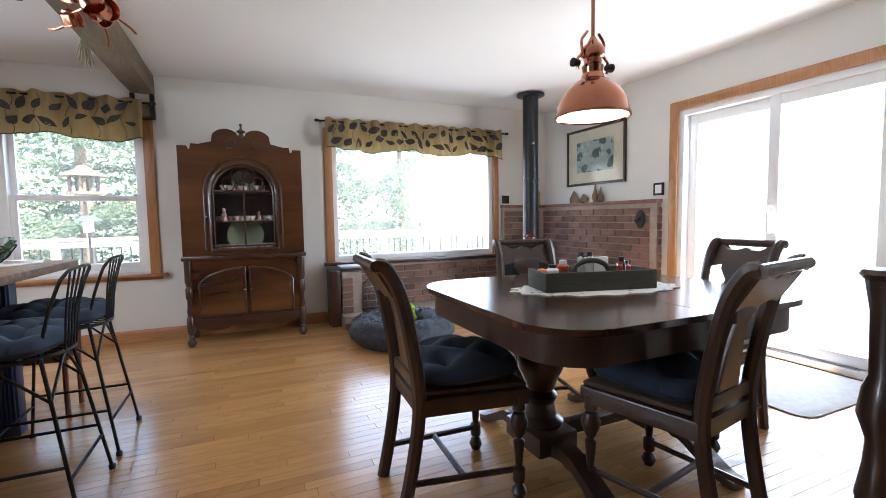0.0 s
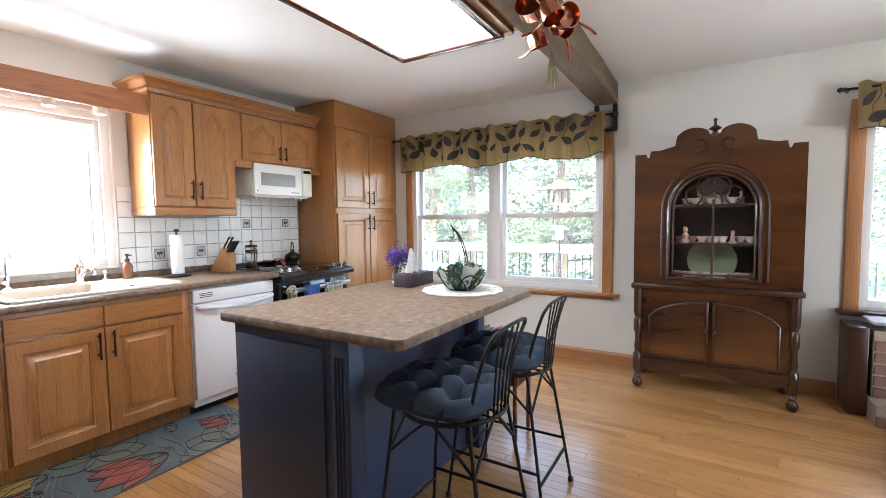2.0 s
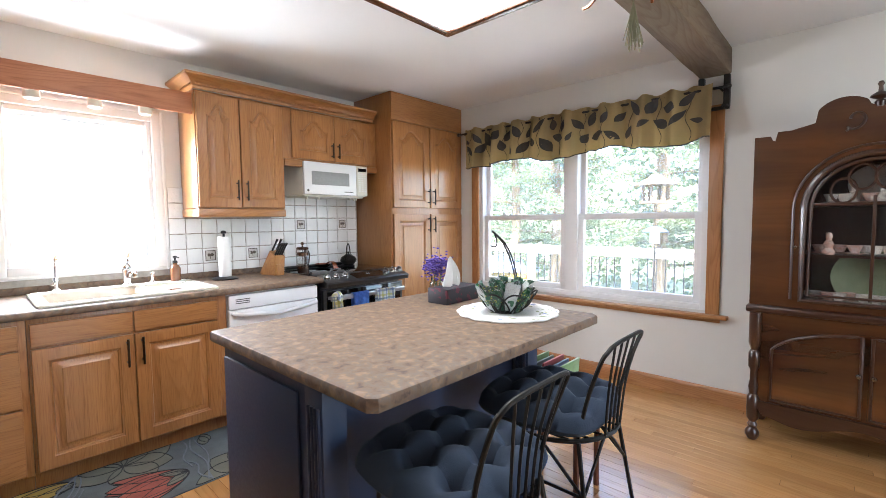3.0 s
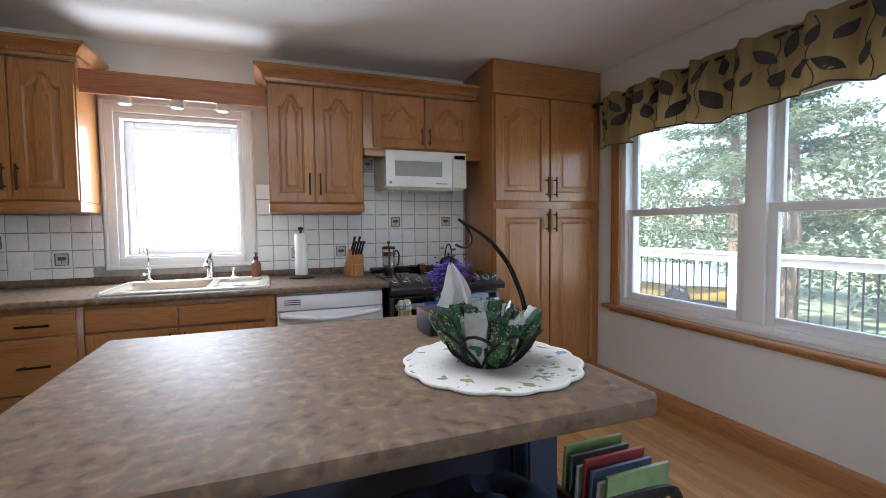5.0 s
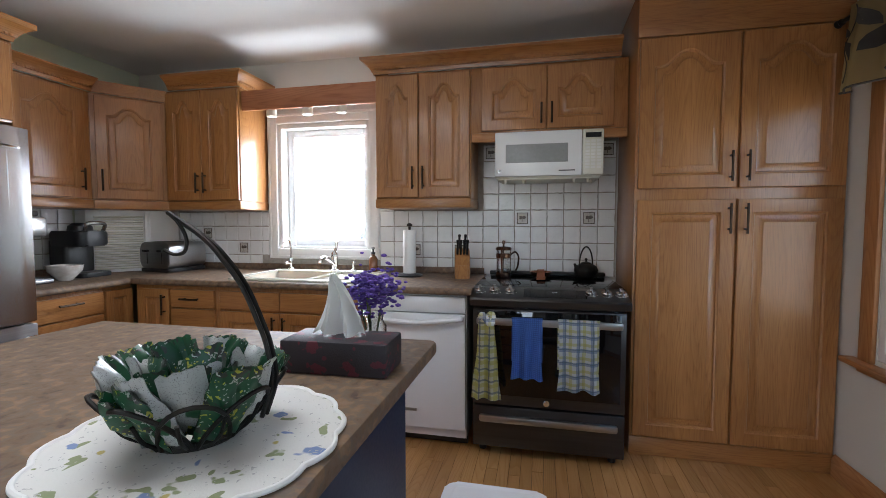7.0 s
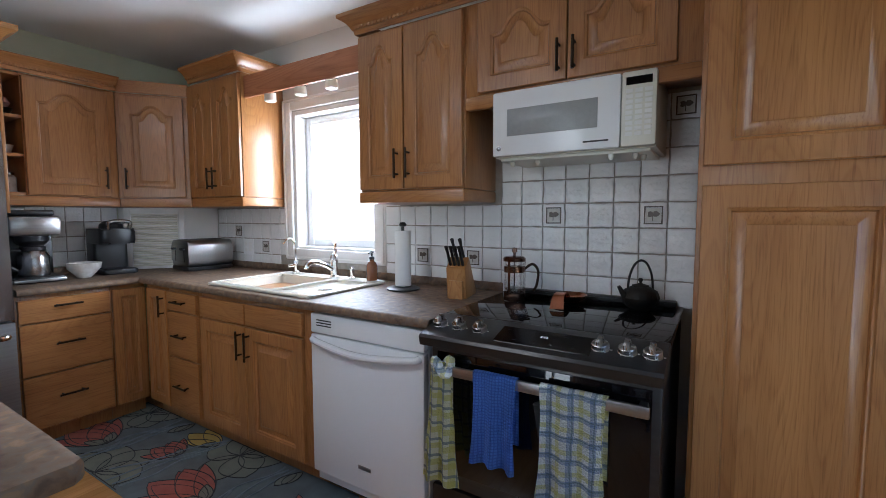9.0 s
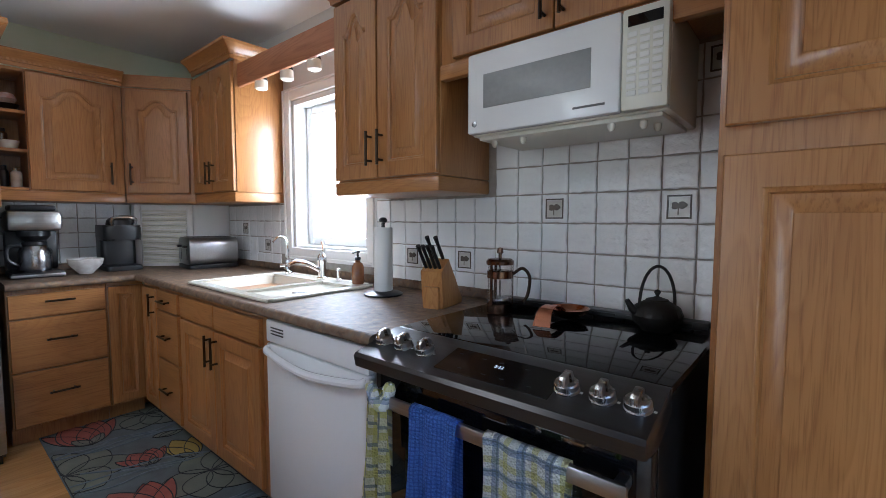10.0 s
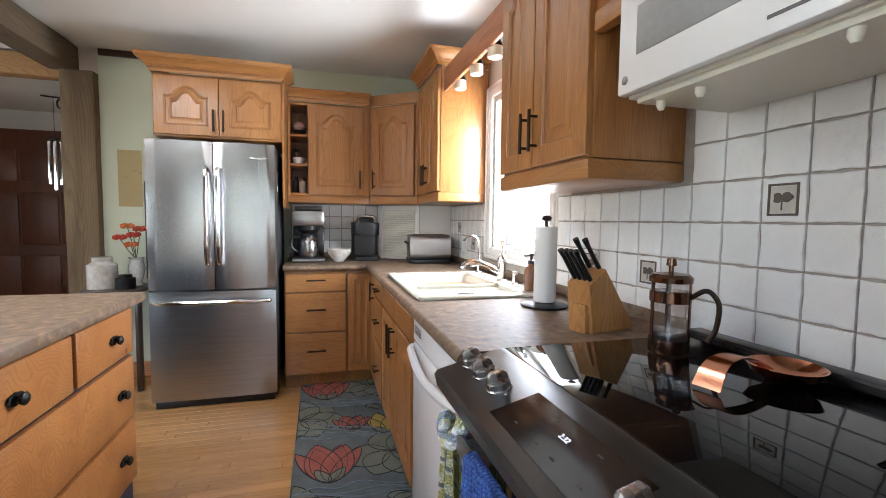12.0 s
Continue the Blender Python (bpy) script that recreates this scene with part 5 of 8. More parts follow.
def arch_panel(x0, x1, z0, z1, mid):
    """Half of a broad arch: the top edge curves up towards mid."""
    n = 14
    tp = []
    for i in range(n + 1):
        x = x0 + (x1 - x0) * i / n
        k = 1 - ((x - mid) / 0.41) ** 2
        tp.append((x, z0 + (z1 - z0) * (0.55 + 0.45 * max(0, k) ** 0.5)))
    return [(x0, z0), (x1, z0)] + tp[::-1]
for x0, x1, s in ((-0.40, -0.008, -1), (0.008, 0.40, 1)):
    d = part("door", slab(bm_new(), arch_panel(x0, x1, 0.255, 0.70, 0), D0 + 0.002, D0 + 0.019, "xz", 0.006), HUTCH, hu)
    o = arch_panel(x0 + 0.012, x1 - 0.012, 0.268, 0.688, 0)
    part("bead", tube(bm_new(), [(a, D0 + 0.001, b) for a, b in o], 0.008, 8, True), HUTCH_D, d)
    part("knob", lathe(bm_new(), [(0.006, 0), (0.006, 0.012), (0.013, 0.018), (0.010, 0.026), (0, 0.028)], (s * 0.028, D0 - 0.002, 0.49), 12, "y"), STEEL, d)
# upper case: sides, back, shelves
U0 = -0.40
bm = bm_new()
box(bm, -HW + 0.005, -HW + 0.03, U0 + 0.02, 0, 0.802, 1.73)
box(bm, HW - 0.03, HW - 0.005, U0 + 0.02, 0, 0.802, 1.73)
box(bm, -HW + 0.03, HW - 0.03, -0.02, 0, 0.802, 1.73)
box(bm, -HW + 0.03, HW - 0.03, U0 + 0.02, -0.02, 1.70, 1.73)
box(bm, -HW + 0.03, HW - 0.03, U0 + 0.02, -0.02, 0.802, 0.84)
part("upper_case", bm, HUTCH_D, hu)
for z in (1.085, 1.36):
    part("shelf", box(bm_new(), -HW + 0.035, HW - 0.035, U0 + 0.06, -0.022, z, z + 0.014), HUTCH_D, hu)
# face with an arched opening and a scrolled pediment
def ztop(x):
    s = abs(x)
    if s < 0.035:
        return 1.845 + s * 0.6
    if s < 0.24:
        return 1.80 + 0.115 * math.sqrt(max(0, 1 - ((s - 0.125) / 0.128) ** 2))
    if s < 0.33:
        return 1.80 - (s - 0.24) * 0.25
    if s < 0.40:
        return 1.775
    if s < 0.43:
        return 1.745 - 0.02 * math.sin((s - 0.40) / 0.03 * math.pi)
    return 1.755
AR, AZ0, AZ1 = 0.275, 0.85, 1.345
def zin(x):
    return AZ1 + math.sqrt(max(0, AR * AR - x * x))
N = 96
xs = [-HW + 2 * HW * i / N for i in range(N + 1)]
bm = bm_new()
cols = []
for x in xs:
    inside = abs(x) < AR
    segs = [(0.803, AZ0), (zin(x), ztop(x))] if inside else [(0.803, ztop(x))]
    cols.append(segs)
for i in range(N):
    a, b = cols[i], cols[i + 1]
    if len(a) != len(b):
        a, b = [(0.803, ztop(xs[i]))], [(0.803, ztop(xs[i + 1]))]
    for (z0, z1), (w0, w1) in zip(a, b):
        q = [bm.verts.new((xs[i], y, z)) for y, z in ((U0, z0), (U0, z1), (U0 + 0.022, z1), (U0 + 0.022, z0))]
        r = [bm.verts.new((xs[i + 1], y, z)) for y, z in ((U0, w0), (U0, w1), (U0 + 0.022, w1), (U0 + 0.022, w0))]
        for k in range(4):
            bm.faces.new([q[k], q[(k + 1) % 4], r[(k + 1) % 4], r[k]])
bmesh.ops.remove_doubles(bm, verts=bm.verts, dist=0.0005)
part("face_frame", bm, HUTCH, hu, "figured walnut face with scrolled pediment")
arch = [(-AR, AZ0)] + [(-AR * math.cos(t), AZ1 + AR * math.sin(t)) for t in [math.pi * i / 30 for i in range(31)]] + [(AR, AZ0)]
gd = part("glass_door_frame", tube(bm_new(), [(x, U0 - 0.004, z) for x, z in arch], 0.016, 8, True), HUTCH_D, hu, "dark moulded arched door frame")
inner = [(x * 0.9, AZ1 + (z - AZ1) * 0.9 if z > AZ1 else z + 0.03) for x, z in arch]
part("door_bead", tube(bm_new(), [(x, U0 + 0.004, z) for x, z in inner], 0.010, 8, True), HUTCH_D, gd)
part("arch_moulding", tube(bm_new(), [(x * 1.16, U0 - 0.004, AZ1 + (z - AZ1) * 1.16 if z > AZ1 else max(z, 0.85)) for x, z in arch], 0.007, 8), HUTCH_D, hu)
part("mullion", box(bm_new(), -0.007, 0.007, U0 + 0.002, U0 + 0.014, AZ0 + 0.02, 1.41, 0.002), HUTCH_D, gd)
part("glazing_bar", box(bm_new(), -AR + 0.02, AR - 0.02, U0 + 0.002, U0 + 0.014, 1.365, 1.378, 0.002), HUTCH_D, gd)
for k in range(4):
    a0 = radians(24 + 44 * k)
    pts = [(0.13 * math.cos(a0) * 1.0 + 0.085 * math.cos(t) * 0.6, U0 + 0.008, 1.385 + 0.13 * math.sin(a0) + 0.085 * math.sin(t) * 0.75) for t in [2 * math.pi * i / 18 for i in range(18)]]
    part("tracery", tube(bm_new(), pts, 0.006, 6, True), HUTCH_D, gd)
gp = [(x * 0.96, z) for x, z in arch]
g = part("pane", slab(bm_new(), gp, U0 + 0.008, U0 + 0.010, "xz"), PANE, gd)
part("lock", lathe(bm_new(), [(0.008, 0), (0.008, 0.006), (0, 0.008)], (-AR - 0.03, U0, 1.14), 10, "y"), STEEL, gd)
part("finial", lathe(bm_new(), [(0.018, 1.845), (0.022, 1.87), (0.012, 1.88), (0.040, 1.895), (0.034, 1.905), (0.010, 1.92), (0.008, 1.945), (0.014, 1.955), (0.008, 1.968), (0, 1.97)], (0, U0 + 0.011, 0), 16), HUTCH_D, hu)
for s in (-1, 1):
    sp = [(s * (0.06 + 0.045 * (1 - t) * math.cos(9 * t)) + s * 0.06 * t, U0 - 0.002, 1.80 + 0.045 * (1 - t) * math.sin(9 * t) - 0.06 * t) for t in [i / 26 for i in range(27)]]
    part("scroll", tube(bm_new(), sp, 0.006, 6), HUTCH_D, hu)
# china on the shelves
CHINA = mat("white_china", (0.72, 0.70, 0.66), (0.55, 0.5, 0.45), 0.2, 0, 30, bump=0.02, coat=0.4)
CHINA2 = mat("green_glass_dish", (0.30, 0.36, 0.22), (0.24, 0.3, 0.18), 0.2, 0, 20, bump=0.05, coat=0.4)
PINKCH = mat("pink_china", (0.55, 0.30, 0.24), (0.6, 0.5, 0.45), 0.25, 0, 40, bump=0.05)
rnd = random.Random(11)
HB = pose(-0.168, 5.865, 0)
def teacup(m, mt, lab):
    bm = lathe(bm_new(), [(0, 0.0), (0.034, 0.001), (0.05, 0.008), (0.018, 0.010), (0.02, 0.016), (0.034, 0.05), (0.031, 0.05), (0.015, 0.016), (0, 0.015)], n=18)
    tube(bm, [(0.03, 0, 0.045), (0.048, 0, 0.042), (0.046, 0, 0.026), (0.028, 0, 0.024)], 0.004, 6)
    return solid("teacup", bm, mt, lab, "cup", "china in the hutch", m=m)
def figurine(m, h, mt):
    k = h / 0.1
    bm = lathe(bm_new(), [(0, 0), (0.024 * k, 0.001), (0.026 * k, 0.01 * k), (0.016 * k, 0.03 * k), (0.020 * k, 0.05 * k), (0.009 * k, 0.066 * k), (0.013 * k, 0.08 * k), (0.010 * k, 0.095 * k), (0, 0.1 * k)], n=12)
    for v in bm.verts:
        v.co += noise.noise_vector(v.co * 40 + Vector((h * 99, 0, 0))) * 0.006
    return solid("ornament", bm, mt, "small glazed china ornament in the hutch", "ornament", "china in the hutch", m=m)
def platter(m, r, mt, lab):
    return solid("plate", lathe(bm_new(), [(0, 0), (r * 0.6, 0.002), (r, 0.016), (r, 0.020), (r * 0.6, 0.008), (0, 0.007)], n=28), mt, lab, "plate", "china in the hutch", m=m)
for z in (0.841, 1.100, 1.375):
    for k in range(10):
        x = -0.220 + 0.049 * k + rnd.uniform(-0.01, 0.01)
        if abs(x) > 0.2 and z > 1.3:
            continue
        y = -0.30 + rnd.uniform(-0.02, 0.06)
        mt = rnd.choice((CHINA, CHINA, PINKCH))
        if z == 0.841 or rnd.random() < 0.4:
            teacup(HB @ pose(x, y, z, 0, 0, rnd.uniform(0, 360)), mt, "small white china teacup on its saucer")
        else:
            figurine(HB @ pose(x, y, z, 0, 0, rnd.uniform(0, 360)), rnd.uniform(0.07, 0.13), mt)
platter(HB @ pose(0.0, -0.16, 0.841 + 0.125, 78, 0, 0), 0.16, CHINA2, "pale green glass platter leaning in the hutch")
platter(HB @ pose(0.0, -0.14, 1.375 + 0.10, 78, 0, 0), 0.105, CHINA, "white scalloped china plate in the hutch")

# valances
def valance(name, x0, x1, z0, z1, y, seed, label):
    v = thing(name, pose(0, 0, 0), label, "valance")
    bm = bm_new()
    n, k = 220, 8
    rnd = random.Random(seed)
    ph = rnd.uniform(0, 6)
    rows = []
    for j in range(k + 1):
        t = j / k
        r = []
        for i in range(n + 1):
            x = x0 + (x1 - x0) * i / n
            w = math.sin(x * 24 + ph + 1.2 * math.sin(x * 5)) * (0.022 + 0.032 * t) + 0.012 * math.sin(x * 61 + ph)
            zz = z1 + (z0 - z1) * t + (0.022 * math.sin(x * 7.5 + ph) * t) + (0.010 * math.sin(x * 24 + ph) * t) + (0.010 * math.sin(x * 40) * (1 - t) if t < 0.15 else 0)
            r.append(bm.verts.new((x, y - 0.02 + w - 0.02 * t, zz)))
        rows.append(r)
    for a, b in zip(rows, rows[1:]):
        for i in range(n):
            bm.faces.new([a[i], a[i + 1], b[i + 1], b[i]])
    bmesh.ops.solidify(bm, geom=bm.faces[:], thickness=0.003)
    cl = part("cloth", bm, VAL, v, "gold cloth with dark leaf print")

    def spot(x, z):
        t = (z - z1) / (z0 - z1)
        w = math.sin(x * 24 + ph + 1.2 * math.sin(x * 5)) * (0.022 + 0.032 * t) + 0.012 * math.sin(x * 61 + ph)
        return (x, y - 0.0255 + w - 0.02 * t, z)
    q = int((x1 - x0) / 0.115)
    for i in range(q * 2):
        cx = x0 + 0.06 + (i // 2 + 0.5 * (i % 2)) * 0.114
        cz = z1 - 0.07 - (0.15 if i % 2 else 0.03) + rnd.uniform(-0.03, 0.03)
        if cx > x1 - 0.05:
            continue
        a0 = rnd.choice((0.5, 1.1, 2.1, 2.6)) + rnd.uniform(-0.3, 0.3)
        L, Wd = rnd.uniform(0.042, 0.078), rnd.uniform(0.018, 0.040)
        bm = bm_new()
        m_ = 6
        mid, l1, l2 = [], [], []
        for s in range(m_ + 1):
            u = -1 + 2 * s / m_
            ww = Wd * (1 - u * u) * (1 - 0.35 * u)
            for lst, off in ((mid, 0), (l1, ww), (l2, -ww)):
                lst.append(bm.verts.new(spot(cx + math.cos(a0) * u * L - math.sin(a0) * off, cz + math.sin(a0) * u * L + math.cos(a0) * off)))
        for s in range(m_):
            bm.faces.new([mid[s], mid[s + 1], l1[s + 1], l1[s]])
            bm.faces.new([mid[s], l2[s], l2[s + 1], mid[s + 1]])
        bmesh.ops.remove_doubles(bm, verts=bm.verts, dist=0.0002)
        part("leaf_print", bm, VALLEAF, cl)
    for i in range(int((x1 - x0) / 0.19)):
        cx = x0 + 0.1 + i * 0.19
        pts = [spot(cx + 0.02 * math.sin(9 * s), z1 - 0.02 + (z0 - z1 + 0.03) * s) for s in [k_ / 12 for k_ in range(13)]]
        part("stem_print", tube(bm_new(), pts, 0.0022, 5), VALLEAF, cl)
    part("hem", tube(bm_new(), [(x, y - 0.04 + math.sin(x * 24 + ph + 1.2 * math.sin(x * 5)) * 0.054 + 0.012 * math.sin(x * 61 + ph), z0 + 0.022 * math.sin(x * 7.5 + ph) + 0.010 * math.sin(x * 24 + ph)) for x in [x0 + (x1 - x0) * i / 160 for i in range(161)]], 0.0045, 6), VALLEAF, v)
    bm = tube(bm_new(), [(x0 - 0.05, y, z1 - 0.03), (x1 + 0.05, y, z1 - 0.03)], 0.009, 8)
    part("rod", bm, IRON, v)
    for s, x in ((-1, x0 - 0.05), (1, x1 + 0.05)):
        part("finial", lathe(bm_new(), [(0.009, 0), (0.016, 0.008 * s), (0.011, 0.018 * s), (0.019, 0.032 * s), (0.010, 0.046 * s), (0, 0.05 * s)], (x, y, z1 - 0.03), 12, "x"), IRON, v)
        part("rod_bracket", tube(bm_new(), [(x - s * 0.02, y, z1 - 0.03), (x - s * 0.02, NY - 0.003, z1 - 0.03)], 0.007, 6), IRON, v)
    return v


valance("window_valance", -3.10, -0.95, 1.83, 2.19, 5.80, 4, "gathered gold valance with dark leaf print on iron rod")
valance("window_valance", 0.62, 2.74, 1.83, 2.15, 5.80, 9, "gathered gold valance with dark leaf print on iron rod")

# wood stove corner
st = thing("wood_stove", pose(2.72, 5.17, 0.30, 0, 0, -45), "black cast-iron wood stove with round flue pipe", "stove")
bm = box(bm_new(), -0.25, 0.25, -0.21, 0.21, 0.10, 0.48, 0.02)
part("body", bm, FLUE, st)
part("top_plate", box(bm_new(), -0.28, 0.28, -0.24, 0.24, 0.481, 0.505, 0.008), FLUE, st)
part("door", box(bm_new(), -0.16, 0.16, -0.235, -0.211, 0.16, 0.43, 0.012), IRON, st)
for x in (-0.2, 0.2):
    for y in (-0.16, 0.16):
        part("leg", tube(bm_new(), [(x * 1.1, y * 1.1, 0.002), (x, y, 0.11)], 0.02, 8), IRON, st)
part("flue_pipe", lathe(bm_new(), [(0.085, 0.506), (0.085, 1.2), (0.089, 1.202), (0.089, 1.215), (0.085, 1.217), (0.085, CZ - 0.34)], (0, 0.02, 0), 28), FLUE, st, "black round flue pipe")
part("ceiling_collar", lathe(bm_new(), [(0.087, CZ - 0.335), (0.15, CZ - 0.330), (0.15, CZ - 0.312), (0.09, CZ - 0.305)], (0, 0.02, 0), 28), FLUE, st)
solid("tea_kettle", lathe(bm_new(), [(0, 0), (0.07, 0.002), (0.085, 0.03), (0.075, 0.075), (0.04, 0.10), (0.012, 0.105), (0.016, 0.125), (0, 0.13)], n=20), mat("dark_red_enamel", (0.14, 0.02, 0.018), None, 0.25, 0, 5, coat=0.4), "dark red enamel kettle on the wood stove", "kettle", m=pose(2.62, 5.03, 0.806))
hb = bm_new()
slab(hb, [(0.70, 5.895), (0.70, 5.45), (1.9, 5.25), (2.2, 4.3), (3.465, 4.3), (3.465, 5.895)], 0.001, 0.13, "xy", 0.0)
setting("hearth", hb, MORTAR, "raised brick hearth under the wood stove", "hearth")
def surround(x0, x1, y0, y1, z0, z1):
    return box(bm_new(), x0, x1, y0, y1, z0, z1)
setting("brick_wall_east", surround(3.41, 3.466, 4.10, 5.895, 0.132, 1.215), MORTAR, "red-brown brick surround behind the stove", "brick wall")
setting("brick_wall_north", surround(2.79, 3.405, 5.84, 5.896, 0.132, 1.215), MORTAR, "red-brown brick surround behind the stove", "brick wall")
setting("brick_wall_low", surround(0.92, 2.785, 5.84, 5.896, 0.132, 0.60), MORTAR, "low red-brown brick wall under the window", "brick wall")
setting("brick_pier", surround(0.715, 0.915, 5.60, 5.896, 0.132, 0.56), MORTAR, "short brick pier with slate cap", "brick pier")
solid("slate_cap", box(bm_new(), 0.70, 0.93, 5.58, 5.836, 0.5995, 0.622, 0.006), mat("pale_slate", (0.42, 0.42, 0.42), None, 0.7, 0, 10, bump=0.2), "pale slate cap on the brick pier", "cap stone")
solid("wooden_post_box", box(bm_new(), 0.60, 0.695, 5.60, 5.86, 0.001, 0.575, 0.006), HUTCH_D, "dark wooden upright box beside the brick pier", "wood box")

pc = thing("framed_picture", pose(EX - 0.002, 0, 0, 0, 0, -90), "framed landscape print with wide cream mat", "picture")
part("frame", frame_bm(-5.44, -4.53, 1.45, 2.10, 0.028, -0.028, -0.001, 0.006), HUTCH_D, pc)
part("mat_board", box(bm_new(), -5.42, -4.55, -0.012, -0.006, 1.47, 2.08), mat("cream_mat", (0.62, 0.57, 0.44), None, 0.8, 0, 4), pc)
part("print", box(bm_new(), -5.27, -4.70, -0.0145, -0.0125, 1.60, 1.95), blotch("landscape_print", (0.30, 0.36, 0.34), [((0.07, 0.11, 0.10), 7, 0.42), ((0.42, 0.47, 0.45), 12, 0.25), ((0.10, 0.15, 0.20), 16, 0.24)]), pc, "blue-green landscape print")
part("pane", box(bm_new(), -5.42, -4.55, -0.019, -0.017, 1.47, 2.08), PANE, pc).visible_shadow = False
sw = thing("light_switch", pose(EX - 0.002, 4.13, 1.345, 0, 0, -90), "dark framed double light switch plate", "switch")
part("plate", box(bm_new(), -0.06, 0.06, -0.010, -0.001, -0.06, 0.06, 0.003), BRONZE, sw)
part("rocker", box(bm_new(), -0.035, 0.035, -0.015, -0.0105, -0.04, 0.04, 0.002), PAPER, sw)
sc = thing("wall_sconce", pose(3.408, 4.28, 1.06, 0, 0, -90), "black iron candle sconce on the brick", "sconce")
part("plate", slab(bm_new(), [(0.055 * math.cos(a), 0.09 * math.sin(a)) for a in [2 * math.pi * i / 24 for i in range(24)]], -0.02, -0.008, "xz", 0.003), IRON, sc)
part("arm", tube(bm_new(), curve_pts([(0, -0.015, 0.02), (0, -0.07, -0.03), (0, -0.09, 0.0)]), 0.008, 8), IRON, sc)
for y, h, m_ in ((5.30, 0.14, "grey"), (5.12, 0.10, "grey"), (4.95, 0.20, "fin"), (4.86, 0.16, "fin")):
    bm = lathe(bm_new(), [(0, 0), (0.05, 0.002), (0.055, h * 0.35), (0.03, h * 0.7), (0.01, h), (0, h)], n=14)
    for v in bm.verts:
        v.co.y *= 1.3 if m_ == "grey" else 0.8
        v.co.x *= 0.35
        v.co += noise.noise_vector(v.co * 14 + Vector((y * 7, 0, 0))) * 0.02
        v.co.z = max(v.co.z, 0)
    solid("driftwood_ornament", bm, POST, "weathered driftwood carving on the brick ledge", "ornament", "ledge ornaments", m=pose(3.438, y, 1.252))
solid("brass_lantern", lathe(bm_new(), [(0, 0), (0.035, 0.002), (0.035, 0.02), (0.026, 0.03), (0.026, 0.14), (0.034, 0.15), (0.01, 0.19), (0, 0.20)], n=16), mat("aged_brass", (0.42, 0.33, 0.18), None, 0.35, 0.9), "small aged brass lantern on the ledge", "lantern", m=pose(3.33, 5.868, 1.252))
solid("small_wall_plaque", box(bm_new(), 2.80, 2.90, 5.88, 5.898, 1.27, 1.37, 0.004), BRONZE, "small dark framed plaque beside the window", "plaque")

# dog bed and toys, carboy
bed = thing("dog_bed", pose(1.10, 4.86, 0), "round grey plush dog bed on the floor", "dog bed")
bm = bm_new()
n1, n2 = 64, 20
R, r = 0.34, 0.13
vs = [[bm.verts.new(((R + r * math.cos(b)) * math.cos(a), (R + r * math.cos(b)) * math.sin(a), 0.115 + 0.112 * math.sin(b))) for b in [2 * math.pi * j / n2 for j in range(n2)]] for a in [2 * math.pi * i / n1 for i in range(n1)]]
for i in range(n1):
    for j in range(n2):
        bm.faces.new([vs[i][j], vs[(i + 1) % n1][j], vs[(i + 1) % n1][(j + 1) % n2], vs[i][(j + 1) % n2]])
for v in bm.verts:
    v.co += noise.noise_vector(v.co * 7) * 0.018 + noise.noise_vector(v.co * 26) * 0.010
    v.co.z = max(v.co.z, 0.004)
part("rim", bm, FUR, bed)
part("base", lathe(bm_new(), [(0.40, 0.003), (0.40, 0.04), (0.30, 0.075), (0, 0.085)], n=32), FUR, bed)
bm = bm_new()
rr = random.Random(5)
for i in range(5200):
    a, b = rr.uniform(0, 2 * math.pi), rr.uniform(-0.6, 3.6)
    p = Vector(((R + r * 0.97 * math.cos(b)) * math.cos(a), (R + r * 0.97 * math.cos(b)) * math.sin(a), 0.115 + 0.110 * math.sin(b)))
    d = Vector((math.cos(b) * math.cos(a), math.cos(b) * math.sin(a), math.sin(b) + 0.2)).normalized() * rr.uniform(0.008, 0.018) + Vector((rr.uniform(-1, 1), rr.uniform(-1, 1), rr.uniform(-1, 1))) * 0.010
    s = d.cross(Vector((rr.uniform(-1, 1), rr.uniform(-1, 1), rr.uniform(-1, 1)))).normalized() * 0.0045
    bm.faces.new([bm.verts.new(p + s), bm.verts.new(p - s), bm.verts.new(p + d)])
tf = part("fur_tufts", bm, FUR, bed)
tagged(tf, kind="stuff")
LIME = mat("lime_plush", (0.42, 0.62, 0.03), (0.34, 0.52, 0.02), 0.9, 0, 10, bump=0.4)
bm = lathe(bm_new(), [(0, 0), (0.05, 0.01), (0.07, 0.05), (0.05, 0.12), (0.06, 0.16), (0.03, 0.21), (0, 0.22)], n=16)
for v in bm.verts:
    v.co += noise.noise_vector(v.co * 12) * 0.03
    v.co.z = max(v.co.z, 0)
solid("dog_toy", bm, LIME, "lime green plush dog toy in the bed", "dog toy", "dog toys", m=pose(1.22, 5.02, 0.088))
for i in range(7):
    a = i * 0.9
    bm = tube(bm_new(), [(0.05 * math.cos(t) , 0.05 * math.sin(t), 0.02 * math.sin(3 * t + a)) for t in [2 * math.pi * k / 16 for k in range(16)]], 0.012, 6, True)
    if i < 3:
        solid("dog_toy", bm, mat("toy_blue", (0.05, 0.16, 0.45), None, 0.7) if i == 0 else bpy.data.materials["toy_blue"], "knotted blue rope dog toy in the bed", "dog toy", "dog toys", m=pose(0.98 + 0.08 * i, 4.86 + 0.06 * (i % 2), 0.112 + 0.001 * i, 20 * i, 15, 0))
cb = thing("glass_carboy", pose(1.03, 5.62, 0.132), "clear glass carboy jug on the hearth", "bottle")
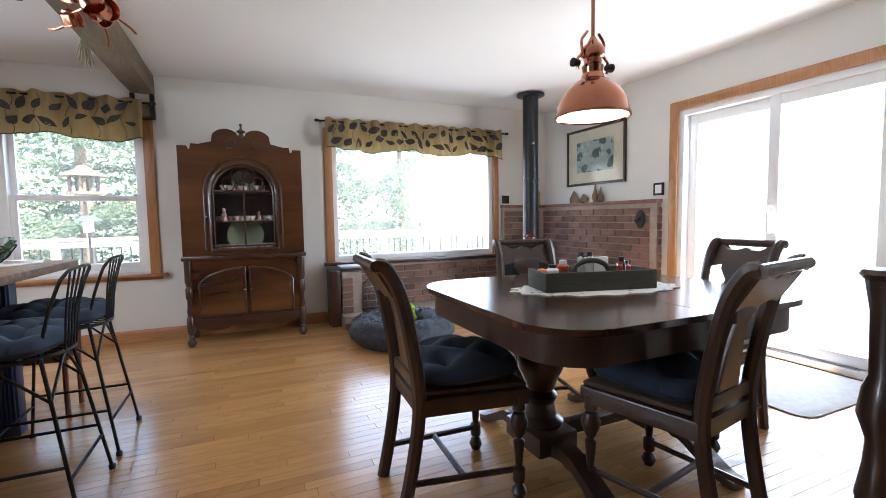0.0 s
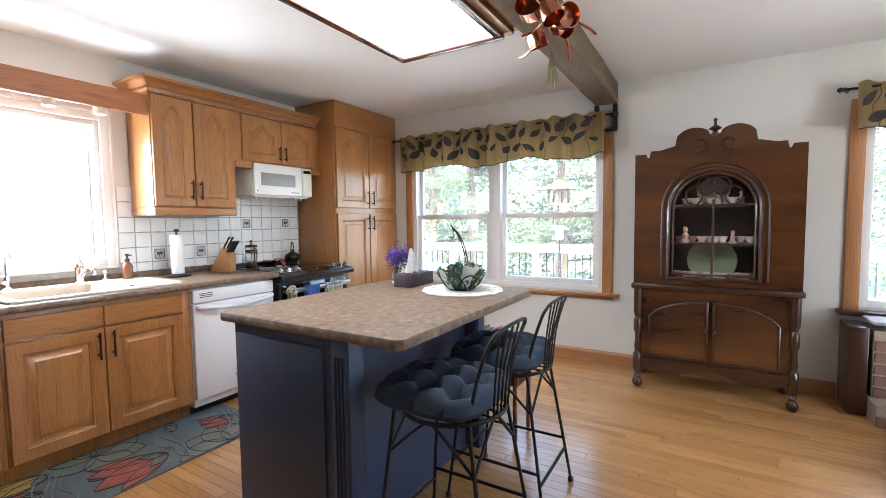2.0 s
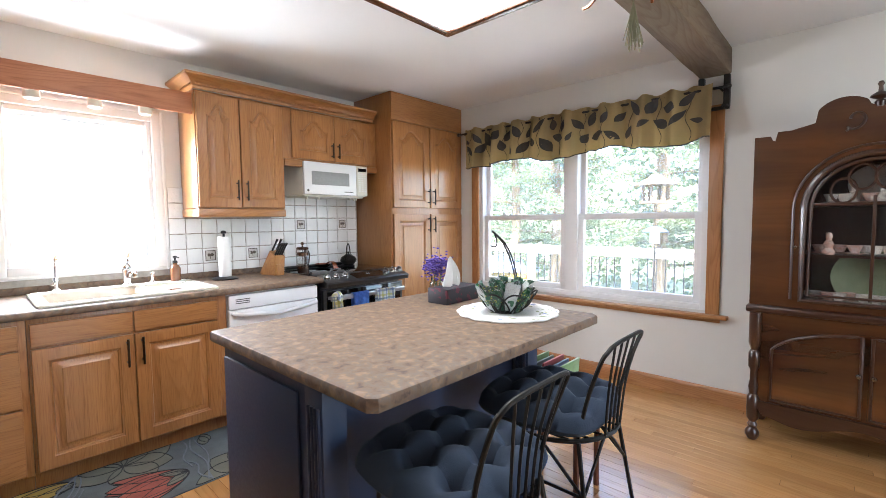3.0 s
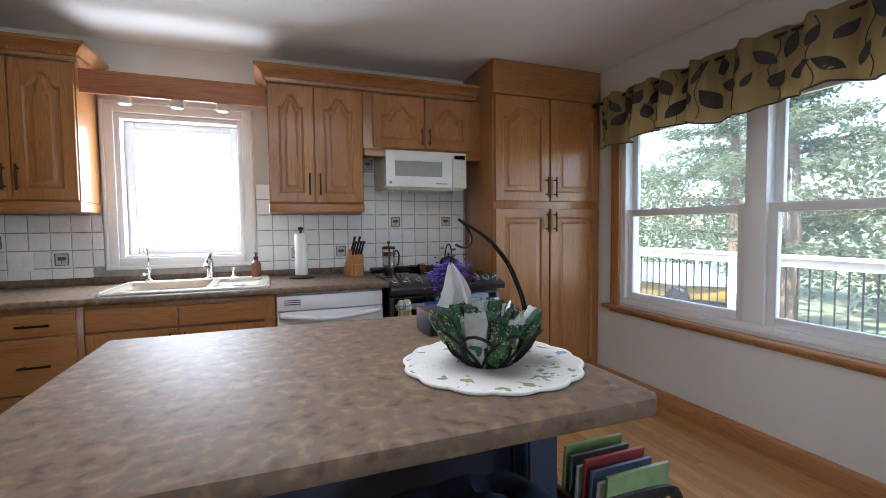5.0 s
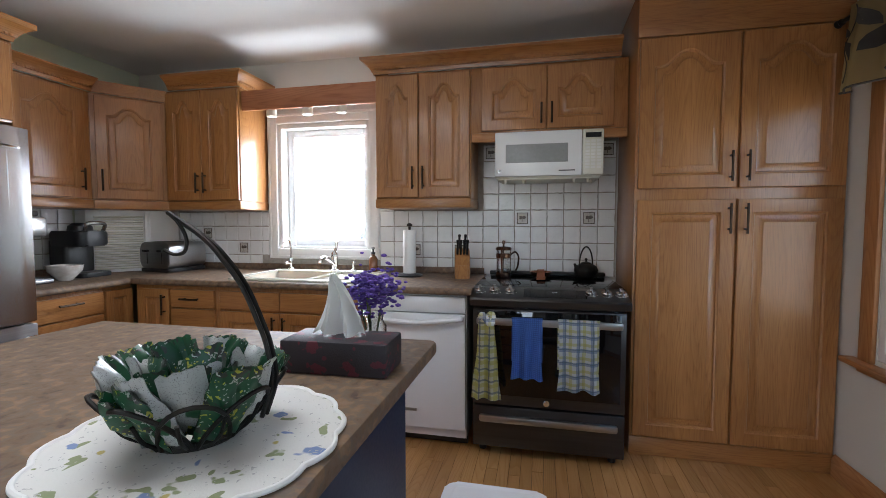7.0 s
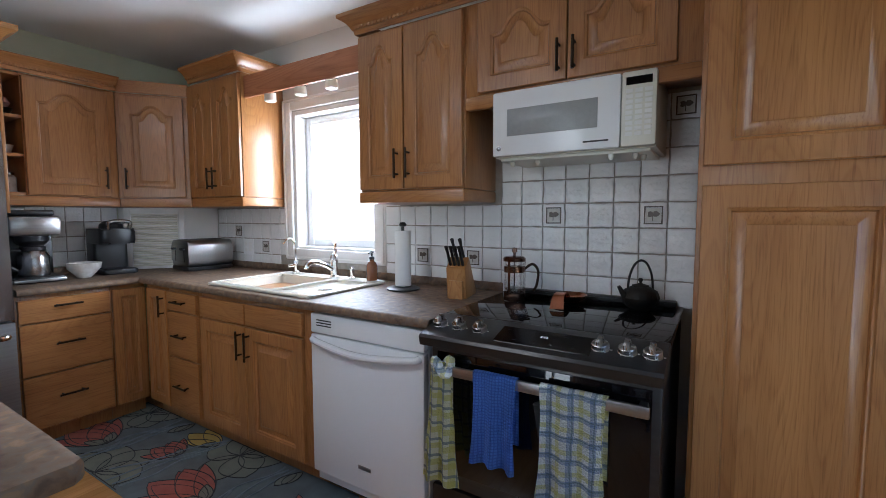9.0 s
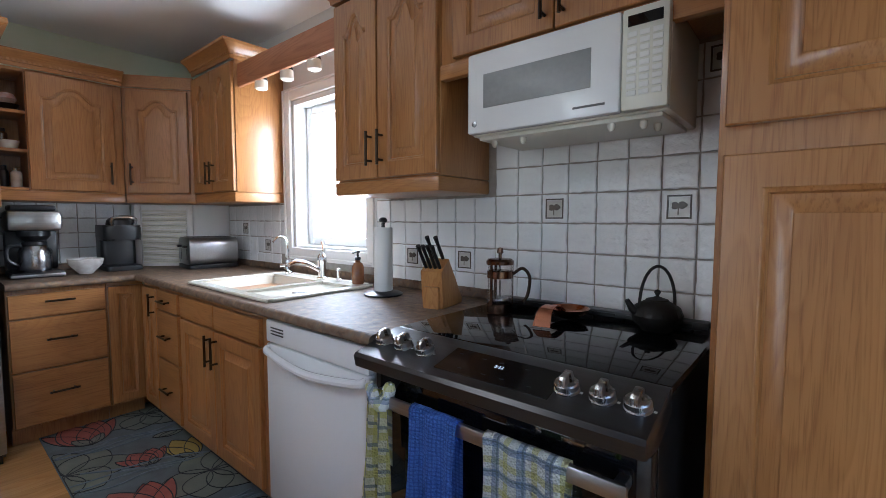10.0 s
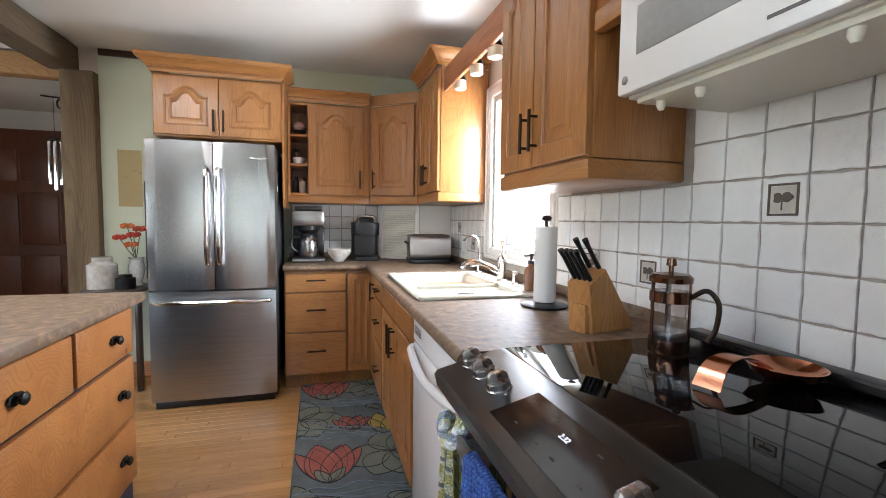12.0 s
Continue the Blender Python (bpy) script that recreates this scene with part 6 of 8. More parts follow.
part("bottle", lathe(bm_new(), [(0, 0.0), (0.10, 0.002), (0.12, 0.02), (0.12, 0.22), (0.10, 0.29), (0.045, 0.345), (0.03, 0.36), (0.03, 0.40), (0.036, 0.405), (0.036, 0.42), (0.026, 0.42), (0.024, 0.36), (0.092, 0.285), (0.112, 0.22), (0.112, 0.02), (0, 0.012)], n=32), CLEAR, cb)
part("stopper", lathe(bm_new(), [(0.022, 0.405), (0.026, 0.43), (0.026, 0.45), (0, 0.452)], n=16), mat("blue_cap", (0.25, 0.38, 0.5), None, 0.5), cb)
bm = slab(bm_new(), rounded(-0.45, 0.45, -0.40, 0.40, 0.09), 0.001, 0.008, "xy", 0.002)
solid("door_mat", bm, mat("pale_grey_mat", (0.50, 0.49, 0.47), (0.42, 0.41, 0.40), 0.95, 0, 25, bump=0.4), "pale grey mat inside the patio door", "mat", m=pose(2.98, 2.78, 0.0))
# turned pedestal at the end of the table wall
ps = thing("plant_pedestal", pose(1.60, 1.74, 0), "dark turned wooden pedestal stand", "stand")
part("top", lathe(bm_new(), [(0, 0.90), (0.065, 0.901), (0.075, 0.915), (0.065, 0.93), (0, 0.931)], n=28), WALNUT, ps)
part("column", lathe(bm_new(), [(0.09, 0.001), (0.10, 0.03), (0.05, 0.07), (0.04, 0.14), (0.06, 0.22), (0.045, 0.32), (0.04, 0.40), (0.065, 0.48), (0.055, 0.56), (0.04, 0.60), (0.045, 0.80), (0.06, 0.899)], n=24), WALNUT, ps)


# ---- bar stools at the island ----
def bar_stool(m, label):
    """Seat front towards -x, back towards +x."""
    s = thing("bar_stool", m, label, "stool", "bar stools")
    zs = 0.62
    ring = [(0.19 * math.cos(a), 0.20 * math.sin(a), zs) for a in [2 * math.pi * i / 28 for i in range(28)]]
    part("seat_ring", tube(bm_new(), ring, 0.008, 8, True), IRON, s)
    for k in range(-3, 4):
        y = k * 0.05
        x = 0.19 * math.sqrt(max(0, 1 - (y / 0.20) ** 2))
        part("seat_wire", tube(bm_new(), [(-x, y, zs), (x, y, zs)], 0.004, 6), IRON, s)
    feet = [(-0.225, -0.20), (-0.225, 0.20), (0.235, -0.205), (0.235, 0.205)]
    tops = [(-0.16, -0.15), (-0.16, 0.15), (0.14, -0.15), (0.14, 0.15)]
    for (fx, fy), (tx, ty) in zip(feet, tops):
        lg = part("leg", tube(bm_new(), [(fx, fy, 0.012), (tx, ty, zs)], 0.0072, 8), IRON, s)
        part("foot_cap", lathe(bm_new(), [(0, 0.001), (0.013, 0.002), (0.014, 0.018), (0.009, 0.026)], (fx, fy, 0), 10), BLACK, lg)
    def at(i, z):
        (fx, fy), (tx, ty) = feet[i], tops[i]
        t = z / zs
        return (fx + (tx - fx) * t, fy + (ty - fy) * t, z)
    for i, j, z in ((0, 1, 0.17), (2, 3, 0.17), (0, 2, 0.22), (1, 3, 0.22)):
        part("stretcher", tube(bm_new(), [at(i, z), at(j, z)], 0.007, 6), IRON, s)
    for i, j in ((0, 1), (0, 2), (1, 3), (2, 3)):
        a, b = Vector(at(i, 0.46)), Vector(at(j, 0.46))
        mid = (a + b) / 2 + Vector((0, 0, 0.14))
        part("brace", tube(bm_new(), curve_pts([a, a * 0.65 + b * 0.35 + Vector((0, 0, 0.11)), mid, a * 0.35 + b * 0.65 + Vector((0, 0, 0.11)), b], 4), 0.0055, 6), IRON, s)
    hoop = curve_pts([(0.13, -0.135, zs), (0.165, -0.148, zs + 0.14), (0.205, -0.150, zs + 0.26), (0.222, -0.140, zs + 0.295), (0.230, -0.105, zs + 0.312), (0.234, 0, zs + 0.317), (0.230, 0.105, zs + 0.312), (0.222, 0.140, zs + 0.295), (0.205, 0.150, zs + 0.26), (0.165, 0.148, zs + 0.14), (0.13, 0.135, zs)], 6)
    part("back_hoop", tube(bm_new(), hoop, 0.0066, 8), IRON, s)
    for k in range(-2, 3):
        y = k * 0.040
        part("back_rod", tube(bm_new(), curve_pts([(0.185, y * 0.75, zs), (0.20, y * 0.9, zs + 0.16), (0.232, y * 1.35, zs + 0.315 - 0.004 * abs(k) / 2)], 4), 0.0042, 6), IRON, s)
    return s


for i, y in enumerate((3.24, 3.77)):
    bar_stool(pose(-0.985, y, 0), "black iron bar stool with bent-rod back at the island")
    pad(pose(-1.025, y, 0.662, 0, 0, 4 * i), 0.44, 0.45, 0.13, T9, "navy tufted cushion on the bar stool", "stool cushions", 7 + i)

# ---- on the island ----
IZ = 0.9055
bm = bm_new()
o = [((0.205 + 0.010 * abs(math.sin(7 * a))) * math.cos(a), (0.205 + 0.010 * abs(math.sin(7 * a))) * math.sin(a)) for a in [2 * math.pi * i / 140 for i in range(140)]]
slab(bm, o, 0.0, 0.006, "xy", 0.002)
pm = thing("placemat", pose(-1.335, 3.955, IZ), "round scalloped quilted floral placemat on the island", "placemat")
part("cloth", bm, DOILY, pm)
part("binding", tube(bm_new(), [(x * 1.005, y * 1.005, 0.0048) for x, y in o], 0.0046, 8, True), PAPER, pm, "white scalloped binding")
bk = thing("wire_basket", pose(-1.335, 3.945, IZ + 0.0065), "black wire basket with tall hook holding snack packets", "basket")
def ringpts(r, z, n=36):
    return [(r * math.cos(2 * math.pi * i / n), r * math.sin(2 * math.pi * i / n), z) for i in range(n)]
for r, z, k in ((0.062, 0.005, 0.005), (0.068, 0.012, 0.004)):
    part("ring", tube(bm_new(), ringpts(r, z), k, 6, True), IRON, bk)
for i in range(12):
    a = 2 * math.pi * i / 12
    part("rib", tube(bm_new(), curve_pts([(0.062 * math.cos(a), 0.062 * math.sin(a), 0.005), (0.095 * math.cos(a), 0.095 * math.sin(a), 0.03), (0.112 * math.cos(a), 0.112 * math.sin(a), 0.06)], 4), 0.003, 6), IRON, bk)
for i in range(9):
    a0 = 2 * math.pi * i / 9
    pts = [((0.070 + 0.062 * math.sin(t)) * math.cos(a0 + (t - 1.57) * 0.42), (0.070 + 0.062 * math.sin(t)) * math.sin(a0 + (t - 1.57) * 0.42), 0.008 + 0.082 * math.sin(t)) for t in [math.pi * k / 12 for k in range(13)]]
    part("loop", tube(bm_new(), pts, 0.0036, 6), IRON, bk)
for dy in (-0.006, 0.006):
    hk = curve_pts([(-0.02 + dy, 0.105, 0.03), (-0.025 + dy, 0.120, 0.085), (-0.025 + dy, 0.113, 0.137), (-0.025 + dy, 0.097, 0.179), (-0.025 + dy, 0.072, 0.23), (-0.025 + dy, 0.04, 0.271), (-0.025 + dy * 0.6, 0.004, 0.305), (-0.025, -0.066, 0.347)], 5)
    part("hook_arm", tube(bm_new(), hk, 0.0038, 6), IRON, bk)
part("hook", tube(bm_new(), curve_pts([(-0.025, -0.066, 0.347), (-0.025, -0.046, 0.330), (-0.025, -0.032, 0.305), (-0.025, -0.036, 0.284), (-0.025, -0.056, 0.279), (-0.025, -0.075, 0.286)], 5), 0.003, 6), IRON, bk)
rnd = random.Random(3)
for i in range(34):
    a = 2 * math.pi * i / 15 + (0.2 if i >= 15 else 0) + rnd.uniform(-0.14, 0.14)
    r = 0.062 if i < 15 else 0.034
    bm = bm_new()
    w, h = rnd.uniform(0.020, 0.030), rnd.uniform(0.110, 0.138)
    nx, nz = 8, 10
    vs = {}
    for sd in (1, -1):
        for p in range(nx + 1):
            for q in range(nz + 1):
                u, v = p / nx * 2 - 1, q / nz
                th = 0.013 * (1 - u * u) * math.sin(math.pi * v) ** 0.6 + 0.0008
                wob = 0.009 * noise.noise(Vector((u * 1.6, v * 3, i))) + 0.004 * noise.noise(Vector((u * 5, v * 9, i)))
                vs[sd, p, q] = bm.verts.new((u * w, sd * th + wob, v * h + (0.003 if (p % 2 and q in (0, nz)) else 0)))
        for p in range(nx):
            for q in range(nz):
                f = [vs[sd, p, q], vs[sd, p + 1, q], vs[sd, p + 1, q + 1], vs[sd, p, q + 1]]
                bm.faces.new(f if sd > 0 else f[::-1])
    solid("snack_packet", bm, SILVER if i % 3 == 1 else FOIL, "green and silver foil snack packet in the wire basket", "packet", "packets in the basket", m=pose(-1.335, 3.945, IZ + 0.016) @ pose(r * math.cos(a), r * math.sin(a), 0.0 if i < 15 else 0.006, 0, 0, math.degrees(a) + 90) @ pose(0, 0, 0, rnd.uniform(22, 36) if i < 15 else rnd.uniform(4, 26), rnd.uniform(-24, 24), 0))

tx = thing("tissue_box", pose(-1.70, 4.02, IZ, 0, 0, 92), "dark woven tissue box with a white tissue standing up", "tissue box")
part("box", box(bm_new(), -0.125, 0.125, -0.062, 0.062, 0, 0.075, 0.005), blotch("dark_weave", (0.022, 0.018, 0.024), [((0.10, 0.012, 0.025), 22, 0.34)], rough=0.6), tx)
bm = bm_new()
rows = []
for j in range(9):
    t = j / 8
    w = 0.060 * (1 - t) ** 0.8 + 0.006
    rows.append([bm.verts.new((-0.01 + (i / 14 - 0.5) * 2 * w - 0.045 * t * t + 0.03 * t, 0.022 * math.sin(i * 1.1 + t * 2) * (1 - t * 0.7), 0.076 + 0.14 * t + 0.006 * math.sin(i * 1.7))) for i in range(15)])
for a, b in zip(rows, rows[1:]):
    for i in range(14):
        bm.faces.new([a[i], a[i + 1], b[i + 1], b[i]])
bmesh.ops.solidify(bm, geom=bm.faces[:], thickness=0.002)
part("tissue", bm, PAPER, tx, "white paper tissue")
va = thing("flower_jar", pose(-1.835, 4.04, IZ), "small glass jar of purple lilac flowers on the island", "vase")
part("jar", lathe(bm_new(), [(0, 0), (0.035, 0.001), (0.038, 0.02), (0.038, 0.07), (0.028, 0.085), (0.031, 0.10), (0.028, 0.10), (0.025, 0.085), (0.034, 0.068), (0.034, 0.02), (0, 0.006)], n=22), CLEAR, va)
PURP = mat("lilac_petal", (0.085, 0.045, 0.30), (0.14, 0.075, 0.36), 0.8, 0, 30, bump=0.1, per_piece=0.35)
for k in range(5):
    a = k * 1.25
    part("stem", tube(bm_new(), [(0.006 * math.cos(a), 0.006 * math.sin(a), 0.01), (0.035 * math.cos(a), 0.035 * math.sin(a), 0.15)], 0.0025, 5), GREEN, va)
    bm = bm_new()
    for q in range(80):
        p = Vector((0.036 * math.cos(a), 0.036 * math.sin(a), 0.165)) + Vector((rnd.gauss(0, 0.022), rnd.gauss(0, 0.022), rnd.gauss(0, 0.028)))
        bmesh.ops.create_icosphere(bm, subdivisions=1, radius=rnd.uniform(0.005, 0.009), matrix=Matrix.Translation(p) @ Matrix.Diagonal((1, 1, 0.6, 1)))
    part("blossom", bm, PURP, va, "cluster of purple petals")

# ---- sink and taps ----
sk = thing("kitchen_sink", pose(0, 0, 0), "white enamel drop-in sink with a shallow draining side", "sink")
bm = bm_new()
SX0, SX1, SY0, SY1 = -3.66, -3.10, 2.60, 3.42
z0, z1 = 0.9005, 0.914
for a in ((SX0, SX1, SY0, SY0 + 0.045), (SX0, SX1, SY1 - 0.045, SY1), (SX1 - 0.045, SX1, SY0 + 0.045, SY1 - 0.045), (SX0, SX0 + 0.10, SY0 + 0.045, SY1 - 0.045), (SX0 + 0.10, SX1 - 0.045, 3.09, 3.13)):
    box(bm, *a, z0, z1)
bmesh.ops.remove_doubles(bm, verts=bm.verts, dist=0.0003)
part("rim", bm, SINKM, sk)
part("rim_edge", tube(bm_new(), [(x, y, 0.908) for x, y in rounded(SX0, SX1, SY0, SY1, 0.04)], 0.0085, 8, True), SINKM, sk)
for y0, y1, zb in ((SY0 + 0.045, 3.09, 0.74), (3.13, SY1 - 0.045, 0.889)):
    bm = bm_new()
    x0, x1 = SX0 + 0.10, SX1 - 0.045
    t = [bm.verts.new((x, y, 0.9005)) for x, y in rounded(x0, x1, y0, y1, 0.04)]
    b = [bm.verts.new((x, y, zb)) for x, y in rounded(x0 + 0.02, x1 - 0.02, y0 + 0.02, y1 - 0.02, 0.04)]
    for i in range(len(t)):
        j = (i + 1) % len(t)
        bm.faces.new([t[i], t[j], b[j], b[i]])
    bm.faces.new(b)
    bw = part("bowl", bm, SINKM, sk)
    part("drain", lathe(bm_new(), [(0.04, 0.0), (0.04, 0.003), (0.02, 0.001), (0, 0.001)], ((x0 + x1) / 2, (y0 + y1) / 2, zb + 0.001), 20), CHROME, bw)
fa = thing("kitchen_tap", pose(-3.61, 3.06, 0.9145), "chrome kitchen mixer tap with a lever handle", "tap")
part("base", lathe(bm_new(), [(0, 0), (0.03, 0.001), (0.03, 0.008), (0.022, 0.014), (0.022, 0.09), (0.026, 0.10), (0.024, 0.125), (0.012, 0.14), (0, 0.142)], n=20), CHROME, fa)
part("spout", tube(bm_new(), curve_pts([(0.015, 0, 0.05), (0.08, 0, 0.085), (0.15, 0, 0.105), (0.20, 0, 0.095), (0.215, 0, 0.07)], 6), 0.013, 10), CHROME, fa)
part("lever", tube(bm_new(), curve_pts([(0, 0, 0.135), (-0.005, 0.01, 0.165), (0.01, 0.02, 0.21)], 5), 0.010, 8), CHROME, fa)
ft = thing("filter_tap", pose(-3.61, 2.72, 0.9145), "slim chrome filtered-water tap with curved spout", "tap")
part("base", lathe(bm_new(), [(0, 0), (0.022, 0.001), (0.022, 0.012), (0.012, 0.02), (0.012, 0.06), (0.018, 0.065), (0.016, 0.085), (0, 0.09)], n=16), CHROME, ft)
part("spout", tube(bm_new(), curve_pts([(0, 0, 0.08), (0, 0, 0.16), (0.02, 0, 0.215), (0.06, 0, 0.222), (0.095, 0, 0.195)], 6), 0.006, 8), CHROME, ft)
part("lever", tube(bm_new(), [(0, 0, 0.055), (0.045, -0.02, 0.05)], 0.009, 8), CHROME, ft)
solid("soap_pump", lathe(bm_new(), [(0, 0), (0.02, 0.001), (0.02, 0.01), (0.010, 0.016), (0.010, 0.055), (0.016, 0.058), (0.012, 0.07), (0, 0.072)], n=16), CHROME, "short chrome soap pump on the sink", "soap pump", m=pose(-3.615, 3.20, 0.9145))
so = thing("soap_bottle", pose(-3.63, 3.34, 0.9145), "amber soap bottle with black pump", "bottle")
part("bottle", lathe(bm_new(), [(0, 0), (0.03, 0.001), (0.032, 0.01), (0.032, 0.085), (0.022, 0.105), (0.013, 0.11), (0.013, 0.12)], n=20), mat("amber_glass", (0.22, 0.085, 0.035), (0.16, 0.055, 0.02), 0.15, 0, 6, coat=0.5), so)
bm = lathe(bm_new(), [(0.015, 0.121), (0.015, 0.135), (0.006, 0.138), (0.006, 0.155), (0.012, 0.158), (0.012, 0.168), (0, 0.17)], n=14)
tube(bm, [(0, 0, 0.163), (0.038, 0.01, 0.158)], 0.005, 6)
part("pump", bm, BLACK, so)

# ---- along the worktop ----
CT = 0.9005
pt = thing("paper_towel_holder", pose(-3.54, 3.63, CT), "white paper towel roll on a black upright holder", "paper towel")
part("base", lathe(bm_new(), [(0, 0), (0.085, 0.001), (0.088, 0.008), (0.07, 0.016), (0, 0.017)], n=30), BLACK, pt)
part("post", tube(bm_new(), [(0, 0, 0.01), (0, 0, 0.33)], 0.008, 8), BLACK, pt)
part("knob", lathe(bm_new(), [(0, 0.325), (0.016, 0.328), (0.02, 0.338), (0.012, 0.348), (0, 0.35)], n=16), BLACK, pt)
part("roll", lathe(bm_new(), [(0.02, 0.02), (0.040, 0.021), (0.042, 0.024), (0.042, 0.302), (0.040, 0.305), (0.02, 0.305)], n=32), PAPER, pt)
kb = thing("knife_block", pose(-3.53, 3.982, CT, 0, 0, -78), "slanted wooden knife block with black-handled knives", "knife block")
o = [(0.105, 0), (0.115, 0.02), (-0.03, 0.225), (-0.105, 0.17), (-0.085, 0.0)]
part("block", slab(bm_new(), [(-a, b) for a, b in o], -0.055, 0.055, "yz", 0.005), BLOCKWOOD, kb)
part("front_lip", slab(bm_new(), [(-0.065, 0.0), (0.105, 0.0), (0.108, 0.10), (0.03, 0.105)], -0.04, 0.04, "yz", 0.004), BLOCKWOOD, kb)
for i, (x, k) in enumerate(((-0.035, 0.0), (-0.012, 0.0), (0.012, 0.0), (0.036, 0.0), (-0.022, 0.05), (0.022, 0.05))):
    p = Vector((x, 0.085 - k * 1.1, 0.188 + k * 0.75))
    d = Vector((0.0, 0.58, 0.81))
    bm = tube(bm_new(), [p - d * 0.02, p + d * 0.03, p + d * 0.09, p + d * 0.125], [0.008, 0.009, 0.008, 0.011], 8)
    part("knife_handle", bm, BLACK, kb)
DCOP = mat("dark_copper", (0.19, 0.105, 0.072), (0.14, 0.078, 0.052), 0.2, 1, 8, bump=0.02)
fp = thing("french_press", pose(-3.545, 4.245, 0.9065, 0, 0, 120), "glass and bronze french press coffee maker", "french press")
part("beaker", lathe(bm_new(), [(0.044, 0.014), (0.044, 0.02), (0.044, 0.175), (0.0425, 0.175), (0.0425, 0.014)], n=28), PANE, fp)
part("base", lathe(bm_new(), [(0, 0), (0.046, 0.001), (0.047, 0.006), (0.047, 0.035), (0.0455, 0.035), (0.0455, 0.008), (0, 0.007)], n=28), DCOP, fp)
part("band", lathe(bm_new(), [(0.0455, 0.125), (0.047, 0.126), (0.047, 0.15), (0.0455, 0.151)], n=28), DCOP, fp)
part("lid", lathe(bm_new(), [(0.049, 0.174), (0.050, 0.186), (0.042, 0.194), (0.006, 0.198), (0.006, 0.212), (0.012, 0.215), (0.010, 0.232), (0, 0.235)], n=28), DCOP, fp)
part("plunger", tube(bm_new(), [(0, 0, 0.19), (0, 0, 0.05)], 0.003, 6), STEEL, fp)
part("filter", lathe(bm_new(), [(0, 0.045), (0.039, 0.046), (0.039, 0.054), (0, 0.055)], n=24), STEEL, fp)
for k in range(3):
    a = 2 * math.pi * k / 3 + 0.4
    part("upright", box(bm_new(), -0.005, 0.005, 0.0455, 0.048, 0.03, 0.18), DCOP, fp).matrix_basis = pose(0, 0, 0, 0, 0, math.degrees(a))
part("handle", tube(bm_new(), curve_pts([(0.046, 0, 0.14), (0.08, 0, 0.16), (0.105, 0, 0.13), (0.10, 0, 0.07), (0.085, 0, 0.04)], 6), 0.006, 8), BRONZE, fp)
sr = thing("copper_spoon_rest", pose(-3.555, 4.457, 0.9065, 0, 0, 14), "hammered copper ladle resting on the cooktop", "spoon")
part("bowl", lathe(bm_new(), [(0, 0.002), (0.03, 0.004), (0.052, 0.016), (0.06, 0.030), (0.057, 0.031), (0.048, 0.019), (0.028, 0.008), (0, 0.006)], (-0.05, 0.03, 0), 28), COPPER, sr)
bm = bm_new()
hp = curve_pts([(-0.005, 0.02, 0.028), (0.03, 0.01, 0.045), (0.065, 0.0, 0.052), (0.098, -0.008, 0.04), (0.118, -0.012, 0.004)], 6)
for i in range(len(hp) - 1):
    a, b = hp[i], hp[i + 1]
    wa, wb = 0.010 + 0.014 * i / len(hp), 0.010 + 0.014 * (i + 1) / len(hp)
    q = [bm.verts.new(v) for v in (a + Vector((0, wa, 0)), b + Vector((0, wb, 0)), b - Vector((0, wb, 0)), a - Vector((0, wa, 0)))]
    bm.faces.new(q)
bmesh.ops.remove_doubles(bm, verts=bm.verts, dist=0.0004)
bmesh.ops.solidify(bm, geom=bm.faces[:], thickness=0.003)
part("handle", bm, COPPER, sr)
tk = thing("cast_iron_teapot", pose(-3.63, 4.752, 0.9065, 0, 0, 305), "black cast-iron teapot with hoop handle on the cooktop", "teapot")
bm = lathe(bm_new(), [(0, 0), (0.055, 0.001), (0.062, 0.008), (0.088, 0.04), (0.092, 0.062), (0.08, 0.092), (0.045, 0.115), (0.038, 0.117)], n=36)
for v in bm.verts:
    if 0.015 < v.co.z < 0.10:
        a = math.atan2(v.co.y, v.co.x)
        v.co *= 1 + 0.022 * math.cos(a * 18) * (1 if int(v.co.z * 60) % 2 else -1)
part("pot", bm, IRON, tk)
part("lid", lathe(bm_new(), [(0.042, 0.117), (0.04, 0.122), (0.015, 0.13), (0.006, 0.134), (0.008, 0.142), (0.013, 0.15), (0.008, 0.158), (0, 0.16)], n=24), IRON, tk)
part("spout", tube(bm_new(), [(0.06, 0, 0.055), (0.095, 0, 0.085), (0.115, 0, 0.118)], [0.020, 0.014, 0.009], 10), IRON, tk)
part("handle", tube(bm_new(), [(0.066 * math.cos(t), 0, 0.10 + 0.150 * math.sin(t)) for t in [math.pi * i / 24 for i in range(25)]], 0.006, 8), IRON, tk)

for o in tk.children:
    o.data.transform(Matrix.Scale(0.78, 4))
for o in sr.children:
    o.data.transform(Matrix.Scale(1.15, 4))
for o in kb.children:
    o.data.transform(Matrix.Scale(0.84, 4))
to = thing("toaster", pose(-3.53, 1.80, CT, 0, 0, 84), "brushed steel four-slot toaster with black base", "toaster")
part("base", slab(bm_new(), rounded(-0.145, 0.145, -0.16, 0.16, 0.03), 0.002, 0.028, "xy", 0.005), BLACK, to)
bm = slab(bm_new(), rounded(-0.14, 0.14, -0.005, 0.185, 0.045, 8), -0.155, 0.155, "xz", 0.008)
for v in bm.verts:
    v.co.z = max(v.co.z, 0.0) + 0.029 * 1.0
part("body", bm, STEEL_H, to)
for k in range(4):
    part("slot", box(bm_new(), -0.105 + 0.055 * k, -0.082 + 0.055 * k, -0.125, 0.125, 0.2135, 0.2155), BLACK, to)
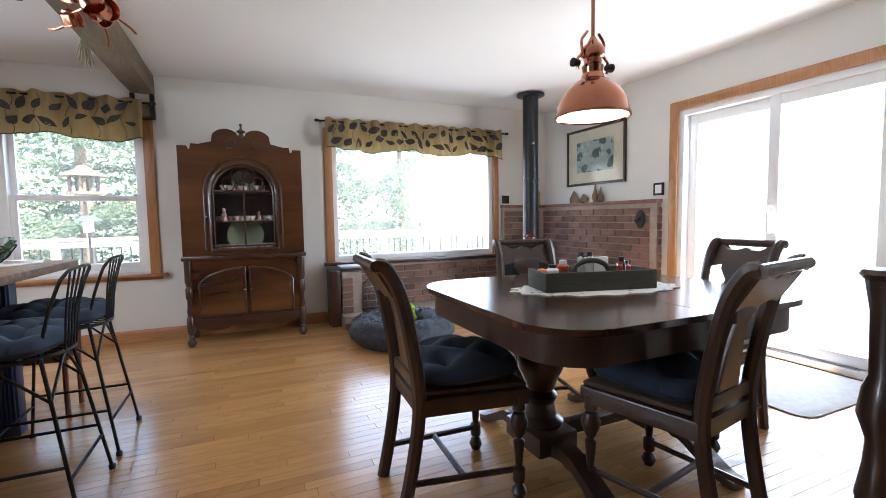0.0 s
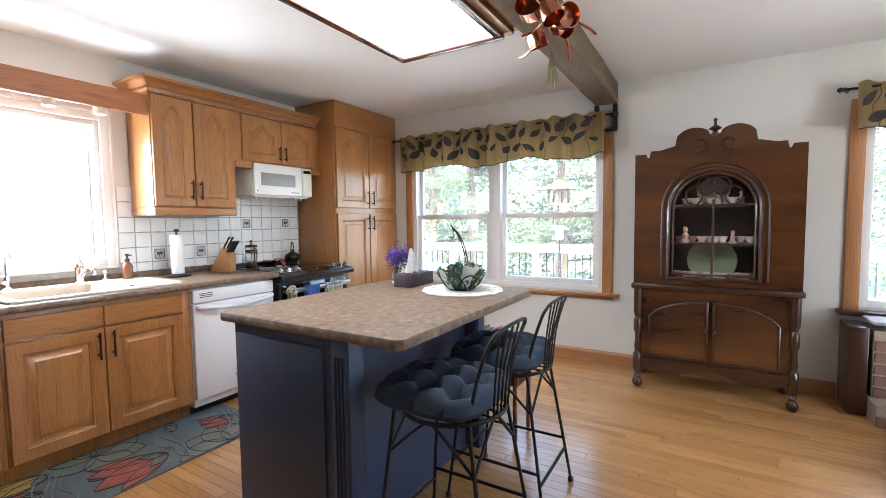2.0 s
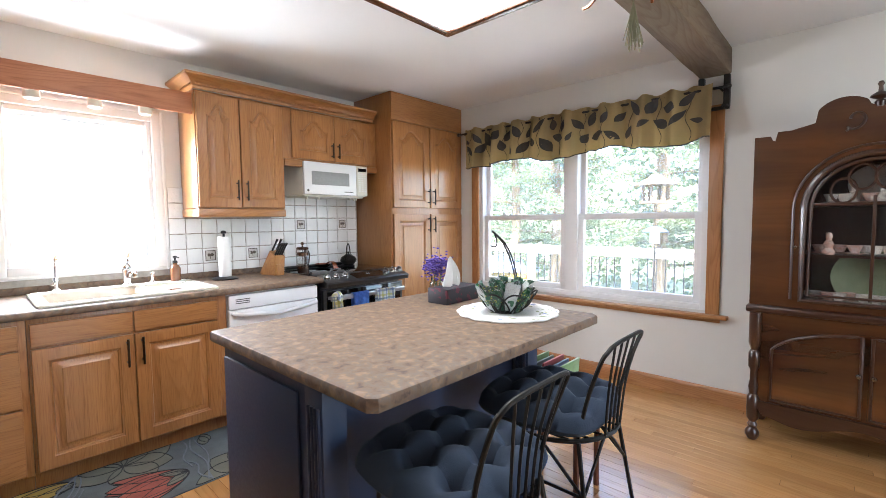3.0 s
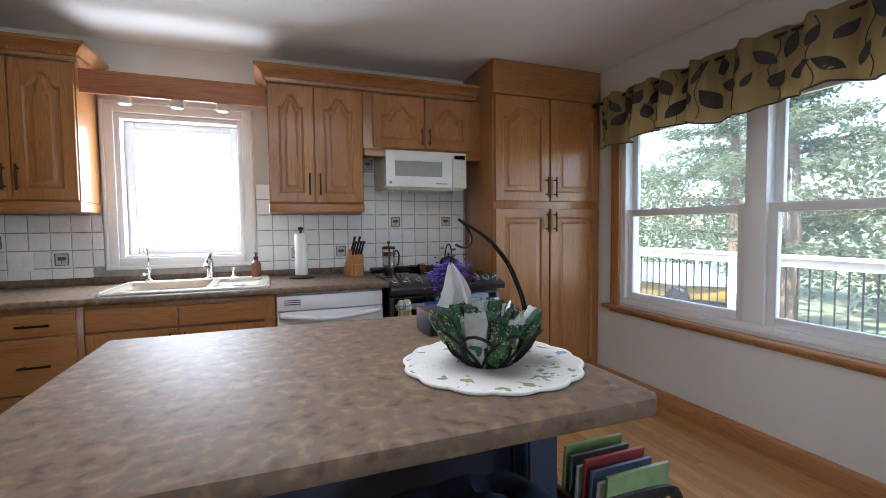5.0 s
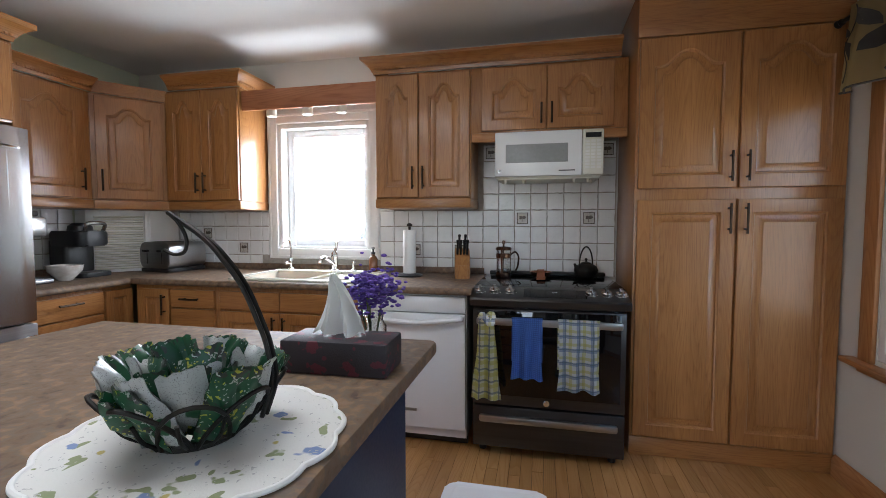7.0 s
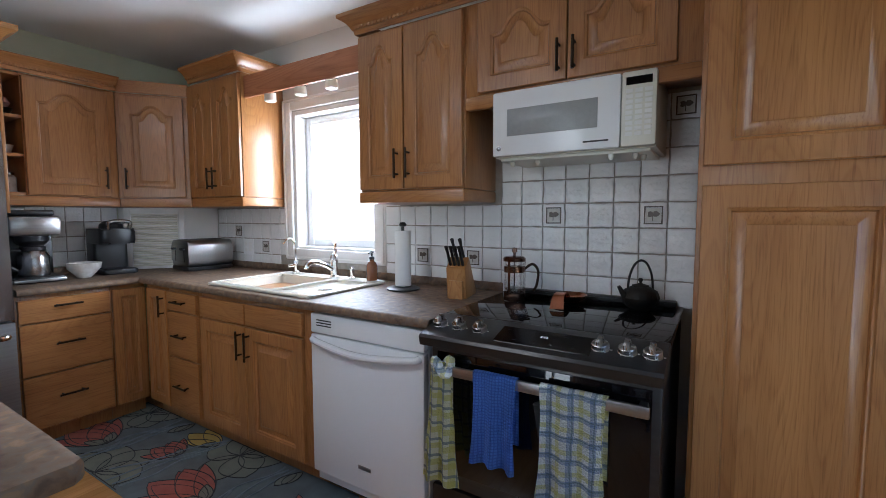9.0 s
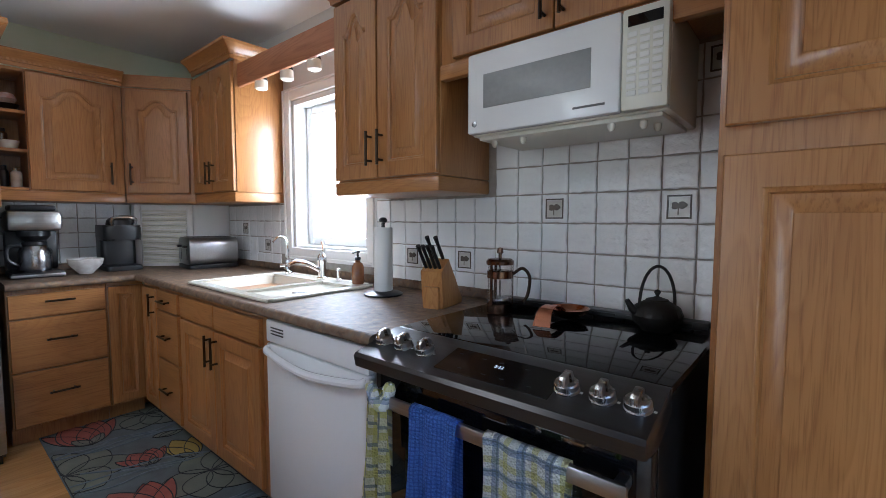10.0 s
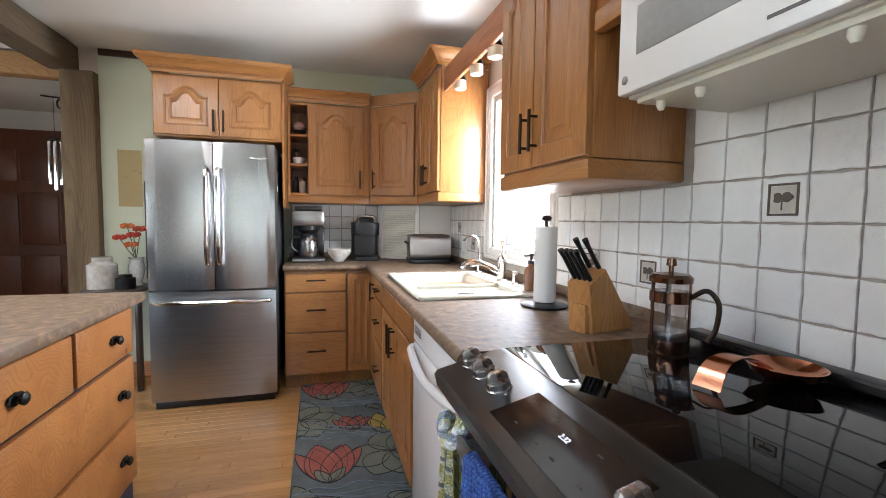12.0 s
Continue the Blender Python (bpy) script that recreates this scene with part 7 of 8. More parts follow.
for s in (-1, 1):
    part("lever", box(bm_new(), s * 0.07 - 0.022, s * 0.07 + 0.022, -0.18, -0.1555, 0.145, 0.16, 0.004), BLACK, to)
    part("track", box(bm_new(), s * 0.07 - 0.003, s * 0.07 + 0.003, -0.1575, -0.1555, 0.06, 0.14), BLACK, to)
# appliance garage with a tambour door across the corner
ag = thing("appliance_garage", pose(0, 0, 0), "white corner appliance garage with roll-up slatted door", "cabinet")
bm = slab(bm_new(), [(WX + 0.012, SY + 0.022), (-3.20, SY + 0.022), (-3.20, 1.40), (-3.50, 1.63), (WX + 0.012, 1.63)], CT, 1.343, "xy")
part("body", bm, WHITE, ag)
ga = math.degrees(math.atan2(1.63 - 1.40, -0.30))
SLATW = mat("cream_slat", (0.74, 0.71, 0.62), (0.70, 0.67, 0.58), 0.45, 0, 6, bump=0.03)
for k in range(22):
    sl = part("slat", box(bm_new(), 0.045, 0.335, -0.009, -0.001, CT + 0.02 + 0.0175 * k, CT + 0.0335 + 0.0175 * k, 0.004, 1), SLATW, ag)
    sl.matrix_basis = pose(-3.20, 1.40, 0, 0, 0, ga)
for a, b in ((0.0, 0.04), (0.34, 0.378)):
    part("stile", box(bm_new(), a, b, -0.014, -0.001, CT, 1.343, 0.002), WHITE, ag).matrix_basis = pose(-3.20, 1.40, 0, 0, 0, ga)
km = thing("pod_coffee_machine", pose(-3.07, 1.50, CT, 0, 0, 180), "black pod coffee machine on the worktop", "coffee maker")
part("base", slab(bm_new(), rounded(-0.10, 0.10, -0.16, 0.13, 0.03), 0.001, 0.03, "xy", 0.004), BLACK, km)
part("column", slab(bm_new(), rounded(-0.10, 0.10, -0.02, 0.13, 0.03), 0.031, 0.24, "xy", 0.006), BLACK, km)
part("head", slab(bm_new(), rounded(-0.105, 0.105, -0.15, 0.13, 0.05), 0.2, 0.30, "xy", 0.02), BLACK, km)
part("lever", tube(bm_new(), curve_pts([(-0.06, -0.13, 0.29), (-0.055, -0.15, 0.345), (0.055, -0.15, 0.345), (0.06, -0.13, 0.29)], 6), 0.012, 8), STEEL, km)
part("top_lid", lathe(bm_new(), [(0.07, 0.30), (0.065, 0.33), (0.04, 0.35), (0, 0.352)], (0, -0.02, 0), 24), BLACK, km)
cm = thing("coffee_machine", pose(-2.635, 1.56, CT, 0, 0, 180), "steel and black drip coffee machine with thermal carafe", "coffee maker")
part("base", box(bm_new(), -0.115, 0.115, -0.16, 0.12, 0.001, 0.035, 0.008), BLACK, cm)
part("base_band", box(bm_new(), -0.117, 0.117, -0.162, -0.10, 0.006, 0.024, 0.003), STEEL_H, cm)
part("column", box(bm_new(), -0.115, 0.115, 0.02, 0.12, 0.036, 0.27, 0.01), BLACK, cm)
part("head", box(bm_new(), -0.118, 0.118, -0.14, 0.12, 0.271, 0.385, 0.02), STEEL_H, cm)
part("hopper", box(bm_new(), -0.10, 0.10, -0.10, 0.10, 0.386, 0.42, 0.012), BLACK, cm)
part("filter_basket", lathe(bm_new(), [(0.055, 0.215), (0.075, 0.24), (0.075, 0.27)], (0, -0.05, 0), 22), BLACK, cm)
part("carafe", lathe(bm_new(), [(0, 0.036), (0.07, 0.037), (0.075, 0.05), (0.075, 0.15), (0.06, 0.18), (0.055, 0.185)], (0, -0.06, 0), 26), STEEL, cm, "steel thermal carafe")
part("carafe_lid", lathe(bm_new(), [(0.057, 0.186), (0.057, 0.205), (0.02, 0.21), (0, 0.21)], (0, -0.06, 0), 22), BLACK, cm)
part("carafe_handle", tube(bm_new(), curve_pts([(-0.06, -0.075, 0.185), (-0.115, -0.09, 0.18), (-0.12, -0.09, 0.11), (-0.075, -0.075, 0.07)], 6), 0.010, 8), BLACK, cm)
solid("white_bowl", lathe(bm_new(), [(0, 0), (0.035, 0.001), (0.04, 0.008), (0.085, 0.06), (0.092, 0.095), (0.088, 0.095), (0.08, 0.06), (0.035, 0.012), (0, 0.01)], n=30), CHINA, "white ceramic bowl on the worktop", "bowl", m=pose(-2.86, 1.66, CT))
for x, z, nm in ((-2.57, 1.424, "shaker"), (-2.565, 1.644, "ramekin"), (-2.57, 1.864, "dish")):
    if nm == "shaker":
        jar("spice_jar", pose(x - 0.02, 1.50, z), 0.027, 0.115, CHINA, STEEL, "white ceramic shaker with steel lid on the shelf")
        jar("spice_jar", pose(x + 0.03, 1.46, z), 0.022, 0.13, BLACK, BLACK, "dark spice jar on the shelf")
    elif nm == "ramekin":
        solid("ramekin", lathe(bm_new(), [(0, 0), (0.035, 0.001), (0.05, 0.05), (0.047, 0.05), (0.032, 0.006), (0, 0.005)], n=28), CHINA, "white fluted ramekin on the open shelf", "dish", m=pose(x, 1.50, z))
        jar("spice_jar", pose(x + 0.02, 1.42, z), 0.026, 0.13, STEEL, BLACK, "steel canister on the shelf")
    else:
        solid("dark_dish", lathe(bm_new(), [(0, 0), (0.035, 0.001), (0.055, 0.04), (0.05, 0.04), (0.03, 0.006), (0, 0.005)], n=24), BRONZE, "small dark dish on the open shelf", "dish", m=pose(x, 1.49, z))
        solid("pink_bag", lathe(bm_new(), [(0, 0.041), (0.03, 0.045), (0.045, 0.07), (0.03, 0.10), (0, 0.11)], (0, 0, 0), 14), PINKCH, "small wrapped bag in the dish", "bag", m=pose(x, 1.49, z))
def outlet(m, label):
    o = thing("wall_outlet", m, label, "outlet")
    part("plate", box(bm_new(), -0.058, 0.058, -0.007, -0.001, -0.058, 0.058, 0.002), VINYL, o)
    for dz in (-0.022, 0.022):
        part("socket", lathe(bm_new(), [(0.016, 0.0), (0.016, 0.002), (0, 0.002)], (-0.027, -0.007, dz), 16, "y"), WHITE, o)
    part("rocker", box(bm_new(), 0.010, 0.044, -0.010, -0.0072, -0.034, 0.034, 0.001), WHITE, o)
    return o
outlet(pose(-3.752, 2.035, 1.055, 0, 0, 90), "white outlet and switch plate on the tiles")

# ---- towels on the oven handle ----
def towel(x, w, drop, back, material, label, seed, twist=0.0):
    bm = bm_new()
    nx, path = 16, []
    for k in range(7):
        path.append((-0.748, 0.76 - back + back * k / 6))
    for k in range(1, 6):
        a = math.pi * k / 6
        path.append((-0.7575 + 0.0115 * math.cos(a), 0.763 + 0.006 * math.sin(a)))
    for k in range(15):
        path.append((-0.769, 0.76 - drop * k / 14))
    rows = []
    for j, (y, z) in enumerate(path):
        t = max(0, (j - 11) / 14)
        r = []
        for i in range(nx + 1):
            u = i / nx * 2 - 1
            ww = w / 2 * (1 - 0.10 * math.sin(math.pi * t) + twist * t)
            r.append(bm.verts.new((x + u * ww + 0.006 * noise.noise(Vector((t * 3, seed, 1))), y - (0.004 + 0.010 * t) * (1 + math.sin(u * 7 + seed)) * (1 if j > 11 else 0.2), z + 0.010 * t * noise.noise(Vector((u * 2, seed, 5))))))
        rows.append(r)
    for a, b in zip(rows, rows[1:]):
        for i in range(nx):
            bm.faces.new([a[i], a[i + 1], b[i + 1], b[i]])
    bmesh.ops.solidify(bm, geom=bm.faces[:], thickness=-0.005)
    return solid("dish_towel", bm, material, label, "towel", "towels on the oven handle", m=W)
towel(4.41, 0.155, 0.30, 0.22, DEN, "blue knitted dish towel on the oven handle", 2)
towel(4.66, 0.20, 0.345, 0.25, PLAID, "blue and yellow plaid dish towel on the oven handle", 3)
towel(4.205, 0.075, 0.42, 0.20, PLAID2, "yellow plaid towel knotted on the oven handle", 5, 1.0)
solid("towel_knot", tube(bm_new(), [(4.205 + 0.030 * math.cos(t), -0.7575 + 0.022 * math.sin(t), 0.755 + 0.022 * math.sin(2 * t)) for t in [2 * math.pi * i / 20 for i in range(20)]], 0.017, 8, True), PLAID, "knotted top of the plaid towel", "towel", m=W)

# ---- rug with water-lily print: each flower and leaf is an inlay ----
rug = thing("lily_rug", pose(-2.865, 2.62, 0), "slate blue kitchen rug with red water lilies", "rug")
part("ground", slab(bm_new(), rounded(-0.285, 0.285, -0.90, 1.05, 0.01), 0.0008, 0.007, "xy", 0.001), mat("rug_ground", (0.115, 0.14, 0.15), (0.075, 0.092, 0.10), 0.95, 0, 9, bump=0.4, fine=300), rug)
REDP = mat("rug_red", (0.33, 0.095, 0.065), (0.25, 0.062, 0.045), 0.95, 0, 14, bump=0.4, fine=300)
GOLDP = mat("rug_gold", (0.36, 0.26, 0.06), (0.33, 0.22, 0.045), 0.95, 0, 14, bump=0.4, fine=300)
PADP = mat("rug_pad", (0.165, 0.17, 0.135), (0.115, 0.125, 0.105), 0.95, 0, 8, bump=0.4, fine=300)
LINE = mat("rug_line", (0.02, 0.025, 0.03), None, 0.95, 0, 10, bump=0.3)
def petal(cx, cy, a, L, w, zz, material, parent):
    o = []
    for s in range(13):
        u = s / 12
        o.append((u * L, w * math.sin(math.pi * u ** 0.85) ** 0.75))
    o += [(x, -y) for x, y in o[-2:0:-1]]
    pts = [(cx + x * math.cos(a) - y * math.sin(a), cy + x * math.sin(a) + y * math.cos(a)) for x, y in o]
    pts = [(max(-0.28, min(0.28, x)), max(-0.895, min(1.045, y))) for x, y in pts]
    bm = bm_new()
    vs = [bm.verts.new((x, y, zz)) for x, y in pts]
    c = bm.verts.new((sum(p[0] for p in pts) / len(pts), sum(p[1] for p in pts) / len(pts), zz + 0.0004))
    for i in range(len(vs)):
        try:
            bm.faces.new([vs[i], vs[(i + 1) % len(vs)], c])
        except ValueError:
            pass
    p = part("petal", bm, material, parent)
    q = [v for i, v in enumerate(pts) if i == 0 or (Vector(v) - Vector(pts[i - 1])).length > 0.001]
    part("outline", tube(bm_new(), [(x, y, zz + 0.0002) for x, y in q], 0.0028, 4, True), LINE, p)
REDD = mat("rug_dark_red", (0.22, 0.05, 0.045), (0.17, 0.04, 0.035), 0.95, 0, 14, bump=0.4, fine=300)
STRAND = mat("rug_water", (0.17, 0.20, 0.23), (0.11, 0.14, 0.17), 0.95, 0, 20, bump=0.4, fine=300)


def lily(cx, cy, h, w):
    """A cupped flower of height h and half-width w that opens towards -y, two sepals at its foot."""
    def deg(k, q):
        return math.degrees(math.atan2(k * w, q * h))
    rows = [(-10, 0.92 * h, 0.34 * w, REDD), (12, 0.88 * h, 0.34 * w, REDD)]
    rows += [(s * deg(0.86, 0.72), math.hypot(0.95 * w, 0.78 * h), 0.26 * w, REDP) for s in (-1, 1)]
    rows += [(-deg(0.44, 0.8), 0.92 * h, 0.44 * w, REDP), (deg(0.30, 0.8), 0.98 * h, 0.50 * w, REDP)]
    rows += [(-32, 0.36 * h, 0.17 * w, PADP), (30, 0.36 * h, 0.17 * w, PADP)]
    for k, (a, L, wd, c) in enumerate(rows):
        petal(cx, cy, radians(a - 90), L, wd, 0.0082 + 0.0004 * k, c, rug)


def bud(cx, cy, h, w):
    for k, (a, L, wd) in enumerate(((-16, 0.9 * h, 0.5 * w), (20, 0.86 * h, 0.45 * w), (4, h, 0.72 * w))):
        petal(cx, cy, radians(a - 90), L, wd, 0.0082 + 0.0004 * k, GOLDP, rug)
    petal(cx, cy, radians(-60), 0.35 * h, 0.3 * w, 0.0096, PADP, rug)


def lily_pad(cx, cy, turn, size, lobes):
    for k in range(lobes):
        petal(cx, cy, radians(turn + 52 * k), size * (1.0 - 0.14 * (k % 2)), size * 0.40, 0.0074 + 0.0001 * k, PADP, rug)


def ripple(cx, cy, half, rise, seed, thick):
    pts = [(cx + half * u, cy + rise * u + 0.016 * math.sin(4.5 * u + seed), 0.0092) for u in [j / 10 - 1 for j in range(21)]]
    pts = [p for p in pts if -0.278 < p[0] < 0.278 and -0.885 < p[1] < 1.04]
    if len(pts) > 3:
        part("water_line", tube(bm_new(), pts, thick, 4), STRAND, rug)


REPEAT = 0.97
for k in range(-1, 3):
    y0 = -0.90 + REPEAT * k
    for cx, dy, turn, size, lobes in ((-0.205, 0.198, 10, 0.27, 6), (0.270, 0.69, 62, 0.29, 5)):
        if -0.86 < y0 + dy < 1.02:
            lily_pad(cx, y0 + dy, turn, size, lobes)
    for n, (cx, dy, half, rise) in enumerate(((0.05, 0.50, 0.30, -0.03), (0.02, 0.53, 0.32, -0.05), (-0.12, 0.47, 0.2, -0.04), (0.16, 0.46, 0.16, 0.01), (0.02, 0.885, 0.32, -0.10), (0.06, 0.915, 0.30, -0.07), (-0.04, 0.86, 0.26, -0.12), (0.10, 0.955, 0.2, -0.02))):
        ripple(cx, y0 + dy, half, rise, n + k, (0.0055, 0.004, 0.0045)[n % 3])
    for cx, dy, turn in ((-0.19, 0.578, 8), (-0.215, 0.60, 4)):
        if -0.84 < y0 + dy < 1.0:
            petal(cx + 0.06, y0 + dy, radians(180 - turn), 0.12, 0.03, 0.0094, PADP, rug)
    if -0.55 < y0 + 0.418 < 1.04:
        lily(0.11, y0 + 0.418, 0.38, 0.18)
    if -0.60 < y0 + 0.893 < 1.04:
        lily(-0.03, y0 + 0.893, 0.205, 0.12)
    if -0.60 < y0 + 0.97 < 1.04:
        bud(-0.205, y0 + 0.97, 0.27, 0.085)

# ---- bins and books at the island's end ----
bn = thing("white_bin", pose(-1.975, 4.345, 0, 0, 0, 90), "white plastic bin with a pale lid beside the island", "bin")
bm = bm_new()
t = [bm.verts.new((x, y, 0.40)) for x, y in rounded(-0.15, 0.15, -0.11, 0.11, 0.03)]
b = [bm.verts.new((x, y, 0.002)) for x, y in rounded(-0.125, 0.125, -0.09, 0.09, 0.03)]
for i in range(len(t)):
    bm.faces.new([b[i], b[(i + 1) % len(t)], t[(i + 1) % len(t)], t[i]])
bm.faces.new(b)
part("body", bm, VINYL, bn)
part("lid", slab(bm_new(), rounded(-0.158, 0.158, -0.118, 0.118, 0.035), 0.401, 0.425, "xy", 0.008), VINYL, bn)
part("lid_panel", slab(bm_new(), rounded(-0.13, 0.13, -0.09, 0.09, 0.03), 0.4255, 0.430, "xy", 0.002), VINYL, bn)
jar("black_flask", pose(-1.76, 4.24, 0.001), 0.055, 0.56, BLACK, BLACK, "tall black flask standing beside the island", "flask")
rk = thing("magazine_rack", pose(-1.28, 4.30, 0), "low wooden magazine rack at the island's end", "rack")
for y in (-0.10, 0.12):
    part("rail", box(bm_new(), -0.17, 0.17, y - 0.008, y + 0.008, 0.33, 0.50, 0.004), DOORWOOD, rk)
for x in (-0.15, 0.15):
    for y in (-0.10, 0.12):
        part("leg", tube(bm_new(), [(x, y, 0.002), (x, y, 0.52)], 0.014, 8), DOORWOOD, rk)
part("bottom", box(bm_new(), -0.16, 0.16, -0.09, 0.11, 0.32, 0.33), DOORWOOD, rk)
inks = [(0.20, 0.32, 0.12), (0.10, 0.12, 0.10), (0.62, 0.62, 0.60), (0.35, 0.06, 0.06), (0.12, 0.18, 0.32), (0.66, 0.64, 0.55), (0.25, 0.38, 0.18)]
for k, c in enumerate(inks):
    solid("magazine", box(bm_new(), -0.10, 0.10, -0.005, 0.005, 0, 0.29 - 0.016 * (k % 3), 0.001), mat("magazine_cover_" + "abcdefg"[k], c, tuple(v * 0.7 for v in c), 0.35, 0, 18, bump=0.0), "upright magazine with coloured cover in the rack", "magazine", "magazines in the rack", m=pose(-1.415 + 0.028 * k, 4.312, 0.332, 0, 5, 0) @ pose(0, 0, 0, 0, 0, 90))

# ---- beam end bracket, copper pots, herbs ----
br = thing("beam_bracket", pose(-0.965, NY - 0.002, 0), "black iron bracket under the ceiling beam", "bracket")
for x in (-0.075, 0.075):
    part("strap", box(bm_new(), x - 0.018, x + 0.018, -0.045, -0.001, 2.05, 2.255, 0.003), IRON, br)
part("tie", box(bm_new(), -0.093, 0.093, -0.05, -0.012, 2.03, 2.049, 0.003), IRON, br)
part("curl", tube(bm_new(), curve_pts([(0.075, -0.03, 2.06), (0.09, -0.07, 2.03), (0.06, -0.09, 2.05)], 5), 0.010, 8), IRON, br)
rnd = random.Random(21)
for k, (x, y, r) in enumerate(((-0.87, 3.80, 0.065), (-0.78, 3.86, 0.05), (-0.83, 3.94, 0.05), (-0.91, 3.90, 0.045), (-0.80, 3.72, 0.045))):
    p = thing("copper_pot", pose(x, y, 2.185 - 0.02 * (k % 2), 70 + 30 * k, 25 * (k % 3), 50 * k), "small polished copper pot hanging from the beam", "pot", "copper pots")
    part("bowl", lathe(bm_new(), [(0, 0), (r * 0.7, 0.002), (r, 0.03), (r * 1.02, 0.075), (r * 1.06, 0.08), (r * 1.0, 0.08), (r * 0.95, 0.03), (0, 0.006)], n=24), COPPER, p)
    part("handle", tube(bm_new(), curve_pts([(r, 0, 0.07), (r + 0.06, 0, 0.085), (r + 0.10, 0, 0.08)], 5), 0.006, 6), COPPER, p)
    solid("pot_hook", tube(bm_new(), [(x, y, 2.16), (min(x, -0.895), y, 2.275)], 0.004, 6), COPPER, "copper wire hook holding a pot on the beam", "hook", "pot hooks")
hb = thing("dried_herbs", pose(-0.99, 4.42, 2.258), "bundle of dried herbs hanging from the beam", "herbs")
for k in range(24):
    a, r = rnd.uniform(0, 6.28), rnd.uniform(0.01, 0.05)
    pts = [(0, 0, 0), (r * 0.4 * math.cos(a), r * 0.4 * math.sin(a), -0.08), (r * math.cos(a), r * math.sin(a), -rnd.uniform(0.15, 0.22))]
    part("sprig", tube(bm_new(), pts, 0.0022, 4), mat("dry_stalk", (0.20, 0.19, 0.11), None, 0.9) if k == 0 else bpy.data.materials["dry_stalk"], hb)

# ---- by the fridge and in the hall ----
solid("wall_poster", box(bm_new(), -1.43, -1.275, SY + 0.001, SY + 0.006, 1.30, 1.72), blotch("parchment_poster", (0.46, 0.36, 0.18), [((0.16, 0.11, 0.05), 26, 0.14)]), "small parchment-coloured poster on the green wall", "poster")
solid("dark_apron", box(bm_new(), -1.56, -1.45, SY + 0.004, SY + 0.05, 0.75, 1.50, 0.018), BLACK, "black apron hanging beside the fridge", "apron")
sd = thing("side_table", pose(-1.33, 1.50, 0), "small dark side table beside the fridge", "table")
part("top", box(bm_new(), -0.20, 0.16, -0.17, 0.17, 0.70, 0.725, 0.005), WALNUT, sd)
for x in (-0.17, 0.13):
    for y in (-0.14, 0.14):
        part("leg", box(bm_new(), x - 0.018, x + 0.018, y - 0.018, y + 0.018, 0.001, 0.70, 0.003), WALNUT, sd)
jar("white_canister", pose(-1.26, 1.56, 0.7255), 0.09, 0.22, CHINA, CHINA, "white round canister on the side table", "canister")
jar("dark_canister", pose(-1.42, 1.62, 0.7255), 0.06, 0.10, IRON, IRON, "dark tin on the side table", "canister")
vf = thing("flower_vase", pose(-1.43, 1.45, 0.7255), "white vase of orange-red flowers", "vase")
part("vase", lathe(bm_new(), [(0, 0), (0.04, 0.001), (0.035, 0.03), (0.055, 0.12), (0.04, 0.19), (0.05, 0.205), (0.045, 0.205), (0.03, 0.19), (0, 0.18)], n=22), CHINA, vf)
REDF = mat("red_petal", (0.62, 0.085, 0.04), (0.5, 0.05, 0.03), 0.7, 0, 25, bump=0.1)
for k, (x, y, z) in enumerate(((0.08, 0.05, 0.34), (0.0, 0.08, 0.29), (-0.05, 0.06, 0.40), (0.05, 0.0, 0.42), (-0.03, 0.12, 0.36))):
    part("stem", tube(bm_new(), [(0, 0, 0.19), (x * 0.5, y * 0.5, z * 0.75), (x, y, z)], 0.003, 5), GREEN, vf)
    bm = bm_new()
    for q in range(14):
        a = q * 2.4
        d = Vector((math.cos(a), math.sin(a), 0.3 + 0.05 * q)).normalized()
        bmesh.ops.create_icosphere(bm, subdivisions=1, radius=0.024, matrix=Matrix.Translation(Vector((x, y, z)) + d * 0.026) @ Matrix.Rotation(a, 4, "Z") @ Matrix.Diagonal((1.1, 0.5, 0.7, 1)))
    part("blossom", bm, REDF if k % 2 == 0 else ORANGE, vf, "orange-red flower head")
wc = thing("wind_chime", pose(-0.80, 1.10, 0), "silver wind chime on a scrolled iron hook", "wind chime")
part("hook", tube(bm_new(), curve_pts([(-0.17, 0.08, 2.06), (-0.10, 0.04, 2.02), (-0.03, 0.0, 2.04), (-0.03, 0.0, 2.09), (-0.08, 0.02, 2.10), (0.05, -0.03, 2.12), (0.10, -0.05, 2.128)], 6), 0.007, 8), IRON, wc)
part("cord", tube(bm_new(), [(0, 0, 2.10), (0, 0, 1.80)], 0.002, 5), IRON, wc)
part("disc", lathe(bm_new(), [(0, 1.795), (0.045, 1.797), (0.045, 1.805), (0, 1.807)], n=20), IRON, wc)
for k in range(6):
    a = k * 1.047
    part("tube", tube(bm_new(), [(0.038 * math.cos(a), 0.038 * math.sin(a), 1.78), (0.038 * math.cos(a), 0.038 * math.sin(a), 1.50 - 0.04 * (k % 3))], 0.009, 8), CHROME, wc)


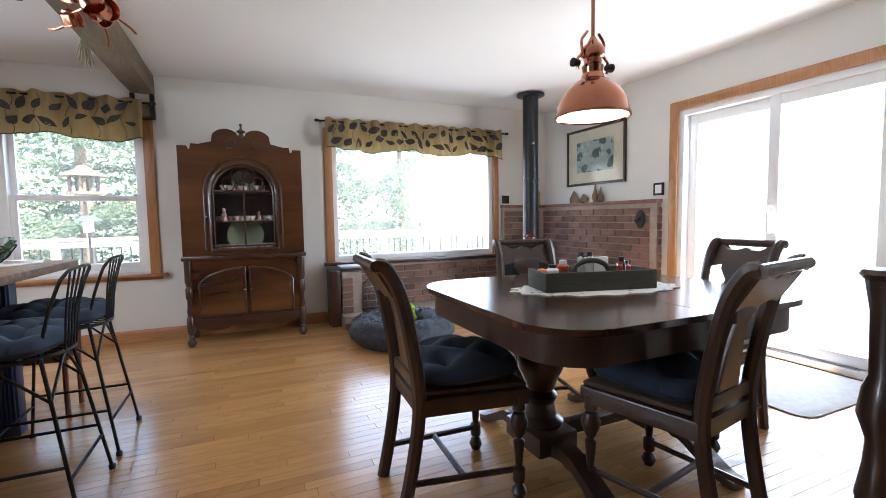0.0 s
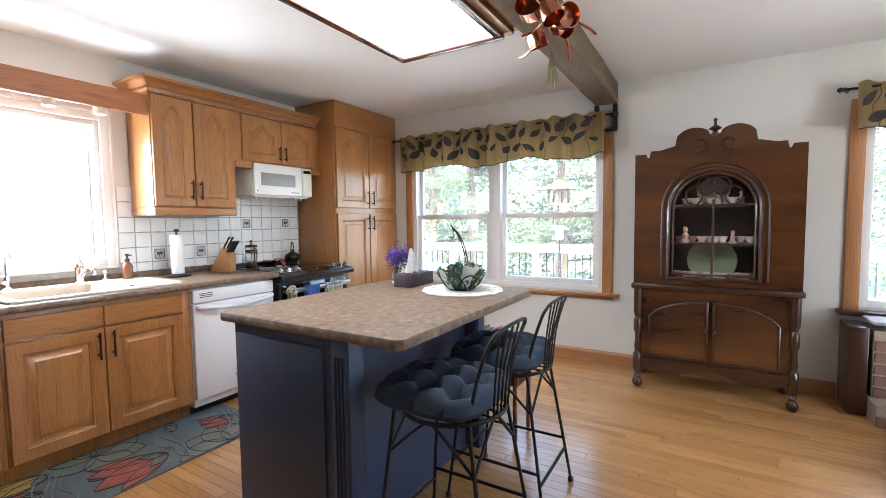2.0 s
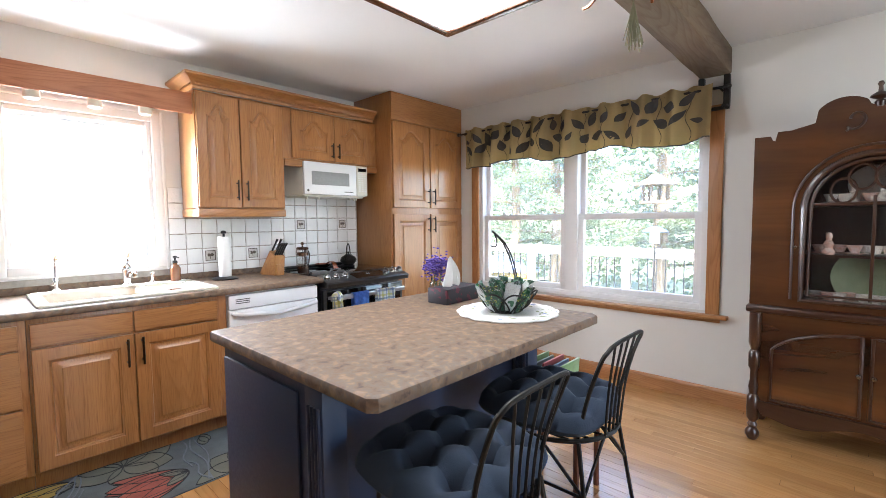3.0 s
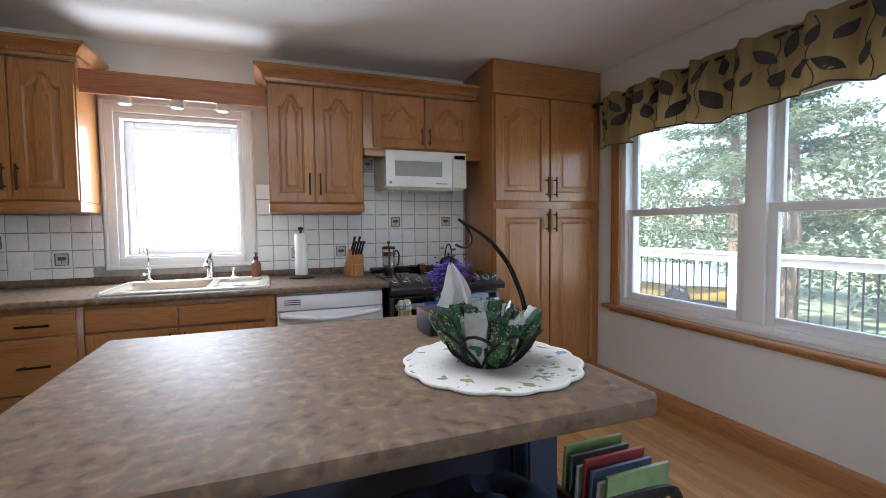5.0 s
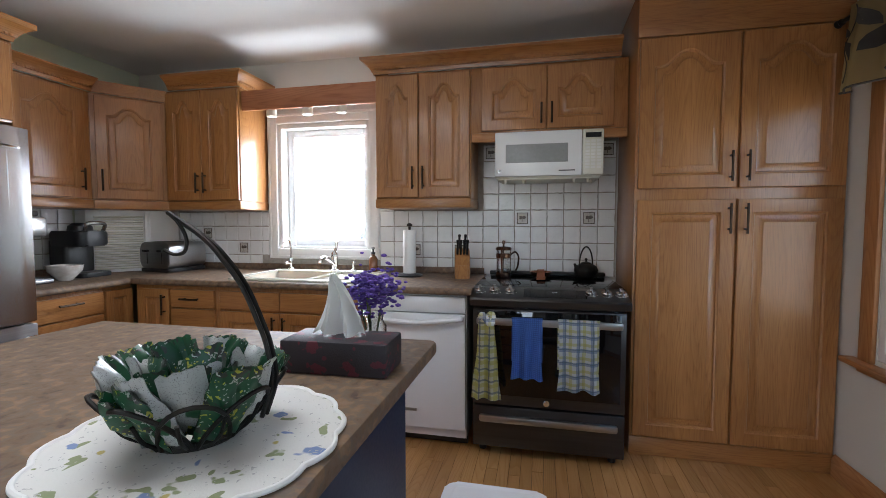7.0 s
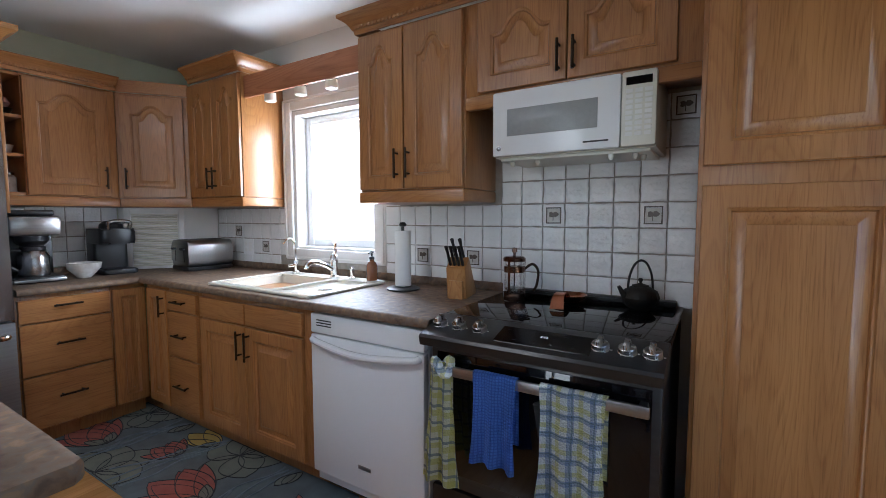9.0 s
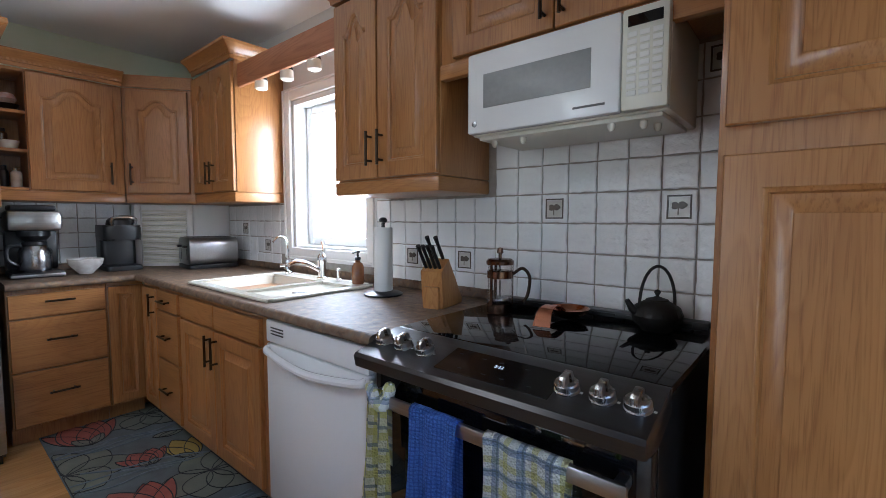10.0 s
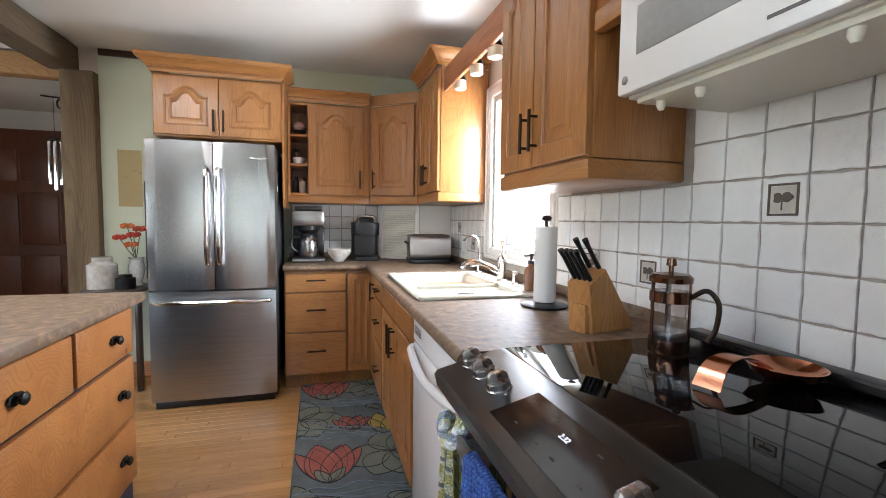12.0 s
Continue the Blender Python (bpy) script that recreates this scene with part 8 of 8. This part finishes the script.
# ---- outside ----
GRASS = mat("lawn", (0.15, 0.17, 0.085), (0.12, 0.14, 0.07), 0.9, 0, 0.6, bump=0.4, fine=30)
DECK = wood("grey_deck_board", (0.42, 0.39, 0.34), (0.32, 0.29, 0.25), "x", 0.8, 0.0)
RAIL = mat("pale_rail_paint", (0.62, 0.58, 0.52), (0.52, 0.48, 0.42), 0.7, 0, 6, bump=0.1)
bm = bm_new()
bmesh.ops.create_grid(bm, x_segments=8, y_segments=8, size=400, matrix=Matrix.Translation((0, 0, -0.75)))
setting("ground", bm, GRASS, "sunlit lawn round the house", "ground")
deck = thing("deck", pose(0, 0, 0), "weathered wooden deck outside the windows", "deck", "", "structure")
for k in range(18):
    part("deck_board", box(bm_new(), -7.5, 6.4, 6.12 + 0.142 * k, 6.12 + 0.142 * k + 0.135, -0.11, -0.08, 0.004, 1), DECK, deck)
for k in range(18):
    part("deck_board", box(bm_new(), 3.70 + 0.142 * k, 3.70 + 0.142 * k + 0.135, -1.0, 6.1, -0.11, -0.08, 0.004, 1), DECK, deck)
rl = thing("deck_railing", pose(0, 0, 0), "pale wooden deck railing with black balusters", "railing", "", "structure")
part("top_rail", box(bm_new(), -7.5, 6.4, 8.56, 8.68, 0.86, 0.90, 0.006), RAIL, rl)
part("upper_rail", box(bm_new(), -7.5, 6.4, 8.60, 8.64, 0.77, 0.855, 0.004), RAIL, rl)
part("bottom_rail", box(bm_new(), -7.5, 6.4, 8.60, 8.64, 0.0, 0.08, 0.004), RAIL, rl)
for k in range(9):
    x = -7.1 + 1.525 * k
    part("post", box(bm_new(), x - 0.05, x + 0.05, 8.57, 8.67, -0.08, 0.858, 0.005), RAIL, rl)
bal = tube(bm_new(), [(0, 0, 0.081), (0, 0, 0.769)], 0.009, 6)
bme = mesh_of("baluster", bal, IRON)
for k in range(122):
    x = -7.4 + 0.112 * k
    o = new("baluster", bme)
    o.parent, o.location = rl, (x, 8.62, 0)


def tree(x, y, h, seed, label, spread=1.0, n=2600):
    rnd = random.Random(seed)
    t = thing("tree", pose(x, y, -0.75), label, "tree", "trees beyond the deck")
    bm = tube(bm_new(), [(0, 0, 0), (0.06, 0.02, h * 0.3), (-0.05, 0.05, h * 0.65), (0.02, 0, h * 0.98)], [0.16, 0.13, 0.08, 0.02], 10)
    tips = []
    for k in range(34):
        z = h * rnd.uniform(0.12, 0.93)
        a = rnd.uniform(0, 6.28)
        L = spread * (0.35 + 1.9 * (1 - z / h)) * rnd.uniform(0.7, 1.15)
        e = Vector((L * math.cos(a), L * math.sin(a), z + rnd.uniform(-0.25, 0.25)))
        m = Vector((L * 0.5 * math.cos(a), L * 0.5 * math.sin(a), z + 0.06))
        tube(bm, [(0, 0, z), m, e], [0.035, 0.022, 0.006], 5)
        tips += [(Vector((0, 0, z)), m), (m, e)]
    part("trunk", bm, POST, t)
    vs, fs = [], []
    for k in range(n):
        a, b = rnd.choice(tips)
        p = a.lerp(b, rnd.uniform(0.15, 1.05)) + Vector((rnd.gauss(0, 0.10), rnd.gauss(0, 0.10), rnd.gauss(0, 0.07)))
        d = Vector((rnd.gauss(0, 1), rnd.gauss(0, 1), rnd.gauss(-0.2, 0.5))).normalized()
        s = d.cross(Vector((rnd.gauss(0, 1), rnd.gauss(0, 1), rnd.gauss(0, 1)))).normalized()
        L, w = rnd.uniform(0.06, 0.13), rnd.uniform(0.012, 0.026)
        i = len(vs)
        vs += [p, p + d * L * 0.5 + s * w, p + d * L, p + d * L * 0.5 - s * w]
        fs.append((i, i + 1, i + 2, i + 3))
    me = bpy.data.meshes.new("crown")
    me.from_pydata(vs, [], fs)
    me.materials.append(GREEN)
    c = new("crown", me)
    c.parent = t
    tagged(c, kind="stuff")
    return t


for k, (x, y, h) in enumerate(((-5.2, 11.5, 6.5), (-3.4, 13.0, 7.5), (-1.4, 12.2, 7.0), (0.4, 14.5, 8.0), (-7.6, 13.5, 7.5), (2.6, 17.0, 8.0), (-9.5, 10.0, 6.5), (5.5, 18.0, 8.5))):
    tree(x, y, h, 30 + k, "leafy green conifer beyond the deck", 1.15, 17000)
fd = thing("bird_feeder", pose(-2.25, 8.9, -0.04), "wooden gazebo-shaped bird feeder on a post", "bird feeder")
part("post", tube(bm_new(), [(0, 0, -0.708), (0, 0, 1.55)], 0.022, 10), POST, fd)
part("floor", lathe(bm_new(), [(0, 1.551), (0.22, 1.552), (0.22, 1.585), (0, 1.586)], n=8), POST, fd)
for k in range(8):
    a = 2 * math.pi * k / 8
    part("pillar", tube(bm_new(), [(0.17 * math.cos(a), 0.17 * math.sin(a), 1.586), (0.17 * math.cos(a), 0.17 * math.sin(a), 1.80)], 0.02, 6), POST, fd)
part("roof", lathe(bm_new(), [(0.29, 1.801), (0.29, 1.82), (0.12, 1.90), (0.06, 1.95), (0, 1.97)], n=8), POST, fd)
bf = thing("blue_feeder", pose(-2.11, 8.45, 0), "blue-roofed tube bird feeder by the rail", "bird feeder")
BLUEP = mat("blue_plastic", (0.06, 0.14, 0.42), None, 0.4)
part("pole", tube(bm_new(), [(0, 0, -0.078), (0, 0, 0.98)], 0.012, 8), IRON, bf)
part("tube", lathe(bm_new(), [(0, 0.981), (0.06, 0.983), (0.06, 1.13), (0, 1.131)], n=16), VINYL, bf)
part("roof", lathe(bm_new(), [(0.15, 1.132), (0.14, 1.15), (0.05, 1.20), (0, 1.205)], n=20), BLUEP, bf)
bt = thing("covered_boat", pose(-8.3, 12.6, -0.75, 0, 0, 24), "small boat under a blue tarpaulin with a yellow hull", "boat")
bm = bm_new()
rings = []
for i in range(13):
    u = i / 6 - 1
    k = (1 - abs(u) ** 3) ** 0.5 * 0.9 + 0.1
    rings.append([bm.verts.new((u * 1.9, k * 0.75 * math.cos(a), 0.62 + k * 0.42 * math.sin(a) + 0.03 * noise.noise(Vector((u * 4, a * 3, 1))))) for a in [math.pi * j / 12 for j in range(13)]])
for a, b in zip(rings, rings[1:]):
    for j in range(12):
        bm.faces.new([a[j], a[j + 1], b[j + 1], b[j]])
part("tarpaulin", bm, mat("blue_tarp", (0.20, 0.28, 0.40), (0.15, 0.22, 0.33), 0.5, 0, 4, bump=0.3), bt, "faded blue tarpaulin")
part("hull", slab(bm_new(), [(-1.75, 0.28), (1.5, 0.28), (1.85, 0.62), (-1.85, 0.62)], -0.62, 0.62, "xz", 0.05), mat("yellow_hull", (0.26, 0.17, 0.03), None, 0.35), bt, "yellow hull")
for y in (-0.55, 0.55):
    part("wheel", lathe(bm_new(), [(0, -0.08), (0.24, -0.07), (0.27, -0.04), (0.27, 0.04), (0.24, 0.07), (0, 0.08)], (0.2, y * 1.25, 0.271), 20, "y"), BLACK, bt)
    part("trailer_rail", box(bm_new(), -1.5, 2.2, y - 0.03, y + 0.03, 0.21, 0.278, 0.006), IRON, bt)
# neighbour's brick cottage beyond the sink window
hs = thing("neighbour_cottage", pose(-8.2, 1.0, -0.75), "pink-brick cottage with white lattice and arched window", "house")
PINKB = mat("pink_brick", (0.62, 0.45, 0.38), (0.54, 0.37, 0.31), 0.9, 0, 12, bump=0.3)
part("wall", box(bm_new(), -3.0, 0.0, -4.0, 2.0, 0.001, 2.75), PINKB, hs)
part("roof", slab(bm_new(), [(-4.4, 2.72), (2.4, 2.72), (2.4, 2.80), (-1.0, 4.6), (-4.4, 2.80)], -3.3, 0.08, "yz"), mat("grey_shingle", (0.42, 0.40, 0.38), (0.34, 0.32, 0.30), 0.9, 0, 14, bump=0.4), hs)
arch_w = [(0.28 * math.cos(t), 1.75 + 0.28 * math.sin(t)) for t in [math.pi * i / 16 for i in range(17)]] + [(-0.28, 1.0), (0.28, 1.0)]
wf = part("window", tube(bm_new(), [(0.02, a + 0.55, b) for a, b in arch_w], 0.04, 6, True), WHITE, hs)
part("pane", slab(bm_new(), [(a + 0.55, b) for a, b in arch_w], 0.004, 0.012, "yz"), mat("dark_far_glass", (0.06, 0.07, 0.08), None, 0.1), wf)
for k in range(9):
    part("lattice", box(bm_new(), 0.06, 0.075, 0.98 + 0.075 * k, 1.005 + 0.075 * k, 0.6, 2.5), PINE, hs)
    part("lattice", box(bm_new(), 0.076, 0.09, 0.96, 1.62, 0.7 + 0.2 * k, 0.73 + 0.2 * k), PINE, hs)
sh = thing("shrub", pose(-6.6, 0.3, -0.75), "pale green shrub beside the cottage", "shrub")
vs, fs = [], []
rnd = random.Random(77)
for k in range(2600):
    d = Vector((rnd.gauss(0, 1), rnd.gauss(0, 1), rnd.gauss(0, 1))).normalized() * rnd.uniform(0.3, 1.0) ** 0.5
    p = Vector((d.x * 0.7, d.y * 0.7, 0.75 + d.z * 0.72))
    u = Vector((rnd.gauss(0, 1), rnd.gauss(0, 1), rnd.gauss(0, 1))).normalized()
    s = u.cross(Vector((0.3, 0.2, 1))).normalized()
    i = len(vs)
    vs += [p, p + u * 0.03 + s * 0.018, p + u * 0.065, p + u * 0.03 - s * 0.018]
    fs.append((i, i + 1, i + 2, i + 3))
me = bpy.data.meshes.new("leaves")
me.from_pydata(vs, [], fs)
me.materials.append(GREEN)
lv = new("leaves", me)
lv.parent = sh
tagged(lv, kind="stuff")

# hedge of mixed foliage closing the view behind the trees
vs, fs = [], []
rnd = random.Random(88)
for k in range(26000):
    x = rnd.uniform(-16, 6)
    top = 4.2 + 1.6 * noise.noise(Vector((x * 0.35, 0, 0))) + 0.8 * noise.noise(Vector((x * 1.3, 3, 0)))
    z = top * (1 - rnd.random() ** 1.6)
    if noise.noise(Vector((x * 0.8, z * 0.8, 7))) < -0.22:
        continue
    p = Vector((x, 15.5 + rnd.gauss(0, 0.7) + 0.25 * abs(x + 4), z))
    u = Vector((rnd.gauss(0, 1), rnd.gauss(0, 1), rnd.gauss(-0.2, 0.6))).normalized()
    s = u.cross(Vector((rnd.gauss(0, 1), rnd.gauss(0, 1), rnd.gauss(0, 1)))).normalized()
    L, w = rnd.uniform(0.10, 0.24), rnd.uniform(0.04, 0.08)
    i = len(vs)
    vs += [p, p + u * L * 0.5 + s * w, p + u * L, p + u * L * 0.5 - s * w]
    fs.append((i, i + 1, i + 2, i + 3))
me = bpy.data.meshes.new("hedge")
me.from_pydata(vs, [], fs)
me.materials.append(GREEN)
hd = new("hedge", me)
hd.location = (0, 0, -0.75)
tagged(hd, "tall mixed green hedge beyond the lawn", "hedge", "", "stuff")


# ---- floor strips ----
rnd = random.Random(2)
floor_ob = bpy.data.objects["floor"]
PWID = 0.057
shared = {}


def strip_mesh(length):
    key = round(length, 2)
    if key not in shared:
        bm = box(bm_new(), 0, key - 0.0012, 0, PWID - 0.0012, -0.011, 0.0)
        es = [e for e in bm.edges if min(v.co.z for v in e.verts) > -0.001]
        bmesh.ops.bevel(bm, geom=es, offset=0.0007, segments=1, affect="EDGES")
        shared[key] = mesh_of("floor_strip", bm, FLOOR, False)
    return shared[key]


verts, faces = [], []
count = 0
for r in range(int((NY - FAR) / PWID) + 1):
    y = FAR + r * PWID
    x = WX - rnd.uniform(0, 0.9)
    while x < EX:
        L = rnd.choice((0.55, 0.7, 0.85, 1.0, 1.2, 1.4))
        x0, x1 = max(x, WX), min(x + L, EX)
        if x1 - x0 > 0.03:
            near = -3.1 < x0 and x1 < 1.3 and 1.95 < y < 5.2
            if near and count < 300 and x1 - x0 == L:
                o = new("floor_strip", strip_mesh(L))
                o.parent, o.location = floor_ob, (x0, y, rnd.uniform(-0.0004, 0.0))
                count += 1
            else:
                i = len(verts)
                a, b, c, d, z = x0, x1 - 0.0012, y, min(y + PWID - 0.0012, NY), rnd.uniform(-0.0004, 0.0)
                e = 0.0007
                verts += [(a, c, -0.011), (b, c, -0.011), (b, d, -0.011), (a, d, -0.011), (a, c, z - e), (b, c, z - e), (b, d, z - e), (a, d, z - e), (a + e, c + e, z), (b - e, c + e, z), (b - e, d - e, z), (a + e, d - e, z)]
                faces += [(i + 8, i + 9, i + 10, i + 11)]
                for k in range(4):
                    n = (k + 1) % 4
                    faces += [(i + k, i + n, i + 4 + n, i + 4 + k), (i + 4 + k, i + 4 + n, i + 8 + n, i + 8 + k)]
        x += L
me = bpy.data.meshes.new("floor_strips")
me.from_pydata(verts, [], faces)
me.materials.append(FLOOR)
fo = new("floor_strips", me)
fo.parent = floor_ob
tagged(fo, kind="stuff")

# ---- backsplash tiles ----
PIT, PITZ = 0.106, 0.1095


def tile_mesh(seed, material, w=PIT, h=PITZ):
    """A hand-made glazed tile: wavy pillowed edge."""
    rnd = random.Random(seed)
    bm = bm_new()
    n = 5
    out = []
    for k, (a, b) in enumerate((((0, 0), (1, 0)), ((1, 0), (1, 1)), ((1, 1), (0, 1)), ((0, 1), (0, 0)))):
        for i in range(n):
            t = i / n
            x, z = a[0] + (b[0] - a[0]) * t, a[1] + (b[1] - a[1]) * t
            out.append(Vector((x * w, 0, z * h)))
    c = Vector((w / 2, 0, h / 2))
    rings = []
    wav = [rnd.uniform(0, 0.0030) for p in out]
    for ins, y in ((0.0013, 0.0), (0.0015, -0.0055), (0.0032, -0.0068), (0.0070, -0.0072)):
        ring = []
        for i, p in enumerate(out):
            d = (c - p)
            q = p + Vector((math.copysign(min(ins, abs(d.x)), d.x) if abs(d.x) > 0.4 * w else 0, 0, math.copysign(min(ins, abs(d.z)), d.z) if abs(d.z) > 0.4 * h else 0))
            q += (c - p).normalized() * wav[i]
            q.y = y
            ring.append(bm.verts.new(q))
        rings.append(ring)
    for a, b in zip(rings, rings[1:]):
        for i in range(len(a)):
            bm.faces.new([a[i], a[(i + 1) % len(a)], b[(i + 1) % len(a)], b[i]])
    bm.faces.new(rings[-1])
    return mesh_of("tile", bm, material)


TM = [tile_mesh(100 + k, TILE) for k in range(8)]
DECO = mat("decor_tile", (0.60, 0.58, 0.53), (0.46, 0.43, 0.38), 0.25, 0, 20, bump=0.2, coat=0.3)
INKB = mat("decor_ink", (0.10, 0.075, 0.055), (0.06, 0.045, 0.035), 0.4, 0, 40, bump=0.1)
DM = TM[3]
bm = frame_bm(0.017, PIT - 0.017, 0.017, PITZ - 0.017, 0.0055, -0.0092, -0.0068, 0.0005)
DF = mesh_of("decor_border", bm, INKB)
DP = mesh_of("decor_panel", box(bm_new(), 0.0235, PIT - 0.0235, -0.0083, -0.0068, 0.0235, PITZ - 0.0235), DECO)
bm = bm_new()
for a, b in ((0.042, 0.059), (0.063, 0.060)):
    slab(bm, [(a + 0.012 * math.cos(t) * (1 + 0.25 * math.cos(3 * t)), b + 0.012 * math.sin(t)) for t in [2 * math.pi * i / 18 for i in range(18)]], -0.0092, -0.0076, "xz")
slab(bm, [(0.049, 0.03), (0.053, 0.03), (0.053, 0.058), (0.049, 0.058)], -0.0088, -0.0076, "xz")
DL = mesh_of("decor_motif", bm, INKB)
bm = bm_new()
for a in ((1.64, 2.40, 0.946, 1.36), (2.40, 2.453, 0.946, 1.555), (3.347, 3.434, 0.946, 1.555), (3.434, 4.05, 0.946, 1.36), (4.05, 4.943, 0.946, 1.79), (2.453, 3.347, 0.946, 0.984)):
    box(bm, a[0], a[1], -0.0025, -0.0015, a[2] - 0.045, a[3])
bs = setting("backsplash", bm, GROUT, "white glazed tile backsplash with grey grout", "backsplash", W)
deco = {(1.198, 1.865), (1.091, 2.258), (1.091, 3.622), (1.10, 3.905), (1.29, 4.35), (1.29, 4.775), (1.727, 4.138), (1.727, 4.90)}
ncol = range(-26, 7)
for c in ncol:
    for r in range(0, 8):
        y, z = 4.300 + c * PIT, 0.899 + r * PITZ
        cy, cz = y + PIT / 2, z + PITZ / 2
        if y < 1.635 or y + PIT > 4.96:
            continue
        if y + PIT > 2.458 and y < 3.342 and z + PITZ > 0.99:
            continue
        if cz > 1.36 and (cy < 2.40 or 3.40 < cy < 4.05) or cz > 1.80 or (1.60 < cz and cy < 3.4):
            continue
        is_d = any(abs(cz - a) < 0.054 and abs(cy - b) < 0.054 for a, b in deco)
        o = new("tile", DM if is_d else TM[rnd.randrange(8)])
        o.parent, o.location = bs, (y, -0.0027, z)
        if is_d:
            for nm, dm in (("decor_border", DF), ("decor_panel", DP), ("decor_motif", DL)):
                q = new(nm, dm)
                q.parent = o
# cut tiles that fill the strips beside the window casing
for y, z1 in ((2.39, 1.50), (3.39, 1.50)):
    cols = [4.300 + c * PIT for c in ncol]
    for r in range(0, 8):
        z = 0.899 + r * PITZ
        if z < 0.985 or z + PITZ > z1 + 0.06:
            continue
        left = max(v + PIT for v in cols if v + PIT <= 2.458) if y < 3 else 3.348
        right = 2.452 if y < 3 else min(v for v in cols if v >= 3.342)
        if right - left > 0.015:
            o = new("tile", TM[rnd.randrange(8)])
            o.parent, o.location = bs, (left, -0.0027, z)
            o.scale = ((right - left) / PIT, 1, 1)
# tiles behind the coffee machines
bs2 = setting("backsplash_south", box(bm_new(), 2.49, 3.20, -0.0025, -0.0015, 0.946, 1.345), GROUT, "white glazed tiles behind the coffee machines", "backsplash", S)
for c in range(7):
    for r in range(4):
        o = new("tile", TM[rnd.randrange(8)])
        o.parent, o.location = bs2, (2.492 + c * 0.101, -0.003, 0.947 + r * 0.0995)
        o.scale = (0.953, 1, 0.908)

# ---- bricks ----
def brick_mesh(L, h, d, seed):
    rnd = random.Random(seed)
    bm = box(bm_new(), 0, L, -d, 0, 0, h, 0.004, 1)
    for v in bm.verts:
        v.co += Vector((rnd.uniform(-1, 1), rnd.uniform(-1, 1), rnd.uniform(-1, 1))) * 0.0018
    return mesh_of("brick", bm, BRICK, False)


BM = [brick_mesh(0.205, 0.062, 0.016, 400 + k) for k in range(6)]
BH = [brick_mesh(0.098, 0.062, 0.016, 500 + k) for k in range(4)]


def lay(owner, length, z0, z1, m):
    ob = bpy.data.objects[owner]
    r, z = 0, z0 + 0.006
    while z + 0.062 < z1 + 0.002:
        x = 0.004
        if r % 2:
            o = new("brick", BH[rnd.randrange(4)])
            o.parent, o.matrix_basis = ob, m @ pose(x, 0, z)
            x += 0.108
        while x + 0.098 < length:
            full = x + 0.205 < length + 0.002
            o = new("brick", (BM if full else BH)[rnd.randrange(6 if full else 4)])
            o.parent, o.matrix_basis = ob, m @ pose(x, 0.002, z)
            x += 0.215 if full else 0.108
        z += 0.0745
        r += 1


lay("brick_wall_east", 1.79, 0.132, 1.20, pose(3.41, 5.895, 0, 0, 0, -90))
lay("brick_wall_north", 0.60, 0.132, 1.20, pose(2.79, 5.84, 0))
lay("brick_wall_low", 1.865, 0.132, 0.585, pose(0.92, 5.84, 0))
lay("brick_pier", 0.20, 0.132, 0.55, pose(0.715, 5.60, 0))
lay("hearth", 1.2, -0.004, 0.135, pose(0.70, 5.45, 0, 0, 0, -9.46))
lay("hearth", 0.98, -0.004, 0.135, pose(1.91, 5.245, 0, 0, 0, -72.5))
lay("hearth", 1.25, -0.004, 0.135, pose(2.205, 4.30, 0))
for nm, a in (("ledge_east", (3.385, 3.466, 4.085, 5.835, 1.2165, 1.25)), ("ledge_north", (2.775, 3.466, 5.838, 5.896, 1.2165, 1.25))):
    setting(nm, box(bm_new(), *a, 0.004), mat("ledge_stone_" + nm[6:], (0.24, 0.13, 0.09), (0.17, 0.09, 0.06), 0.85, 0, 14, bump=0.4), "thin brick ledge capping the surround", "ledge")
# end bricks of the pale jamb
for k in range(14):
    o = new("brick", BH[rnd.randrange(4)])
    o.parent, o.matrix_basis = bpy.data.objects["brick_wall_east"], pose(3.412, 4.10, 0.14 + 0.0745 * k) @ Matrix.Diagonal((0.5, 1, 1, 1))
